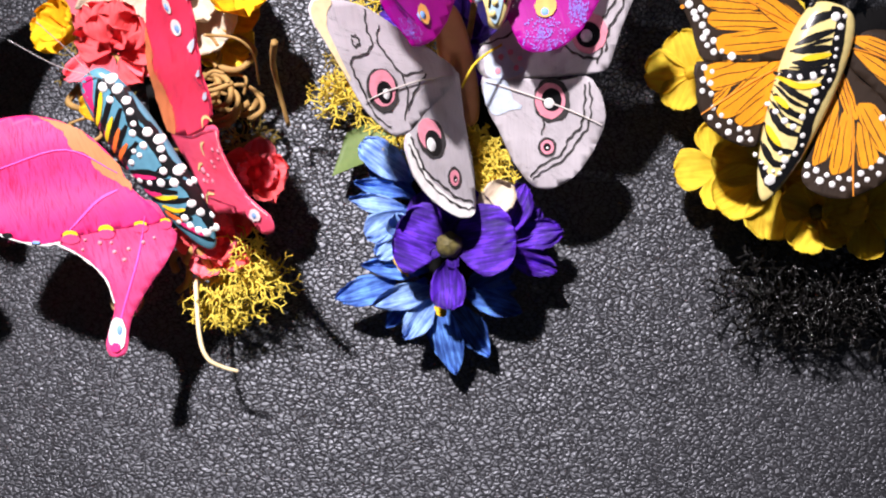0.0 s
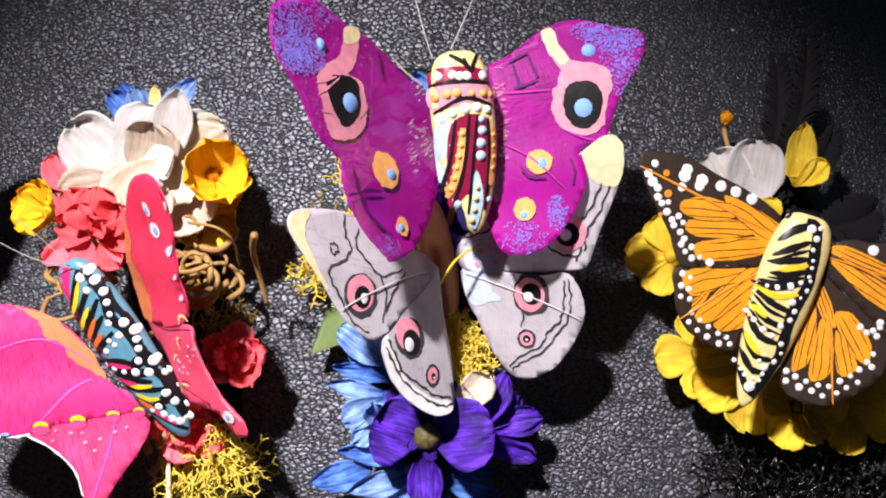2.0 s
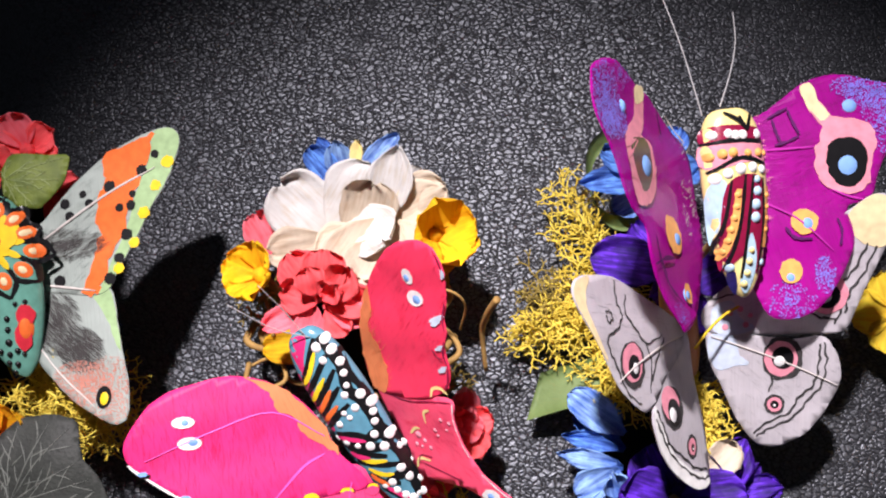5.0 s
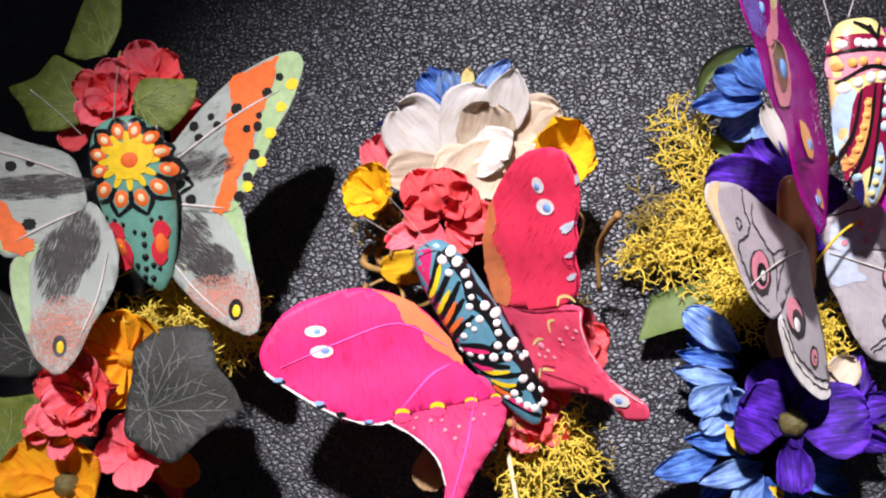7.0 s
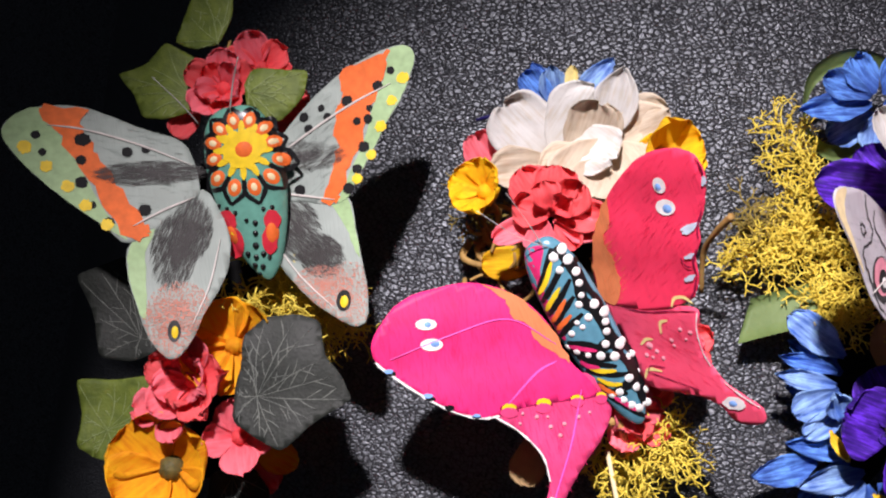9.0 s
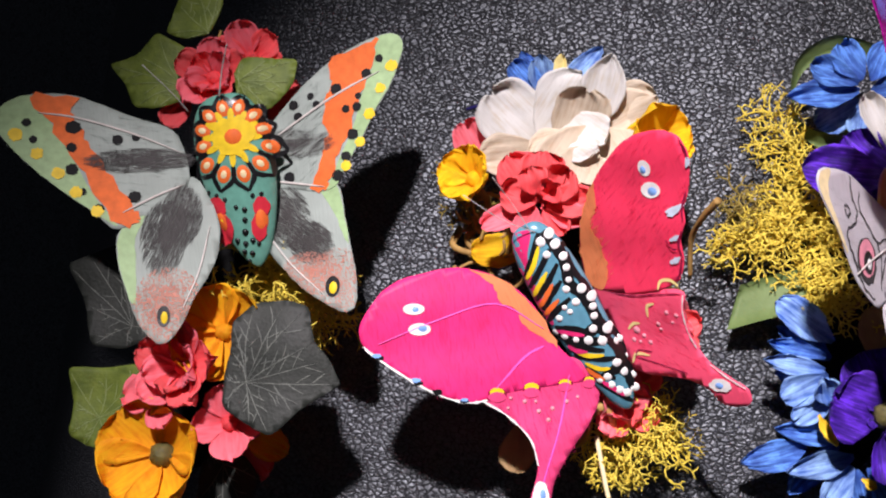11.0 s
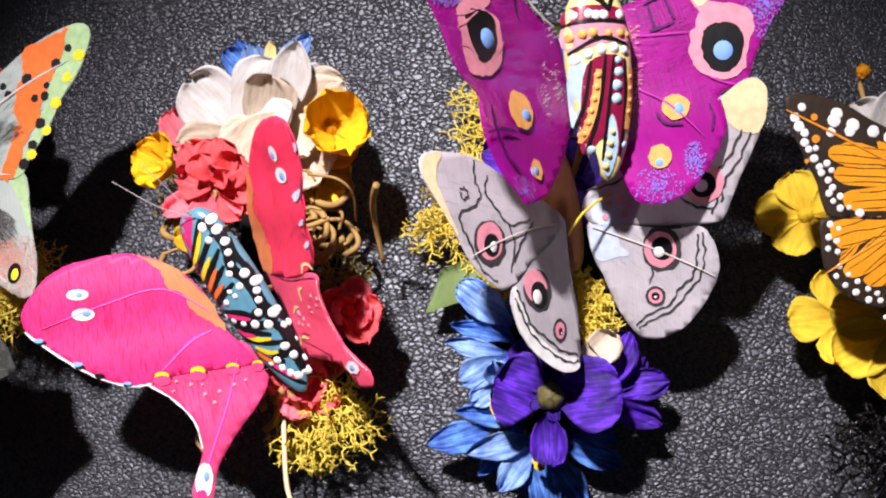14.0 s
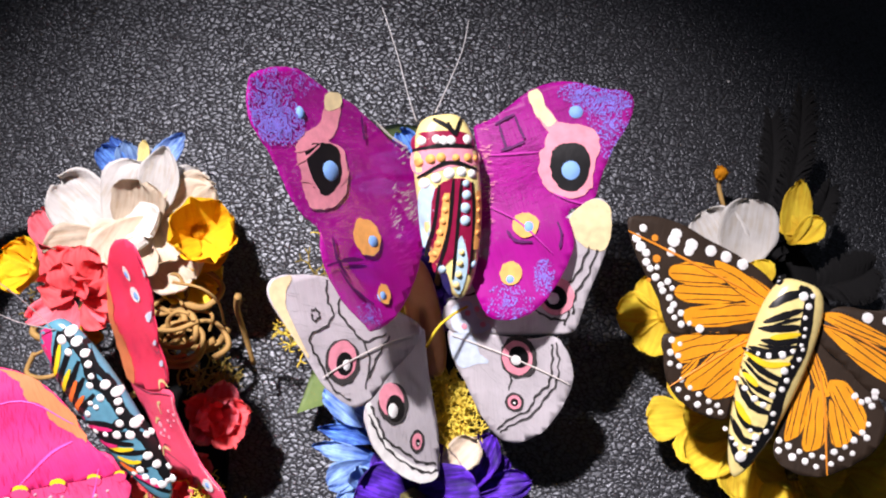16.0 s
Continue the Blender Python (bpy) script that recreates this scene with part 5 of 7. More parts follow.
W.specks("charcoal_fluff", hind, [(-11.5, -14.1, 4.25, 7.22, -9), (-6.6, -9.2, 3.82, 6.24, -8)], "ash", 1265, 0.05, long=30.0, turn=60)
W.specks("pink_dust", hind, [(-15.4, -33.0, 5.33, 6.78, -10), (-12.4, -27.6, 5.91, 5.32, -10)], "dust_p", 1500, 0.17, limit=edge)
W.ovals("eyespot", hind, [(-14.2, -32.6, 1.45, 2.47, -10)], "black_p")
W.ovals("eyespot", hind, [(-14.1, -32.9, 0.97, 1.82, -10)], "yell_p", 0.1)
W.strokes("quill", hind, [[(-0.7, -12.9), (-4.9, -23.4), (-10.0, -32.0)]], 0.4, "quill", 0.7, raised=0.2)
W = wing_sheet(pose(-0.0558, 0.0260, 0.0343, -0.7, -4.5, 11.9), 0.0, 0.25)
fore = W.wing("forewing", green_clip, [(-5.9, 6.1), (-5.0, 11.2), (-0.3, 15.5), (7.2, 22.2), (13.8, 27.1), (21.3, 30.4), (28.6, 32.1), (32.3, 31.7), (34.1, 28.8), (32.5, 24.3), (29.0, 17.8), (24.9, 12.4), (20.8, 6.1), (16.7, 0.2), (14.1, -3.7), (10.3, -5.1), (3.7, -3.5), (-3.3, -1.3)], "sage", "grey-green painted feather wing with an orange band")
W.specks("loose_barb", fore, [(12.4, 14.8, 19.75, 19.28, -10)], "sage_d", 500, 0.05, long=28.0, turn=35, limit=W.outline)
green_marks(W, fore, [(14.9, 27.0), (21.3, 30.1), (27.5, 31.2), (26.0, 25.8), (22.7, 18.9), (19.9, 12.1), (15.9, 4.0), (12.2, -2.5), (10.6, -4.6), (7.2, -3.5), (9.8, 2.1), (12.4, 7.5), (12.0, 14.1), (14.6, 20.3)],
            [(27.9, 31.5), (32.3, 31.6), (34.0, 28.8), (32.4, 24.4), (28.9, 17.9), (24.8, 12.4), (20.6, 6.1), (16.5, 0.2), (14.1, -3.6), (11.2, -4.8), (12.5, -2.3), (16.2, 4.0), (20.1, 11.7), (23.0, 18.9), (26.3, 25.7)],
            [(4.8, 17.9, 1.17), (9.5, 19.4, 0.87), (10.8, 17.0, 1.01), (5.7, 14.7, 1.16), (16.1, 20.1, 1.45), (24.0, 22.9, 1.30), (27.7, 26.2, 1.01), (18.1, 14.6, 1.00), (20.9, 14.8, 1.15), (21.5, 17.4, 0.86), (19.1, 8.1, 1.42), (16.9, 2.7, 1.27), (2.2, -0.3, 1.42), (14.4, -1.8, 1.40)],
            [(30.5, 23.8, 1.44), (27.2, 18.4, 1.29), (23.8, 12.4, 1.42), (20.7, 5.8, 1.27), (16.7, 0.3, 1.26)], [[(-4.8, 8.1), (6.6, 14.3), (18.5, 19.7), (27.4, 22.9)], [(-4.6, 0.1), (2.4, -1.7), (10.7, -4.0)]])
W.specks("charcoal_fluff", fore, [(3.9, 8.0, 8.57, 3.19, -9)], "ash", 862, 0.05, long=30.0, turn=20)
edge = [(-5.4, -0.5), (5.1, -3.2), (13.8, -3.6), (15.0, -11.4), (15.7, -18.5), (16.3, -26.7), (15.7, -33.4), (13.3, -35.0), (9.4, -33.3), (3.0, -27.9), (-2.1, -21.7), (-5.0, -16.3), (-5.8, -8.3)]
hind = W.wing("hindwing", green_clip, edge, "sage", "grey-green feather hind wing with a pink tip")
hind.location.z -= 0.0001
W.patch("mint_edge", hind, [(9.3, -3.8), (13.8, -3.8), (15.0, -11.4), (15.6, -18.4), (14.4, -16.9), (12.8, -11.1)], "mint_p", jag=0.2)
W.specks("charcoal_fluff", hind, [(1.0, -10.0, 4.23, 6.18, -8), (6.0, -17.1, 4.44, 4.14, -8)], "ash", 1150, 0.05, long=30.0, turn=-48)
W.specks("pink_dust", hind, [(11.3, -27.7, 5.99, 7.02, -8), (5.4, -24.5, 6.19, 4.35, -8)], "dust_p", 1400, 0.17, limit=edge)
W.ovals("eyespot", hind, [(10.4, -28.5, 1.78, 2.55, -8)], "black_p")
W.ovals("eyespot", hind, [(10.5, -28.8, 1.23, 1.88, -8)], "yell_p", 0.1)
W.strokes("quill", hind, [[(-4.9, -12.7), (0.7, -21.8), (8.3, -30.4)]], 0.4, "quill", 0.7, raised=0.2)

W = body_sheet(pose(-0.0643, 0.0236, 0.0386, 13.8, 2.8, 16.6), 42.3, 18.5, 3.6, 0.62, 0.33)
torso = body_mesh(W, green_clip, "teal_p", "glossy teal body painted with a sunflower")
sun_u, sun_v = 0.9, 10.3
rays, drops, rings = [], [], []
for i in range(12):
    a = math.tau * i / 12 + 0.1
    c, s = math.cos(a), math.sin(a)
    k = 1.2 if s > -0.3 else 1.5
    rays.append([(sun_u + (4.4 * c - 1.1 * s) * k, sun_v + (4.4 * s + 1.1 * c) * k), (sun_u + (6.6 * c - 1.6 * s) * k, sun_v + (6.6 * s + 1.6 * c) * k), (sun_u + 8.8 * c * k, sun_v + 8.8 * s * k)])
    rays.append([(sun_u + (4.4 * c + 1.1 * s) * k, sun_v + (4.4 * s - 1.1 * c) * k), (sun_u + (6.6 * c + 1.6 * s) * k, sun_v + (6.6 * s - 1.6 * c) * k), (sun_u + 8.8 * c * k, sun_v + 8.8 * s * k)])
    drops.append((sun_u + 6.0 * c * k, sun_v + 6.0 * s * k, 2.1, 1.6, math.degrees(a)))
    rings.append((sun_u + 6.0 * c * k, sun_v + 6.0 * s * k, 1.4, 1.05, math.degrees(a)))
W.strokes("black_outline", torso, rays, 1.15, "black_p", 0.4, 0.15)
W.strokes("yellow_ray", torso, [[(sun_u + 3 * math.cos(a), sun_v + 3 * math.sin(a)), (sun_u + 5 * math.cos(a), sun_v + 5 * math.sin(a)), (sun_u + 7.0 * math.cos(a), sun_v + 7.0 * math.sin(a))] for a in (math.tau * (i + 0.5) / 12 + 0.1 for i in range(12))], 1.5, "yell_p", 0.8)
W.ovals("sun_petal", torso, drops, "oran_p", 0.1)
W.ovals("sun_petal", torso, rings, "pale_p", 0.2)
W.ovals("sun_disc", torso, [(sun_u, sun_v, 4.9, 5.1, 0)], "yell_p", 0.0, 0.22)
W.ovals("sun_heart", torso, [(sun_u + 0.4, sun_v + 0.1, 2.4, 2.2, 0)], "oran_p", 0.15)
W.ovals("red_spot", torso, [(-6.5, -5.4, 2.42, 2.70, -11), (-6.2, -10.6, 2.69, 3.79, -11), (4.2, -7.1, 1.89, 2.43, -11), (2.6, -11.6, 1.75, 3.52, -11)], "red_p", 0.0, 0.08)
W.ovals("orange_spot", torso, [(-6.5, -8.9, 2.02, 2.97, -11), (3.4, -10.0, 1.62, 2.98, -11)], "oran_p", 0.15)
W.ovals("orange_spot", torso, [(-6.4, -9.2, 1.35, 2.03, -11), (3.4, -10.3, 1.08, 2.03, -11)], "yell_p", 0.15)
W.ovals("black_dot", torso, [(-9.0, -2.9, 0.54), (-7.7, -1.3, 0.54), (-5.8, -2.4, 0.54), (-4.0, -3.7, 0.54), (-1.8, -6.0, 0.54), (2.7, -4.1, 0.54), (4.8, -4.1, 0.54), (0.1, -7.0, 0.67), (-0.4, -9.4, 0.68), (-1.0, -12.3, 0.81), (-3.4, -13.9, 0.68), (-1.6, -15.0, 0.68), (0.3, -14.6, 0.68), (-2.4, -16.9, 0.68), (-0.6, -17.6, 0.68), (-1.8, -19.3, 0.54), (1.5, -15.6, 0.54)], "black_p", 0.3)

# ---------------------------------------------------------------- monarch butterfly
monarch_clip = hair_clip((0.168, 0.02, 0.0), "orange monarch feather butterfly on yellow flowers and black feathers")


def monarch_wing(W, name, outline, cells, white, quill, owner=monarch_clip, drop=0.0):
    w = W.wing(name, owner, outline, "monarch_dark", "orange and black veined monarch feather wing", ragged=0.12)
    w.location.z -= drop
    for c in cells:
        W.layer = 0
        mid = np.mean([p[:2] for p in c], axis=0)
        W.patch("orange_cell", w, [tuple(mid + (np.array(p[:2]) - mid) * 1.15) for p in c], "monarch", jag=0.12)
    W.layer = 1
    for c in cells:
        pts = np.array([p[:2] for p in c], float)
        mid = pts.mean(axis=0)
        _, _, vt = np.linalg.svd(pts - mid)
        along, side = vt[0], vt[1]
        reach, girth = np.abs((pts - mid) @ along).max(), np.abs((pts - mid) @ side).max()
        W.layer = 1
        W.strokes("vein", w, [[mid + along * reach * k * q + side * girth * (o + random.uniform(-0.12, 0.12)) for q in (-1.05, -0.3, 0.4, 1.1)] for k, o in ((0.9, random.uniform(-0.2, 0.2)), (0.7, 0.75), (0.7, -0.75))], 0.22, "monarch_dark", 0.5, 0.35)
    W.layer = 2
    W.ovals("white_dot", w, white, "white_p", 0.02, 0.06)
    W.strokes("quill", w, quill, 0.55, "quill_o", 0.5, raised=0.25)
    return w


W = wing_sheet(pose(0.1615, 0.0253, 0.0443, 10.4, 7.9, -10.1) @ Matrix.Scale(0.949, 4), 0.0, 0.25)
fore = monarch_wing(W, "forewing", [(-32.6, 17.5), (-29.4, 19.6), (-21.6, 20.2), (-12.7, 18.0), (-4.2, 16.0), (3.4, 12.8), (5.5, 8.1), (3.6, 1.0), (-2.4, -1.6), (-11.8, -4.0), (-16.7, -4.4), (-20.6, 1.5), (-24.4, 5.8), (-29.2, 11.2)],
    [[(-9.2, 13.6), (0.8, 11.5), (4.2, 9.1), (0.9, 6.2), (-6.9, 10.2)], [(-19.5, 9.7), (-15.4, 12.0), (-9.4, 12.0), (-6.9, 10.2), (-13.0, 8.0), (-18.2, 7.6)], [(-16.5, 6.2), (-11.7, 8.0), (-1.8, 8.9), (-3.2, 6.5), (-11.9, 3.7), (-16.2, 3.9)], [(-13.2, 1.4), (-6.7, 4.3), (1.5, 6.4), (2.2, 3.9), (-4.2, 0.3), (-11.2, -1.4)]],
    [(-28.7, 16.9, 0.89), (-29.6, 14.3, 1.02), (-28.2, 12.7, 1.15), (-26.6, 11.6, 0.90), (-26.0, 9.6, 0.90), (-24.7, 8.4, 0.77), (-23.3, 9.0, 0.64), (-23.0, 6.8, 0.90), (-21.3, 5.3, 0.77), (-20.0, 6.5, 0.77), (-20.5, 4.2, 0.77), (-18.6, 5.3, 0.64), (-18.6, 3.0, 0.77), (-17.2, 1.7, 0.77), (-17.6, 0.3, 0.77), (-15.0, 0.3, 0.77), (-16.2, -1.1, 0.64), (-14.3, -2.2, 0.77), (-12.5, -1.5, 0.64), (-9.9, -2.0, 1.03), (-20.9, 17.5, 1.28), (-21.1, 15.9, 1.41), (-16.8, 16.0, 1.41), (-17.1, 14.5, 1.15), (-21.1, 13.2, 1.03), (-12.1, 15.8, 1.28), (-8.3, 15.4, 1.29), (-4.1, 14.7, 1.29)],
    [[(-32.0, 15.4), (-22.5, 13.5), (-12.6, 11.4), (0.9, 8.5)]])
W.ovals("orange_fleck", fore, [(-25.6, 15.4, 0.77), (-24.0, 10.9, 0.90), (-24.4, 5.8, 0.51)], "quill_o")
hind = monarch_wing(W, "hindwing", [(3.8, 1.3), (2.3, -6.7), (1.7, -14.8), (1.8, -20.8), (-3.0, -21.4), (-9.1, -19.8), (-13.4, -16.6), (-16.4, -10.7), (-17.5, -5.4), (-8.8, -2.7)],
    [[(-14.1, -5.5), (-2.4, -1.6), (-5.3, -5.9), (-11.5, -10.1)], [(-0.9, -2.2), (2.7, -0.6), (1.1, -7.0), (-5.6, -14.6), (-9.1, -14.2), (-6.0, -8.1)], [(1.4, -8.2), (1.7, -14.2), (-2.4, -16.5), (-4.4, -15.0)], [(-11.2, -11.4), (-8.4, -9.3), (-9.5, -12.7), (-11.0, -13.6)]],
    [(-15.5, -6.2, 0.77), (-13.5, -6.6, 0.64), (-15.1, -9.0, 0.77), (-13.2, -9.3, 0.77), (-14.5, -11.5, 0.65), (-12.3, -11.6, 0.65), (-10.9, -14.6, 0.65), (-10.9, -16.9, 0.65), (-8.5, -15.8, 0.65), (-8.4, -18.3, 0.65), (-6.1, -16.8, 0.65), (-5.7, -19.2, 0.78), (-3.4, -17.8, 0.65), (-2.5, -20.1, 0.78), (-1.2, -18.2, 0.65), (0.0, -19.6, 0.65)],
    [[(3.4, -0.4), (-4.8, -7.8), (-13.3, -16.8)]], drop=0.0001)
W = wing_sheet(pose(0.1710, 0.0253, 0.0443, 10.8, -5.2, -12.1) @ Matrix.Scale(0.949, 4), 0.0, 0.25)
monarch_wing(W, "forewing", [(5.8, 0.9), (6.8, 6.2), (9.4, 8.8), (15.3, 9.7), (22.1, 11.1), (29.6, 11.8), (36.3, 10.4), (38.8, 7.2), (37.8, 1.9), (35.7, -3.8), (31.9, -7.5), (26.4, -9.3), (20.2, -8.2), (13.1, -3.7)],
    [[(7.2, 5.5), (10.4, 7.1), (18.1, 5.5), (23.4, 3.1), (19.9, 2.8), (12.5, 3.7)], [(8.4, 2.9), (15.3, 1.9), (23.2, -0.9), (25.2, -4.2), (20.4, -4.2), (13.6, -0.9)], [(24.0, 5.8), (29.0, 4.6), (31.0, 1.3), (26.4, 0.6)], [(25.2, -1.6), (30.4, -1.5), (30.1, -4.8), (26.8, -5.0)]],
    [(15.7, 7.9, 1.21), (19.8, 8.3, 0.96), (23.4, 8.2, 1.08), (28.1, 8.2, 1.07), (33.9, 8.4, 0.94), (36.2, 5.9, 0.94), (35.9, 2.6, 0.82), (34.8, -0.2, 0.83), (33.2, -3.3, 0.83), (30.4, -6.0, 0.83), (26.0, -7.6, 0.84), (21.3, -7.9, 0.84), (24.4, -5.7, 0.72)],
    [[(6.3, 3.9), (13.8, 3.3), (24.0, 0.6), (33.4, 0.7)]])
monarch_wing(W, "hindwing", [(4.7, 0.6), (10.3, -2.5), (17.2, -5.8), (23.2, -9.7), (25.6, -14.5), (24.6, -20.2), (21.0, -25.2), (15.9, -29.4), (9.9, -30.6), (5.0, -29.1), (3.3, -25.1), (3.8, -16.8), (4.4, -7.4)],
    [[(5.1, -1.2), (8.7, -4.9), (11.7, -10.6), (9.1, -10.0), (6.2, -5.6)], [(5.1, -8.5), (7.4, -10.5), (8.4, -19.4), (6.7, -22.6), (5.2, -21.7)], [(8.8, -12.1), (11.4, -12.7), (13.5, -20.6), (11.9, -23.7), (9.5, -23.1)], [(12.0, -9.2), (15.4, -8.2), (20.3, -13.4), (20.0, -17.4), (15.8, -14.7)], [(12.9, -12.9), (16.1, -15.9), (18.6, -19.1), (16.3, -21.7), (14.4, -19.0)]],
    [(17.4, -10.0, 0.85), (19.1, -10.9, 0.73), (20.4, -10.1, 0.72), (21.5, -11.1, 0.72), (21.6, -8.9, 0.72), (21.7, -15.3, 0.60), (20.8, -17.4, 0.73), (22.1, -18.3, 0.72), (19.6, -19.6, 0.73), (20.1, -22.6, 0.61), (18.1, -21.6, 0.61), (18.1, -24.5, 0.61), (16.3, -23.4, 0.73), (16.4, -26.3, 0.61), (14.3, -25.3, 0.61), (13.5, -27.8, 0.61), (12.0, -25.6, 0.61), (10.9, -27.3, 0.74), (9.2, -25.5, 0.62), (8.0, -27.2, 0.86), (6.6, -25.0, 0.74), (4.3, -24.3, 0.74), (4.8, -26.6, 0.74)],
    [[(5.7, -1.1), (10.6, -10.9), (16.2, -29.0)]], drop=0.0001)
W = body_sheet(pose(0.1661, 0.0152, 0.0440, 12.5, 2.5, -14.5), 45.0, 13.8, 3.2, 0.6, 0.26, axis=0.9)
torso = body_mesh(W, monarch_clip, "lemon_p", "glossy yellow body with black stripes and white dots")
W.strokes("black_stripe", torso, [[(-4.7, 15.0), (-2.2, 17.9), (1.5, 20.5)], [(-4.8, 11.6), (-1.6, 14.2), (2.0, 16.9)], [(-5.3, 10.1), (-1.3, 11.5), (3.2, 13.4)], [(-4.2, 7.9), (-0.3, 8.7), (3.7, 10.7)], [(-5.7, 5.7), (-1.4, 6.2), (3.0, 8.2)], [(-5.8, 3.5), (-1.1, 1.6), (3.3, 1.0)], [(-5.7, 1.1), (-2.1, -1.9), (2.8, -2.8)], [(-5.4, -2.1), (-1.5, -6.0), (3.6, -6.5)], [(-4.9, -5.8), (-1.0, -10.4), (3.6, -10.2)], [(-4.2, -9.9), (-0.7, -13.6), (2.9, -13.3)], [(-3.2, -13.8), (-0.6, -17.5), (1.3, -19.2)]], 1.5, "black_p", 0.8, 0.15)
W.strokes("black_stripe", torso, [[(-4.3, 16.4), (-2.0, 19.0), (0.7, 20.6)], [(-4.4, 9.9), (-1.2, 12.9), (2.6, 15.3)], [(-4.4, 6.8), (0.6, 7.8), (3.8, 9.5)], [(-5.7, 2.5), (-1.8, 0.1), (2.9, -0.6)], [(-5.6, -0.6), (-1.7, -3.8), (3.1, -4.4)]], 0.8, "black_p", 0.8, 0.2)
W.strokes("black_stripe", torso, [[(-0.3, 20.8), (2.1, 20.3), (3.1, 16.4), (3.8, 12.1), (4.3, 7.6), (3.5, 2.6), (3.3, -1.4), (3.7, -5.5), (3.9, -9.8), (2.8, -14.7), (1.4, -19.6)]], 2.6, "black_p", 0.4, 0.1)
W.strokes("yellow_stripe", torso, [[(-2.6, 9.0), (-0.2, 10.2), (3.0, 11.8)], [(-5.8, 4.3), (-1.4, 3.4), (3.1, 5.1)], [(-5.1, 0.0), (-3.4, -0.7), (-1.7, -1.7)], [(-4.4, -6.3), (-2.5, -8.3), (-0.3, -9.9)]], 1.3, "yell_p", 0.7)
W.strokes("black_stripe", torso, [[(-4.2, 20.3), (-3.7, 21.8), (-3.0, 22.7)], [(-6.7, 5.0), (-2.0, 5.0), (3.6, 7.9)]], 1.0, "black_p", 0.5)
W.ovals("white_dot", torso, [(1.2, 19.6, 1.08), (3.0, 20.2, 0.63), (2.8, 17.8, 0.85), (2.8, 15.3, 0.61), (3.6, 13.1, 0.51), (3.9, 11.5, 0.51), (4.0, 9.5, 0.54), (2.7, 7.7, 0.63), (0.9, 6.3, 0.95), (-1.7, 5.2, 0.76), (-3.8, 4.9, 0.54), (-5.9, 4.9, 0.41), (4.6, 8.7, 0.54), (4.6, 6.5, 0.63), (3.8, 4.6, 0.41), (2.5, 3.2, 0.85), (3.6, 1.4, 0.73), (3.3, -0.7, 0.73), (1.9, -2.6, 0.73), (0.8, -5.1, 0.73), (-1.4, -4.4, 0.76), (-3.8, -3.0, 0.61), (-5.6, -1.8, 0.51), (3.4, -6.3, 0.73), (4.2, -8.3, 0.54), (3.4, -10.5, 0.73), (1.8, -12.4, 0.85), (0.2, -11.3, 0.51), (-4.2, -13.1, 0.54), (-2.6, -14.4, 0.41), (-1.5, -15.3, 0.51), (0.3, -15.5, 0.41), (1.8, -15.5, 0.51), (2.0, -13.9, 0.54), (0.4, -17.5, 1.26)], "white_p", 0.06)
W.ovals("black_dot", torso, [(-3.9, 21.8, 0.63)], "black_p", 0.3)


# ---------------------------------------------------------------- loose builders for the trimmings
def curls(owner, at, count, radius, material, seed, r=0.7, label="", lift=8.0):
    """Dry curled tendrils heaped round a world point, each one a part."""
    rng = random.Random(seed)
    for i in range(count):
        c = np.array(at) + np.array((rng.gauss(0, 0.45), rng.gauss(0, 0.6), rng.uniform(-0.25, 0.35))) * radius * MM
        a0, k = rng.uniform(0, 6.28), rng.choice((-1, 1))
        turns, tilt = rng.uniform(0.6, 1.25), rng.uniform(-0.6, 0.6)
        pts = []
        for j in range(7):
            t = j / 6
            a = a0 + k * t * turns * math.tau
            q = radius * MM * (0.75 - 0.3 * t) * rng.uniform(0.85, 1.15)
            p = c + np.array((q * math.cos(a), q * math.sin(a) * 0.9, q * tilt * math.sin(a) + (t - 0.5) * lift * MM * 0.4))
            p[2] = max(p[2], 0.002)
            pts.append(tuple(p))
        strand("tendril", owner, pts, r * rng.uniform(0.7, 1.1), r * 0.4, material, label if i == 0 else "")


def ribbon_leaf(owner, points, width, side, label=""):
    """A strap leaf bent along world points; side: the way its width runs."""
    pts = smooth_line(points, 6)
    o = np.array(owner.location)
    n, verts, faces = len(pts), [], []
    s = np.array(side, float)
    s /= np.linalg.norm(s)
    for z in (0, -0.35 * MM):
        for i, p in enumerate(pts):
            for k in (-1, -0.33, 0.33, 1):
                q = p + s * k * width / 2 * MM - o
                verts.append((q[0], q[1], q[2] + z + 0.25 * MM * k * k))
    for i in range(n - 1):
        for k in range(3):
            a = i * 4 + k
            f = (a, a + 1, a + 5, a + 4)
            faces += [f, tuple(v + n * 4 for v in f[::-1])]
    rim = [i * 4 for i in range(n)] + [(n - 1) * 4 + k for k in (1, 2)] + [i * 4 + 3 for i in range(n - 1, -1, -1)] + [2, 1]
    for a, b in zip(rim, rim[1:] + rim[:1]):
        faces.append((b, a, a + n * 4, b + n * 4))
    return raw("strap_leaf", verts, faces, "ribbon", owner, label)


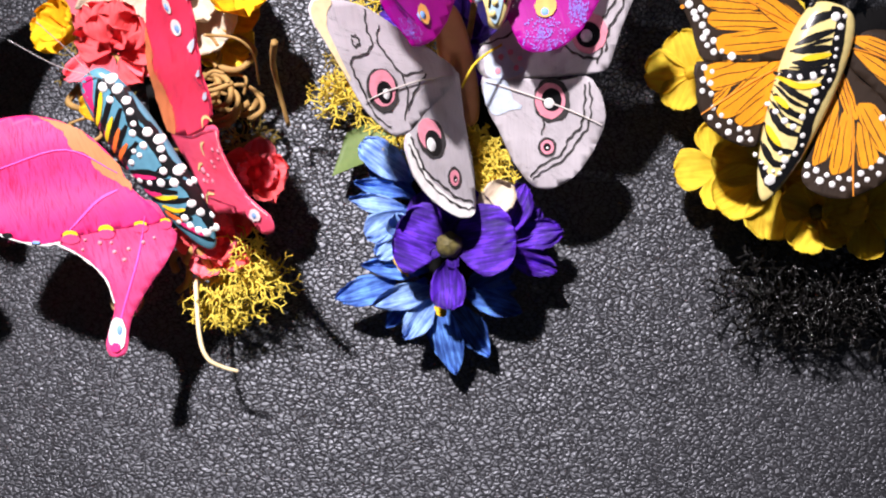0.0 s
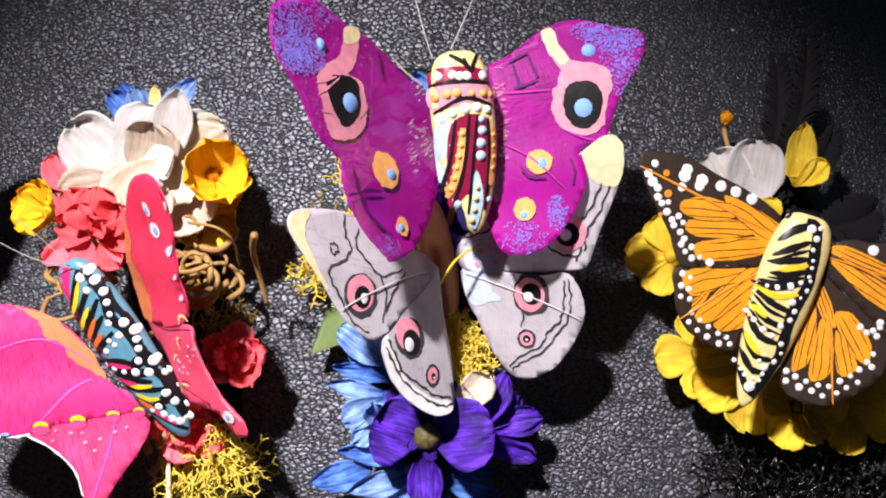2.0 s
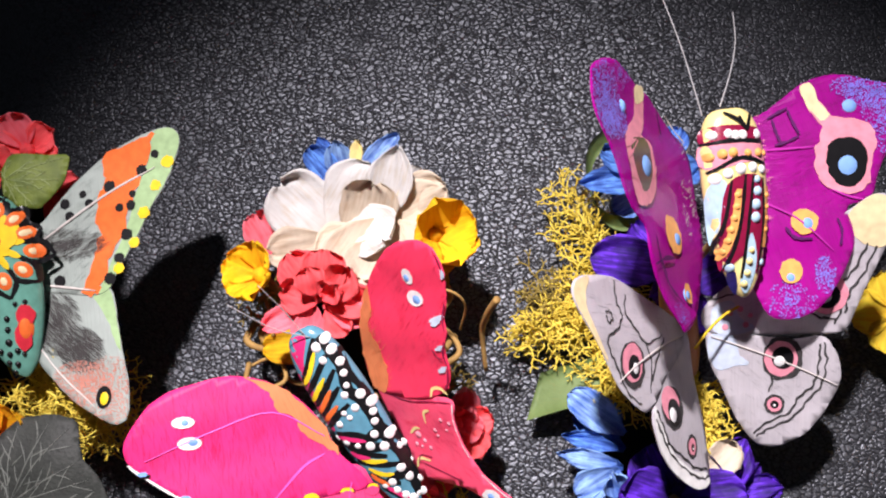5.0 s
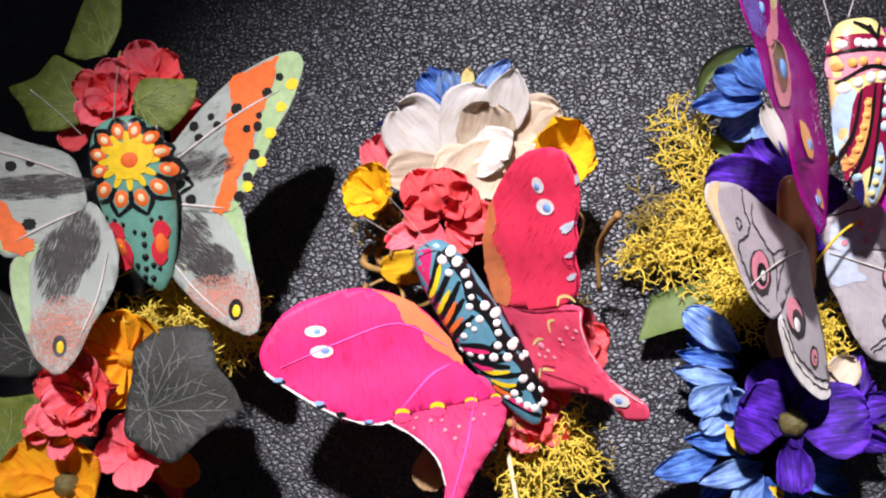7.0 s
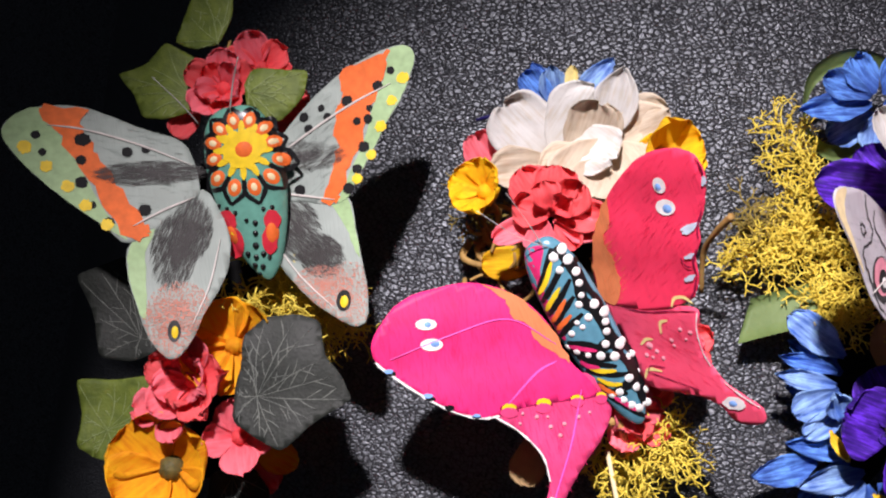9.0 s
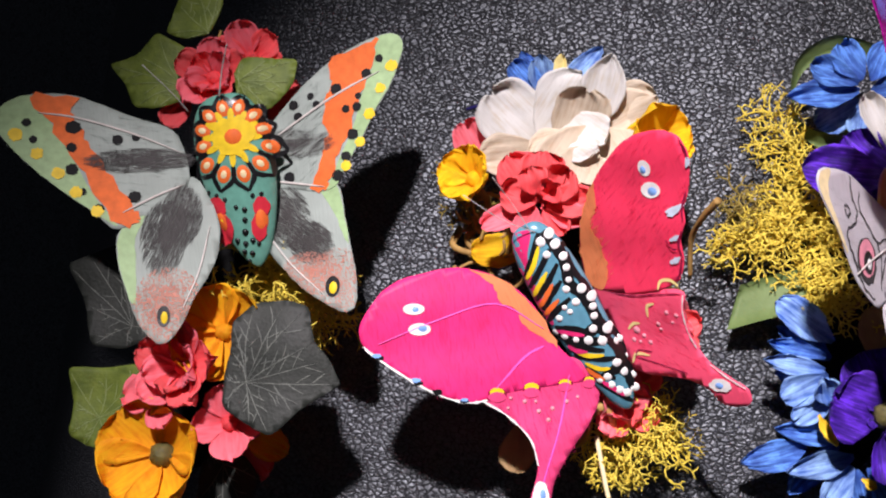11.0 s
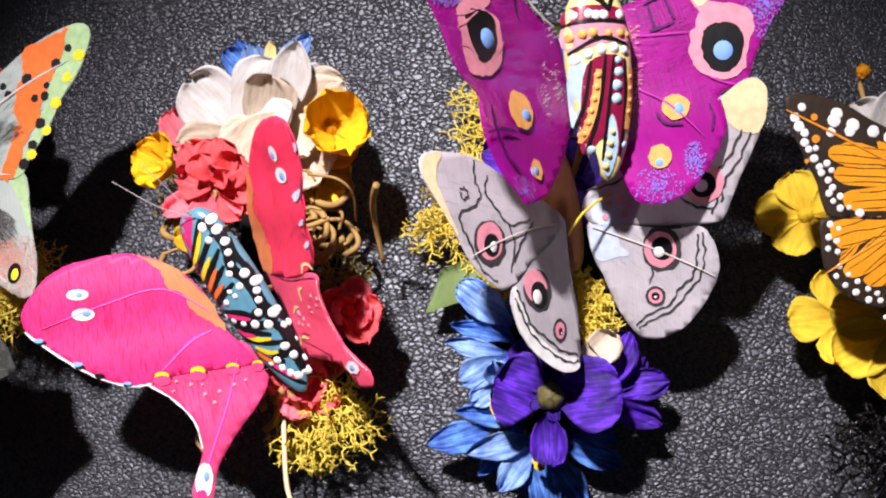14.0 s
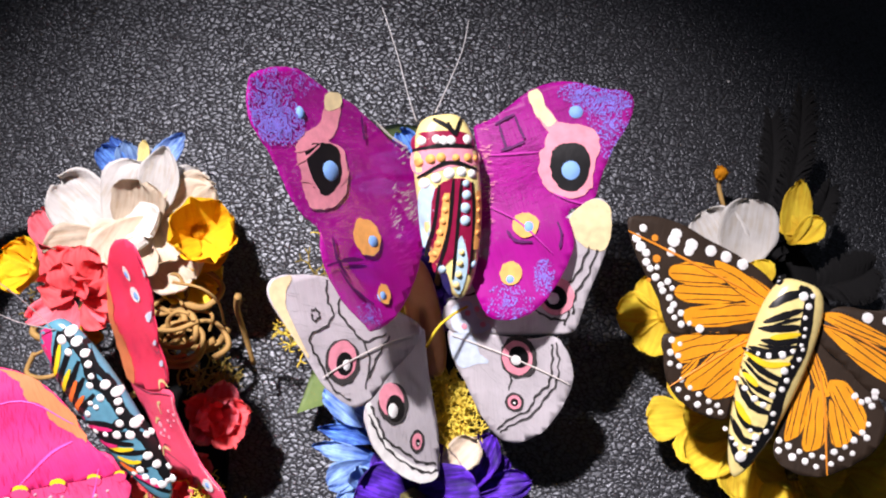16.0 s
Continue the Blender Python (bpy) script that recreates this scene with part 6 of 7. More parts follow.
def plume(owner, a, b, width, seed, label=""):
    """A soft black feather: a shaft with separate barbs."""
    rng = random.Random(seed)
    a, b = np.array(a), np.array(b)
    o = np.array(owner.location)
    d = b - a
    side = np.cross(d, (0, 0, 1))
    side /= np.linalg.norm(side)
    verts, faces = [], []
    shaft = [a + d * t + np.array((0, 0, 0.004)) * math.sin(math.pi * t) + side * 0.0015 * math.sin(3 * t) for t in np.linspace(0, 1, 10)]
    tube(verts, faces, [p - o for p in shaft], 0.35 * MM, 0.12 * MM, 5)
    for i in range(130):
        t = 0.08 + 0.9 * i / 130
        p = a + d * t + np.array((0, 0, 0.004)) * math.sin(math.pi * t) + side * 0.0015 * math.sin(3 * t)
        w = width * MM / 2 * (math.sin(math.pi * min(1, t * 0.85 + 0.08)) ** 0.6) * rng.uniform(0.8, 1.05)
        for s in (-1, 1):
            e = p + side * w * s + d * 0.11 * rng.uniform(0.7, 1.1) + np.array((0, 0, rng.uniform(-0.5, 1.2) * MM))
            base = len(verts)
            f = d / np.linalg.norm(d) * 0.5 * MM
            mid = (p + e) / 2 + d * 0.02 + np.array((0, 0, 0.0006))
            for q, k in ((p, 1.0), (mid, 0.9), (e, 0.3)):
                q = q.copy()
                q[2] = max(q[2], 0.0012)
                verts.extend([tuple(q - f * k - o), tuple(q + f * k - o)])
            faces += [(base, base + 1, base + 3, base + 2), (base + 2, base + 3, base + 5, base + 4)]
    return raw("black_plume", verts, faces, "black_feather", owner, label)


def stem(owner, top, foot):
    """The wire that holds an ornament above its pad."""
    strand("wire_stem", owner, [foot, tuple((np.array(top) + np.array(foot)) / 2 + 0.001), top], 0.9, 0.9, "vine")


UPW = (0.0, -0.12, 1.0)


def petal_to(owner, a, b, width, material, seed, cup=0.3, curl=0.05, shape=0.55, ruffle=0.5, notch=0.0, label="", normal=UPW):
    """A petal from its base a to its tip b (world points)."""
    a, b = Vector(a), Vector(b)
    return petal(owner, a, b - a, normal, (b - a).length / MM, width, material, cup, curl, notch, seed, "petal", label, shape, ruffle)

# ---------------------------------------------------------------- trimmings of the pink clip
clip_base(pink_clip, (0.004, 0.055, 0.0), (0.034, -0.034, 0.0), 13)
stem(pink_clip, (0.020, 0.000, 0.033), (0.018, 0.004, 0.001))
strand("bud", pink_clip, [(-0.0143, 0.0554, 0.0060), (-0.0109, 0.0562, 0.0070), (-0.0070, 0.0565, 0.0080)], 0.4, 0.9, "navy_p", "dark blue bud")

# white and cream blossom, blue cornflower behind it, frilly red bloom
petal_to(pink_clip, (0.0065, 0.0425, 0.0200), (-0.0076, 0.0546, 0.0240), 18.2, "white", 300, cup=0.12, label="white rounded fabric petal", ruffle=0.9, notch=0.08)
petal_to(pink_clip, (0.0072, 0.0422, 0.0210), (0.0172, 0.0597, 0.0260), 18.2, "white", 301, cup=0.15, ruffle=0.9, notch=0.08)
petal_to(pink_clip, (0.0074, 0.0408, 0.0220), (-0.0086, 0.0371, 0.0220), 10.8, "cream", 302, ruffle=0.9, notch=0.08)
petal_to(pink_clip, (0.0139, 0.0399, 0.0220), (0.0181, 0.0552, 0.0300), 14.7, "cream", 303, cup=0.24, ruffle=0.9, notch=0.08)
petal_to(pink_clip, (0.0193, 0.0462, 0.0240), (0.0229, 0.0640, 0.0300), 11.4, "white", 304, cup=0.36, shape=0.8, ruffle=0.9, notch=0.08)
petal_to(pink_clip, (0.0206, 0.0492, 0.0220), (0.0349, 0.0550, 0.0260), 12.2, "cream", 305, cup=0.21, ruffle=1.0)
petal_to(pink_clip, (0.0186, 0.0455, 0.0260), (0.0102, 0.0304, 0.0280), 16.4, "cream", 306, cup=0.21, ruffle=0.9)
petal_to(pink_clip, (0.0200, 0.0459, 0.0250), (0.0274, 0.0357, 0.0260), 14.7, "cream", 307, cup=0.18, ruffle=0.9)
petal_to(pink_clip, (0.0161, 0.0385, 0.0270), (0.0200, 0.0296, 0.0240), 7.3, "cream", 308, cup=0.36, ruffle=0.9, notch=0.08)
petal_to(pink_clip, (0.0113, 0.0481, 0.0240), (0.0222, 0.0393, 0.0300), 13.8, "white", 309, cup=0.18, ruffle=0.9, notch=0.08)
petal_to(pink_clip, (0.0252, 0.0452, 0.0200), (0.0367, 0.0497, 0.0200), 7.0, "yellow", 310, cup=0.5)
petal_to(pink_clip, (0.0245, 0.0443, 0.0190), (0.0347, 0.0443, 0.0180), 6.8, "yellow", 311, cup=0.4)
petal_to(pink_clip, (0.0067, 0.0580, 0.0110), (-0.0024, 0.0671, 0.0130), 8.1, "blue", 312, cup=0.3)
petal_to(pink_clip, (0.0071, 0.0589, 0.0110), (0.0047, 0.0692, 0.0140), 7.8, "blue_l", 313, cup=0.3, shape=0.8)
petal_to(pink_clip, (0.0067, 0.0584, 0.0100), (-0.0001, 0.0704, 0.0120), 6.8, "blue", 314, cup=0.3, shape=0.8)
petal_to(pink_clip, (0.0102, 0.0590, 0.0130), (0.0107, 0.0689, 0.0160), 3.5, "lemon_p", 315, cup=0.3)
petal_to(pink_clip, (0.0118, 0.0591, 0.0130), (0.0213, 0.0715, 0.0150), 7.0, "blue_l", 316, cup=0.4, shape=0.8)
petal_to(pink_clip, (-0.0039, 0.0486, 0.0140), (-0.0097, 0.0435, 0.0130), 5.4, "blue_l", 317, cup=0.2)
petal_to(pink_clip, (-0.0068, 0.0377, 0.0160), (-0.0138, 0.0479, 0.0170), 10.5, "rosy", 318, cup=0.5)
petal_to(pink_clip, (-0.0079, 0.0414, 0.0140), (-0.0166, 0.0363, 0.0140), 8.1, "rosy", 319)
petal_to(pink_clip, (0.0073, 0.0244, 0.0330), (-0.0008, 0.0352, 0.0330), 10.8, "red", 320, cup=0.4, ruffle=1.2)
petal_to(pink_clip, (0.0073, 0.0244, 0.0330), (0.0081, 0.0364, 0.0350), 11.5, "red", 321, cup=0.5, ruffle=1.2)
petal_to(pink_clip, (0.0081, 0.0242, 0.0340), (0.0144, 0.0322, 0.0360), 9.5, "red", 322, cup=0.4, ruffle=1.2)
petal_to(pink_clip, (0.0081, 0.0242, 0.0340), (0.0202, 0.0255, 0.0350), 8.4, "red", 323, cup=0.4, ruffle=1.3)
petal_to(pink_clip, (0.0081, 0.0237, 0.0330), (0.0189, 0.0210, 0.0320), 7.0, "rosy", 324, cup=0.4, ruffle=1.2)
petal_to(pink_clip, (0.0068, 0.0239, 0.0350), (-0.0015, 0.0265, 0.0340), 8.9, "red", 325, cup=0.4, ruffle=1.2)
petal_to(pink_clip, (0.0068, 0.0254, 0.0370), (0.0046, 0.0316, 0.0390), 7.4, "red", 326, cup=0.7, ruffle=1.0)
petal_to(pink_clip, (0.0082, 0.0248, 0.0370), (0.0120, 0.0279, 0.0390), 6.8, "red", 327, cup=0.7, ruffle=1.0)
petal_to(pink_clip, (0.0054, 0.0236, 0.0330), (-0.0058, 0.0185, 0.0300), 6.2, "rosy", 328, cup=0.5)
petal_to(pink_clip, (0.0061, 0.0234, 0.0340), (0.0046, 0.0145, 0.0340), 7.8, "rosy", 329, cup=0.3)
petal_to(pink_clip, (0.0088, 0.0228, 0.0340), (0.0138, 0.0171, 0.0330), 6.8, "red", 330, cup=0.4, ruffle=1.0)
flower(pink_clip, (-0.0091, 0.0312, 0.0240), (-0.5, 0.1, 1), 5, 9, 10, "yellow", 0.75, 0.4, 0.05, 0.05, "yellow", 2.2, 0, 9, "golden yellow fabric flower")
petal_to(pink_clip, (0.0193, 0.0421, 0.0240), (0.0352, 0.0532, 0.0240), 15.4, "cream", 360, cup=0.30, ruffle=1.0)
petal_to(pink_clip, (0.0193, 0.0421, 0.0240), (0.0290, 0.0597, 0.0200), 13.4, "white", 361, cup=0.30, ruffle=0.9)
petal_to(pink_clip, (0.0198, 0.0403, 0.0250), (0.0312, 0.0308, 0.0220), 16.0, "cream", 362, cup=0.18, ruffle=0.9, notch=0.08)
petal_to(pink_clip, (0.0191, 0.0405, 0.0270), (0.0158, 0.0306, 0.0280), 14.1, "cream", 363, cup=0.24, ruffle=0.8)
petal_to(pink_clip, (0.0187, 0.0407, 0.0260), (0.0043, 0.0365, 0.0240), 14.1, "cream", 364, cup=0.18, ruffle=0.9, notch=0.08)
petal_to(pink_clip, (0.0247, 0.0406, 0.0220), (0.0376, 0.0449, 0.0220), 12.0, "yellow", 365, cup=0.6)
petal_to(pink_clip, (0.0247, 0.0406, 0.0220), (0.0384, 0.0387, 0.0200), 12.0, "yellow", 366, cup=0.5)
flower(pink_clip, (0.0322, 0.0425, 0.0275), (0.5, 0.15, 1), 4, 11, 13, "yellow", 0.85, 0.4, 0.0, 0.05, "yellow", 2.0, 30, 10, "golden yellow fabric flower")
flower(pink_clip, (0.0267, 0.0320, 0.0140), (0.4, -0.2, 1), 4, 9, 10, "yellow_g", 0.6, 0.4, 0.0, 0.05, "yellow", 2.0, 30, 11, "golden yellow fabric flower")
petal(pink_clip, (0.0057, 0.0157, 0.0140), (-1, -0.1, 0.1), UPW, 15, 9, "yellow", seed=17)
flower(pink_clip, (0.0395, -0.0020, 0.0200), (0.4, -0.2, 1), 5, 9, 8, ["red", "rosy"], 0.45, 0.4, 0.15, 0.0, "red", 2.0, 15, 18, "coral red fabric flower", layers=2, ruffle=0.9)
flower(pink_clip, (0.0303, -0.0193, 0.0170), (0.2, -0.4, 1), 5, 11, 9, ["red", "rosy"], 0.35, 0.4, 0.1, 0.0, "red", 2.0, 40, 19, "coral red fabric flower", layers=2, ruffle=0.9)
petal(pink_clip, (0.0068, -0.0286, 0.0120), (-0.05, -1, 0.0), UPW, 12, 9, "tan", seed=20, name="dry_leaf", label="dry tan leaf")
curls(pink_clip, (-0.0080, 0.0191, 0.0140), 9, 8, "vine", 21, 1.0, "dry tan curled tendril")
curls(pink_clip, (0.0290, 0.0208, 0.0180), 12, 9, "vine", 22, 1.0, "dry tan curled tendril")
strand("tendril", pink_clip, [(0.0466, 0.0114, 0.0160), (0.0451, 0.0199, 0.0240), (0.0459, 0.0235, 0.0330), (0.0478, 0.0262, 0.0400)], 0.6, 0.9, "vine")
strand("tendril", pink_clip, [(0.0298, 0.0291, 0.0340), (0.0375, 0.0279, 0.0360), (0.0407, 0.0252, 0.0320), (0.0398, 0.0206, 0.0220)], 0.4, 0.3, "vine")
strand("tendril", pink_clip, [(0.0233, -0.0255, 0.0200), (0.0263, -0.0222, 0.0220), (0.0290, -0.0256, 0.0200), (0.0294, -0.0312, 0.0120), (0.0257, -0.0345, 0.0090)], 1.1, 0.9, "vine")
strand("tendril", pink_clip, [(0.0255, -0.0296, 0.0180), (0.0289, -0.0436, 0.0220), (0.0317, -0.0493, 0.0230), (0.0355, -0.0514, 0.0220), (0.0391, -0.0523, 0.0210)], 0.65, 0.45, "pale_p", "pale yellow curled stem")
strand("tendril", pink_clip, [(0.0190, -0.0280, 0.0140), (0.0185, -0.0249, 0.0160), (0.0211, -0.0232, 0.0180), (0.0236, -0.0258, 0.0180), (0.0229, -0.0304, 0.0160), (0.0199, -0.0330, 0.0140)], 1.0, 0.9, "vine", "dry tan looped tendril")
moss(pink_clip, [((0.0258, -0.0295, 0.0120), (0.0317, -0.0358, 0.0120), 2.2), ((0.0337, -0.0273, 0.0140), (0.0405, -0.0279, 0.0180), 1.8)], "moss", 100, 5.0, 23, "yellow reindeer moss")
moss(pink_clip, [((0.0302, 0.0054, 0.0100), (0.0364, 0.0083, 0.0140), 2.5), ((-0.0082, 0.0237, 0.0060), (-0.0117, 0.0293, 0.0080), 3.0)], "moss_d", 30, 5.0, 24, "olive moss")
strand("antenna", pink_clip, [(0.0070, 0.0155, 0.0420), (-0.0005, 0.0168, 0.0470), (-0.0093, 0.0208, 0.0520)], 0.15, 0.1, "clear", "clear nylon antenna")
strand("antenna", pink_clip, [(0.0057, 0.0159, 0.0420), (0.0016, 0.0206, 0.0460), (-0.0032, 0.0252, 0.0520)], 0.15, 0.1, "clear")

# ---------------------------------------------------------------- trimmings of the blue clip
clip_base(blue_clip, (0.086, 0.055, 0.0), (0.090, -0.034, 0.0), 14)
stem(blue_clip, (0.095, 0.043, 0.056), (0.090, 0.030, 0.001))
stem(blue_clip, (0.093, 0.012, 0.026), (0.090, 0.008, 0.001))
moss(blue_clip, [((0.0950, 0.0135, 0.0160), (0.0979, -0.0058, 0.0190), 1.3), ((0.0987, 0.0085, 0.0160), (0.1003, -0.0035, 0.0190), 1.3)], "moss", 150, 4.0, 39, "yellow reindeer moss")
ribbon_leaf(blue_clip, [(0.0755, 0.0108, 0.0150), (0.0682, 0.0089, 0.0130), (0.0591, 0.0056, 0.0090)], 12.5, (-0.25, -0.97, 0.05), "green ribbon strap leaf")
flower(blue_clip, (0.0947, 0.0341, 0.0180), (0.1, 0.0, 1), 4, 11, 11, "violet", 0.3, 0.3, 0.0, 0.0, "violet", 1.8, 20, 46, "violet fabric flower")
strand("wire", blue_clip, [(0.0921, 0.0175, 0.0380), (0.0946, 0.0218, 0.0410), (0.0978, 0.0250, 0.0410), (0.1010, 0.0271, 0.0410)], 0.35, 0.3, "yellow_g", "thin gold wire")
strand("antenna", blue_clip, [(0.0881, 0.0641, 0.0590), (0.0862, 0.0690, 0.0605), (0.0830, 0.0785, 0.0615), (0.0791, 0.0885, 0.0620)], 0.16, 0.11, "clear", "clear nylon antenna")
strand("antenna", blue_clip, [(0.0919, 0.0665, 0.0585), (0.0945, 0.0745, 0.0570), (0.0966, 0.0830, 0.0540), (0.0974, 0.0920, 0.0500)], 0.16, 0.11, "clear")

petal_to(blue_clip, (0.0766, -0.0279, 0.0140), (0.0611, -0.0329, 0.0130), 7.8, "blue", 400, shape=0.8, cup=0.35, label="cornflower blue fabric petal", ruffle=0.9)
petal_to(blue_clip, (0.0869, -0.0289, 0.0160), (0.0713, -0.0339, 0.0150), 7.0, "blue_l", 401, shape=0.8, cup=0.4, ruffle=0.9)
petal_to(blue_clip, (0.0870, -0.0312, 0.0150), (0.0797, -0.0421, 0.0130), 7.0, "blue_l", 402, shape=0.8, cup=0.4, ruffle=0.9)
petal_to(blue_clip, (0.0884, -0.0321, 0.0140), (0.0933, -0.0506, 0.0080), 7.8, "blue", 403, shape=0.8, cup=0.4, ruffle=0.9)
petal_to(blue_clip, (0.0912, -0.0315, 0.0130), (0.1014, -0.0456, 0.0070), 7.8, "blue", 404, shape=0.8, cup=0.4, ruffle=0.9)
petal_to(blue_clip, (0.0867, -0.0307, 0.0110), (0.0894, -0.0474, 0.0070), 6.8, "blue", 405, shape=0.8, ruffle=0.9)
petal_to(blue_clip, (0.0947, -0.0296, 0.0120), (0.1094, -0.0335, 0.0090), 7.3, "blue", 406, shape=0.8, cup=0.3, ruffle=0.9)
petal_to(blue_clip, (0.0953, -0.0275, 0.0130), (0.1066, -0.0216, 0.0120), 7.8, "blue", 407, shape=0.8, cup=0.4, ruffle=0.9)
petal_to(blue_clip, (0.0959, -0.0266, 0.0100), (0.1077, -0.0275, 0.0090), 6.8, "blue", 408, shape=0.8, ruffle=0.9)
petal_to(blue_clip, (0.0853, -0.0245, 0.0170), (0.0682, -0.0237, 0.0150), 6.2, "blue", 409, shape=0.8, ruffle=0.9)
petal_to(blue_clip, (0.0844, -0.0265, 0.0120), (0.0742, -0.0394, 0.0070), 6.8, "blue", 410, shape=0.8, ruffle=0.9)
petal_to(blue_clip, (0.0807, -0.0149, 0.0190), (0.0719, -0.0215, 0.0170), 6.5, "blue_l", 411, cup=0.5, ruffle=0.9)
petal_to(blue_clip, (0.0792, -0.0105, 0.0200), (0.0689, -0.0164, 0.0180), 7.8, "blue_l", 412, cup=0.5, ruffle=0.9)
petal_to(blue_clip, (0.0792, -0.0172, 0.0210), (0.0767, -0.0109, 0.0230), 7.0, "blue_l", 413, cup=0.6, ruffle=0.9)
petal_to(blue_clip, (0.0784, -0.0091, 0.0200), (0.0642, -0.0075, 0.0190), 4.9, "blue_l", 414, shape=0.8, cup=0.5, ruffle=0.9)
petal_to(blue_clip, (0.0789, -0.0057, 0.0190), (0.0655, -0.0030, 0.0170), 4.9, "blue", 415, shape=0.8, cup=0.5, ruffle=0.9)
petal_to(blue_clip, (0.0802, -0.0022, 0.0200), (0.0668, 0.0071, 0.0200), 8.6, "blue_l", 416, cup=0.4, ruffle=0.9)
petal_to(blue_clip, (0.0808, -0.0060, 0.0170), (0.0685, 0.0012, 0.0140), 6.8, "blue", 417, shape=0.8, ruffle=0.9)
petal_to(blue_clip, (0.0809, -0.0101, 0.0150), (0.0688, -0.0103, 0.0120), 6.8, "blue", 418, shape=0.8, ruffle=0.9)
petal_to(blue_clip, (0.0792, -0.0031, 0.0160), (0.0741, 0.0073, 0.0140), 6.8, "blue", 419, shape=0.8, ruffle=0.9)
petal_to(blue_clip, (0.0764, -0.0198, 0.0220), (0.0806, -0.0266, 0.0220), 2.7, "yellow_g", 420, shape=0.8)
petal_to(blue_clip, (0.0874, -0.0336, 0.0200), (0.0903, -0.0356, 0.0200), 2.4, "yellow_g", 421)
petal_to(blue_clip, (0.0890, -0.0189, 0.0250), (0.0773, -0.0154, 0.0277), 17.5, "violet", 422, cup=0.3, ruffle=0.8)
petal_to(blue_clip, (0.0911, -0.0184, 0.0250), (0.1067, -0.0152, 0.0288), 17.7, "violet", 423, cup=0.3, ruffle=0.8)
petal_to(blue_clip, (0.0902, -0.0149, 0.0240), (0.0855, -0.0042, 0.0240), 16.2, "violet", 424, cup=0.3, ruffle=0.8)
petal_to(blue_clip, (0.0923, -0.0148, 0.0240), (0.0976, -0.0054, 0.0240), 14.6, "violet", 425, cup=0.3, ruffle=0.8)
petal_to(blue_clip, (0.0903, -0.0221, 0.0250), (0.0911, -0.0341, 0.0240), 8.9, "violet", 426, cup=0.7)
petal_to(blue_clip, (0.1020, -0.0170, 0.0180), (0.1084, -0.0018, 0.0200), 8.9, "violet", 427, cup=0.3, ruffle=1.5)
petal_to(blue_clip, (0.1034, -0.0159, 0.0170), (0.1183, -0.0125, 0.0140), 7.6, "violet", 428, cup=0.4, ruffle=1.5)
petal_to(blue_clip, (0.1035, -0.0186, 0.0160), (0.1168, -0.0216, 0.0110), 7.6, "violet", 429, cup=0.4, ruffle=1.5)
petal_to(blue_clip, (0.1027, -0.0165, 0.0160), (0.1124, -0.0074, 0.0150), 8.1, "violet", 430, cup=0.4, ruffle=1.5)
petal_to(blue_clip, (0.0969, -0.0112, 0.0240), (0.1051, -0.0029, 0.0260), 8.4, "cream", 431, cup=0.3, label="cream petal")
flower(blue_clip, (0.0905, -0.0185, 0.0255), (0.05, -0.2, 1), 5, 4, 3, "violet", 0.1, 0.3, 0.0, 0.0, "stamen", 3.4, 0, 34, "dark olive flower heart", name="flower_heart")
petal_to(blue_clip, (0.0855, 0.0614, 0.0200), (0.0680, 0.0593, 0.0180), 7.8, "blue", 500, cup=0.4, shape=0.8, ruffle=0.9)
petal_to(blue_clip, (0.0848, 0.0628, 0.0210), (0.0733, 0.0677, 0.0200), 7.6, "blue", 501, cup=0.4, ruffle=0.9)
petal_to(blue_clip, (0.0855, 0.0636, 0.0210), (0.0799, 0.0729, 0.0200), 8.1, "blue", 502, cup=0.4, ruffle=0.9)
petal_to(blue_clip, (0.0880, 0.0641, 0.0200), (0.0931, 0.0745, 0.0180), 8.1, "blue", 503, cup=0.4, ruffle=0.9)
petal_to(blue_clip, (0.0890, 0.0622, 0.0190), (0.0986, 0.0653, 0.0160), 8.1, "blue", 504, cup=0.4, ruffle=0.9)
petal_to(blue_clip, (0.0887, 0.0614, 0.0130), (0.0781, 0.0548, 0.0100), 8.9, "blue_l", 505, cup=0.2, ruffle=0.9)
petal_to(blue_clip, (0.0898, 0.0611, 0.0140), (0.0887, 0.0523, 0.0100), 8.1, "blue_l", 506, cup=0.2, ruffle=0.9)
petal_to(blue_clip, (0.0905, 0.0448, 0.0240), (0.0842, 0.0584, 0.0260), 7.0, "white", 507, cup=0.9, label="white petal")
petal_to(blue_clip, (0.0910, 0.0371, 0.0260), (0.0705, 0.0396, 0.0240), 12.4, "violet", 508, cup=0.35)
petal_to(blue_clip, (0.0900, 0.0380, 0.0250), (0.0815, 0.0485, 0.0220), 11.3, "violet", 509, cup=0.3)
petal_to(blue_clip, (0.0924, 0.0384, 0.0240), (0.0926, 0.0499, 0.0200), 9.5, "violet", 510, cup=0.3)
petal_to(blue_clip, (0.0961, -0.0106, 0.0180), (0.0886, 0.0068, 0.0180), 9.5, "tan", 511, cup=0.3, label="dry tan leaf")
petal_to(blue_clip, (0.1046, 0.0390, 0.0240), (0.1129, 0.0436, 0.0240), 8.1, "violet", 512, cup=0.3)
ribbon_leaf(blue_clip, [(0.0955, 0.0728, 0.0130), (0.0859, 0.0737, 0.0180), (0.0781, 0.0729, 0.0200), (0.0718, 0.0685, 0.0180), (0.0712, 0.0623, 0.0130), (0.0740, 0.0548, 0.0100), (0.0802, 0.0514, 0.0090), (0.0894, 0.0545, 0.0080)], 5.5, (-0.35, 0.55, 0.75), "green ribbon strap leaf curled into a loop")
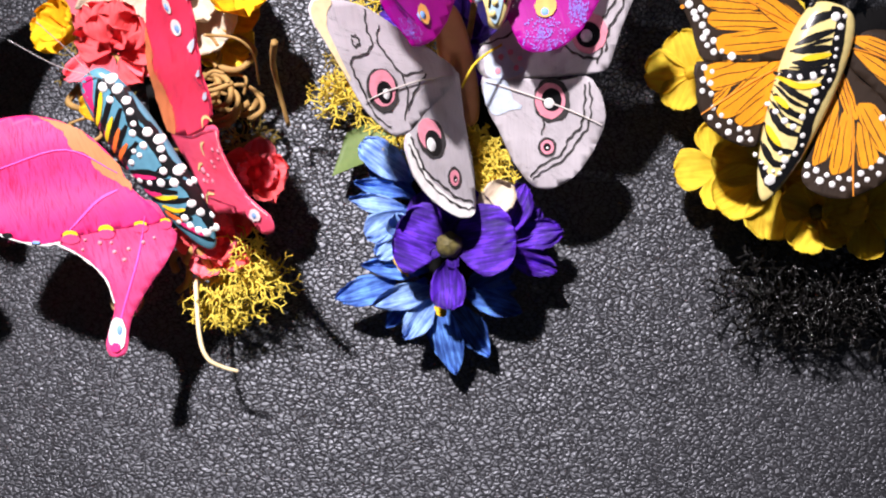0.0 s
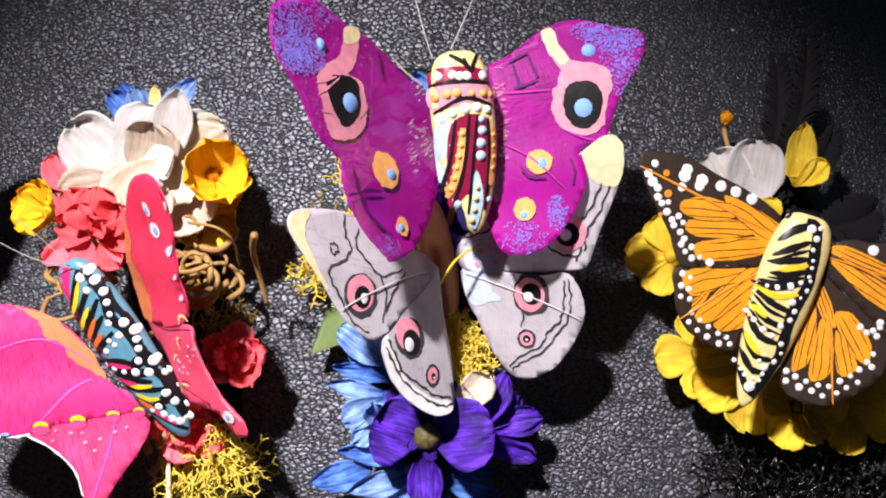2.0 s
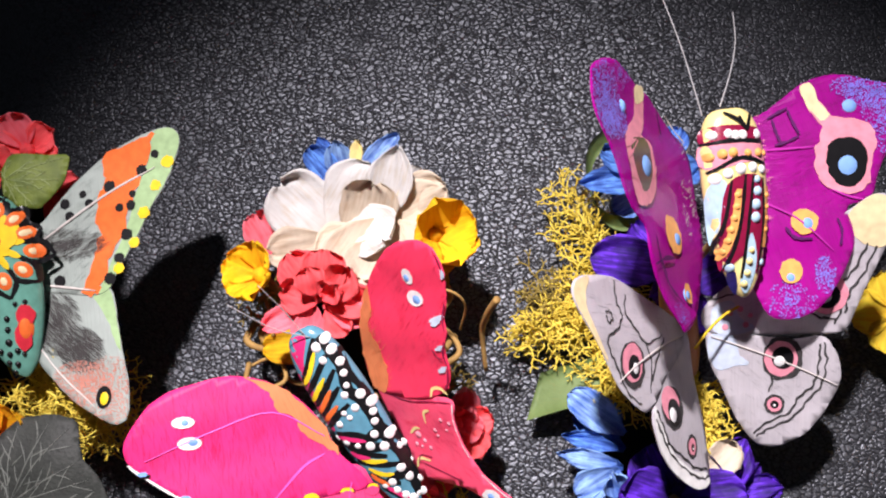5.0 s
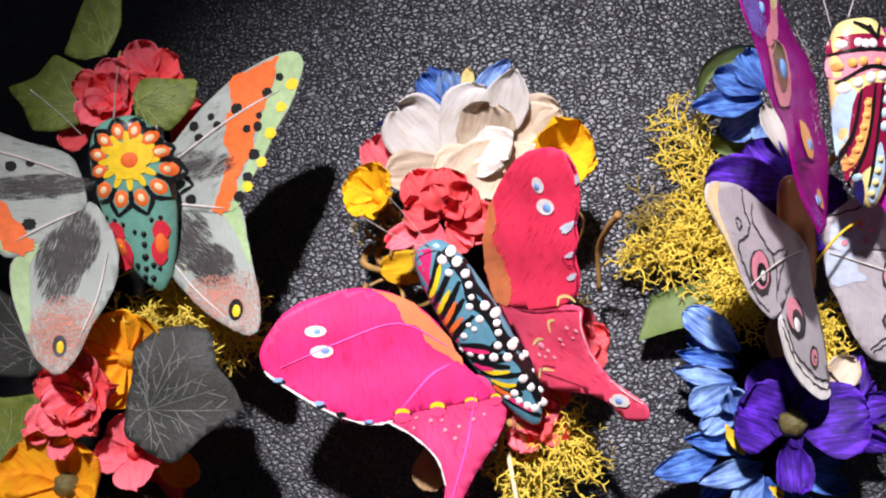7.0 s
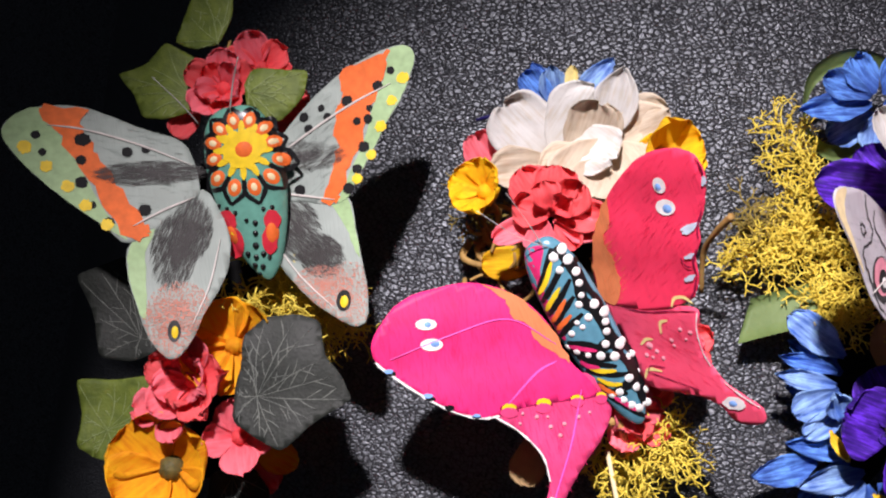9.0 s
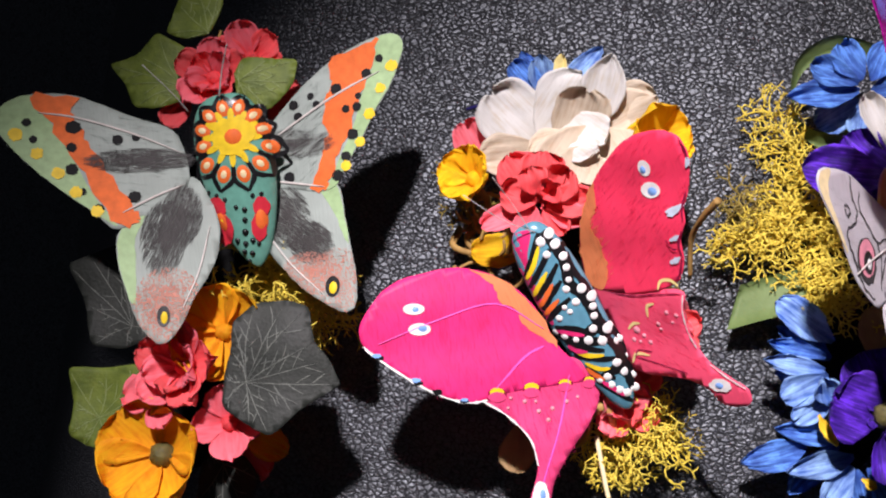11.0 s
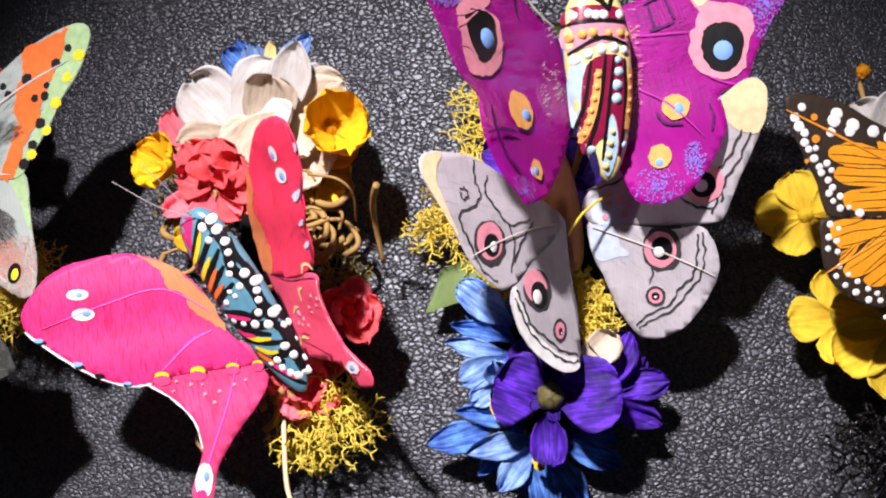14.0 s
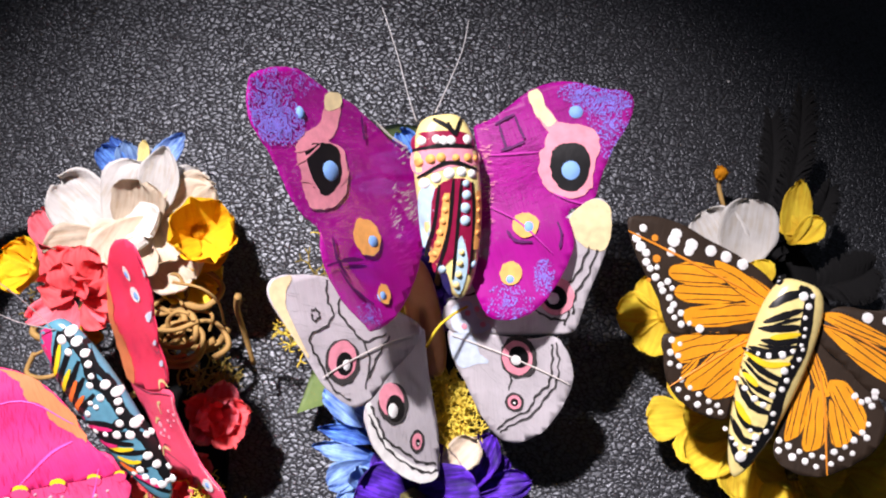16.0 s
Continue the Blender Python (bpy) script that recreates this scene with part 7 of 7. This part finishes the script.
moss(blue_clip, [((0.0756, 0.0387, 0.0120), (0.0643, 0.0607, 0.0100), 1.3), ((0.0792, 0.0261, 0.0120), (0.0549, 0.0210, 0.0110), 1.7), ((0.0820, 0.0233, 0.0120), (0.0698, 0.0377, 0.0120), 2.4), ((0.0760, 0.0243, 0.0130), (0.0803, 0.0089, 0.0150), 2.2), ((0.0804, 0.0304, 0.0130), (0.0665, 0.0257, 0.0110), 2.6), ((0.0842, 0.0186, 0.0140), (0.0783, 0.0095, 0.0150), 2.2)], "moss", 250, 5.5, 40, "yellow reindeer moss")
moss(blue_clip, [((0.0696, 0.0306, 0.0100), (0.0595, 0.0307, 0.0090), 1.5)], "moss_d", 30, 4.5, 48, "olive moss")

# ---------------------------------------------------------------- trimmings of the green clip
clip_base(green_clip, (-0.0818, 0.0616, 0.0000), (-0.0814, -0.0491, 0.0000), 13)
stem(green_clip, (-0.065, 0.023, 0.038), (-0.066, 0.018, 0.001))
ivy(green_clip, 0.034, [(-90.9, 62.4), (-89.4, 71.0), (-86.8, 79.0), (-77.2, 80.3), (-76.6, 70.2), (-78.7, 62.0), (-85.6, 60.7)], [(-79.1, 62.6)][0], "ivy", "vein", 51, "green fabric ivy leaf")
ivy(green_clip, 0.032, [(-106.4, 54.3), (-99.0, 57.1), (-94.2, 63.0), (-88.6, 60.8), (-83.1, 58.0), (-83.1, 51.5), (-84.7, 44.9), (-90.9, 42.3), (-97.2, 42.5), (-100.6, 48.8)], [(-84.2, 48.4)][0], "ivy", "vein", 52, "green fabric ivy leaf", net=1)
ivy(green_clip, 0.036, [(-70.4, 51.4), (-68.8, 55.7), (-61.7, 56.2), (-55.0, 56.6), (-55.2, 50.2), (-57.6, 46.4), (-60.7, 42.9), (-65.0, 42.9), (-68.7, 44.9)], [(-68.7, 49.3)][0], "ivy", "vein", 53, "green fabric ivy leaf")
ivy(green_clip, 0.038, [(-62.4, -10.1), (-58.0, -5.2), (-50.1, -4.0), (-44.9, -4.9), (-42.2, -13.5), (-38.5, -17.1), (-35.1, -22.6), (-43.1, -28.3), (-50.0, -35.8), (-55.2, -33.8), (-62.3, -30.1), (-62.9, -23.1), (-61.8, -16.6)], [(-57.5, -23.9)][0], "ivy_dark", "vein_d", 68, "dark grey-green fabric ivy leaf with pale veins", net=4)
ivy(green_clip, 0.026, [(-112.2, 1.9), (-106.0, 4.6), (-99.1, 8.1), (-93.1, -1.6), (-85.8, -14.8), (-92.5, -18.5), (-101.9, -18.6), (-105.2, -8.3)], [(-92.0, -12.8)][0], "ivy_dark", "vein_d", 69, "dark grey-green fabric ivy leaf with pale veins", net=3)
ivy(green_clip, 0.020, [(-110.6, -24.3), (-100.2, -23.6), (-90.1, -21.6), (-88.8, -28.4), (-85.4, -33.0), (-91.7, -39.1), (-96.7, -44.5), (-102.7, -43.6), (-107.3, -41.3), (-107.6, -32.9)], [(-100.3, -36.5)][0], "ivy", "vein", 70, "green fabric ivy leaf")
ivy(green_clip, 0.014, [(-74.0, -45.3), (-68.5, -42.4), (-62.6, -42.8), (-57.4, -48.5), (-60.7, -57.0), (-67.4, -60.4), (-73.9, -55.6)], [(-68.1, -45.4)][0], "ivy_dark", "vein_d", 71, "dark grey-green fabric ivy leaf")
strand("twig", green_clip, [(-0.0778, 0.0650, 0.0300), (-0.0778, 0.0595, 0.0300), (-0.0755, 0.0535, 0.0300)], 0.5, 0.6, "vine", "brown twig")
flower(green_clip, (-0.0775, 0.0519, 0.0300), (0, 0.3, 1), 5, 10, 9, ["red", "rosy"], 0.4, 0.4, 0.1, 0.0, "red", 2.0, 15, 54, "coral red fabric flower", layers=2)
flower(green_clip, (-0.0700, 0.0594, 0.0260), (0.2, 0.3, 1), 5, 9, 9, ["red", "rosy"], 0.4, 0.4, 0.1, 0.0, "red", 2.0, 45, 55, "coral red fabric flower")
petal(green_clip, (-0.0640, 0.0481, 0.0260), (0.7, -0.5, 0.1), UPW, 10, 8, "red", seed=56)
petal(green_clip, (-0.0648, 0.0503, 0.0240), (1, 0.3, 0.1), UPW, 9, 6, "red", seed=57)
petal(green_clip, (-0.0841, 0.0461, 0.0280), (-0.6, -0.8, 0.1), UPW, 9, 7, "red", seed=58)
moss(green_clip, [((-0.0689, 0.0057, 0.0200), (-0.0509, 0.0001, 0.0180), 4.0), ((-0.0629, 0.0047, 0.0200), (-0.0455, -0.0061, 0.0120), 3.0)], "moss", 200, 6.0, 59, "yellow olive reindeer moss", thick=0.3)
flower(green_clip, (-0.0665, -0.0125, 0.0300), (0.1, -0.15, 1), 4, 12, 17, "orange", 0.35, 0.55, 0.0, 0.0, "orange", 2.5, 30, 60, "orange fabric flower")
flower(green_clip, (-0.0743, -0.0216, 0.0330), (-0.2, -0.1, 1), 5, 11, 10, ["red", "rosy"], 0.4, 0.4, 0.1, 0.0, "red", 2.2, 15, 61, "coral red fabric flower", layers=2, ruffle=0.9)
flower(green_clip, (-0.0791, -0.0277, 0.0300), (-0.3, -0.1, 1), 4, 10, 10, "rosy", 0.3, 0.4, 0.1, 0.0, "red", 2.2, 15, 62, "rose red fabric flower")
flower(green_clip, (-0.0628, -0.0341, 0.0290), (0.1, -0.2, 1), 4, 9, 9, "rosy", 0.4, 0.4, 0.1, 0.0, "red", 2.0, 15, 63, "rose red fabric flower")
flower(green_clip, (-0.0789, -0.0430, 0.0270), (-0.1, 0.1, 1), 4, 13, 19, "orange", 0.45, 0.5, 0.0, 0.03, "stamen", 3.3, 40, 64, "orange fabric flower with an olive heart")
petal(green_clip, (-0.0651, -0.0353, 0.0140), (1, -0.4, 0.0), UPW, 15, 9, "orange", seed=65)
petal(green_clip, (-0.0682, -0.0385, 0.0120), (0.8, -0.6, 0.0), UPW, 15, 9, "rosy", seed=66)
petal(green_clip, (-0.0629, -0.0381, 0.0100), (0.5, -0.9, 0.0), UPW, 11, 8, "red", seed=67)
strand("antenna", green_clip, [(-0.0761, 0.0376, 0.0470), (-0.0791, 0.0408, 0.0510), (-0.0841, 0.0449, 0.0570)], 0.15, 0.1, "clear", "clear nylon antenna")
strand("antenna", green_clip, [(-0.0691, 0.0415, 0.0470), (-0.0681, 0.0474, 0.0500), (-0.0662, 0.0520, 0.0540)], 0.2, 0.12, "clear")

# ---------------------------------------------------------------- trimmings of the monarch clip
clip_base(monarch_clip, (0.1829, 0.0538, 0.0000), (0.1868, -0.0110, 0.0000), 14)
stem(monarch_clip, (0.166, 0.015, 0.043), (0.168, 0.018, 0.001))
petal(monarch_clip, (0.1670, 0.0415, 0.0190), (-0.55, 0.85, 0.1), UPW, 18, 15, "white", seed=81, shape=0.55, ruffle=0.3, label="white rounded fabric petal")
petal(monarch_clip, (0.1672, 0.0419, 0.0210), (0.08, 1, 0.1), UPW, 18, 15, "white", seed=82, shape=0.55, ruffle=0.3)
flower(monarch_clip, (0.1664, 0.0713, 0.0040), (0, 0.3, 1), 3, 1.6, 2.2, "orange", 1.2, 0.3, 0.0, 0.0, "orange", 1.9, 0, 83, "small orange bud", name="bud")
strand("bud_stalk", monarch_clip, [(0.1670, 0.0711, 0.0030), (0.1662, 0.0679, 0.0030), (0.1675, 0.0615, 0.0040)], 0.8, 0.6, "vine")
petal_to(monarch_clip, (0.1827, 0.0514, 0.0110), (0.1845, 0.0684, 0.0120), 8.5, "yellow_g", 84, cup=0.3, shape=0.8)
petal_to(monarch_clip, (0.1830, 0.0520, 0.0110), (0.1904, 0.0580, 0.0120), 7.0, "yellow_g", 85, cup=0.4)
petal_to(monarch_clip, (0.1840, 0.0541, 0.0120), (0.1805, 0.0577, 0.0100), 6.0, "yellow_g", 86, cup=0.3)
flower(monarch_clip, (0.1512, 0.0310, 0.0100), (-0.3, 0, 1), 5, 11, 11, "yellow_g", 0.15, 0.35, 0.05, 0.05, "yellow_g", 2.0, 35, 87, "dull yellow fabric flower")
flower(monarch_clip, (0.1711, 0.0047, 0.0170), (0.0, -0.2, 1), 7, 17, 14, "yellow_g", 0.08, 0.35, 0.08, 0.06, "yellow_g", 3.0, 10, 88, "dull yellow fabric flower")
flower(monarch_clip, (0.1590, 0.0057, 0.0120), (-0.2, -0.2, 1), 4, 12, 12, "yellow_g", 0.15, 0.35, 0.05, 0.06, "yellow_g", 2.0, 10, 93, "dull yellow fabric flower")
flower(monarch_clip, (0.1808, -0.0056, 0.0190), (0.0, -0.3, 1), 5, 10, 10, "yellow_g", 0.2, 0.35, 0.0, 0.05, "stamen", 2.0, 20, 89, "dull yellow fabric flower with a brown heart")
flower(monarch_clip, (0.1937, -0.0041, 0.0150), (0.2, -0.2, 1), 5, 13, 12, "yellow_g", 0.15, 0.35, 0.05, 0.05, "yellow_g", 2.0, 50, 90, "dull yellow fabric flower")
petal(monarch_clip, (0.1698, 0.0366, 0.0300), (-0.3, 1, 0.1), UPW, 7, 8, "yellow_g", seed=91)
plume(monarch_clip, (0.1749, 0.0480, 0.0040), (0.1794, 0.0881, 0.0040), 9, 1, "black feather")
plume(monarch_clip, (0.1786, 0.0498, 0.0040), (0.1856, 0.0918, 0.0100), 9, 2, "black feather")
plume(monarch_clip, (0.1815, 0.0484, 0.0040), (0.1949, 0.0691, 0.0040), 8, 3, "black feather")
plume(monarch_clip, (0.1902, 0.0413, 0.0040), (0.2062, 0.0482, 0.0040), 14, 4, "black feather")
moss(monarch_clip, [((0.1727, -0.0164, 0.0060), (0.1779, -0.0293, 0.0040), 5.0), ((0.1834, -0.0175, 0.0080), (0.1947, -0.0285, 0.0050), 5.0), ((0.1933, -0.0185, 0.0080), (0.2060, -0.0279, 0.0050), 5.0)], "moss_b", 230, 5.5, 92, "glossy black moss", thick=0.45)


# ---------------------------------------------------------------- lint on the leather
def lint(at, size, seed):
    rng = random.Random(seed)
    bm = bmesh.new()
    bmesh.ops.create_icosphere(bm, subdivisions=2, radius=size * MM)
    for v in bm.verts:
        v.co *= rng.uniform(0.7, 1.3)
        v.co.z *= 0.6
    ob = part("lint_speck", bm, "white_p", None)
    ob.location = (at[0], at[1], leather_height(at[0], at[1]) + at[2])
    return tagged(ob, "tiny white lint speck lying on the leather", "lint", "lint specks")


for spot, size in (((0.1729, 0.1048, 0.0004), 0.42), ((-0.1279, -0.0451, 0.0004), 0.3)):
    lint(spot, size, int(size * 100))
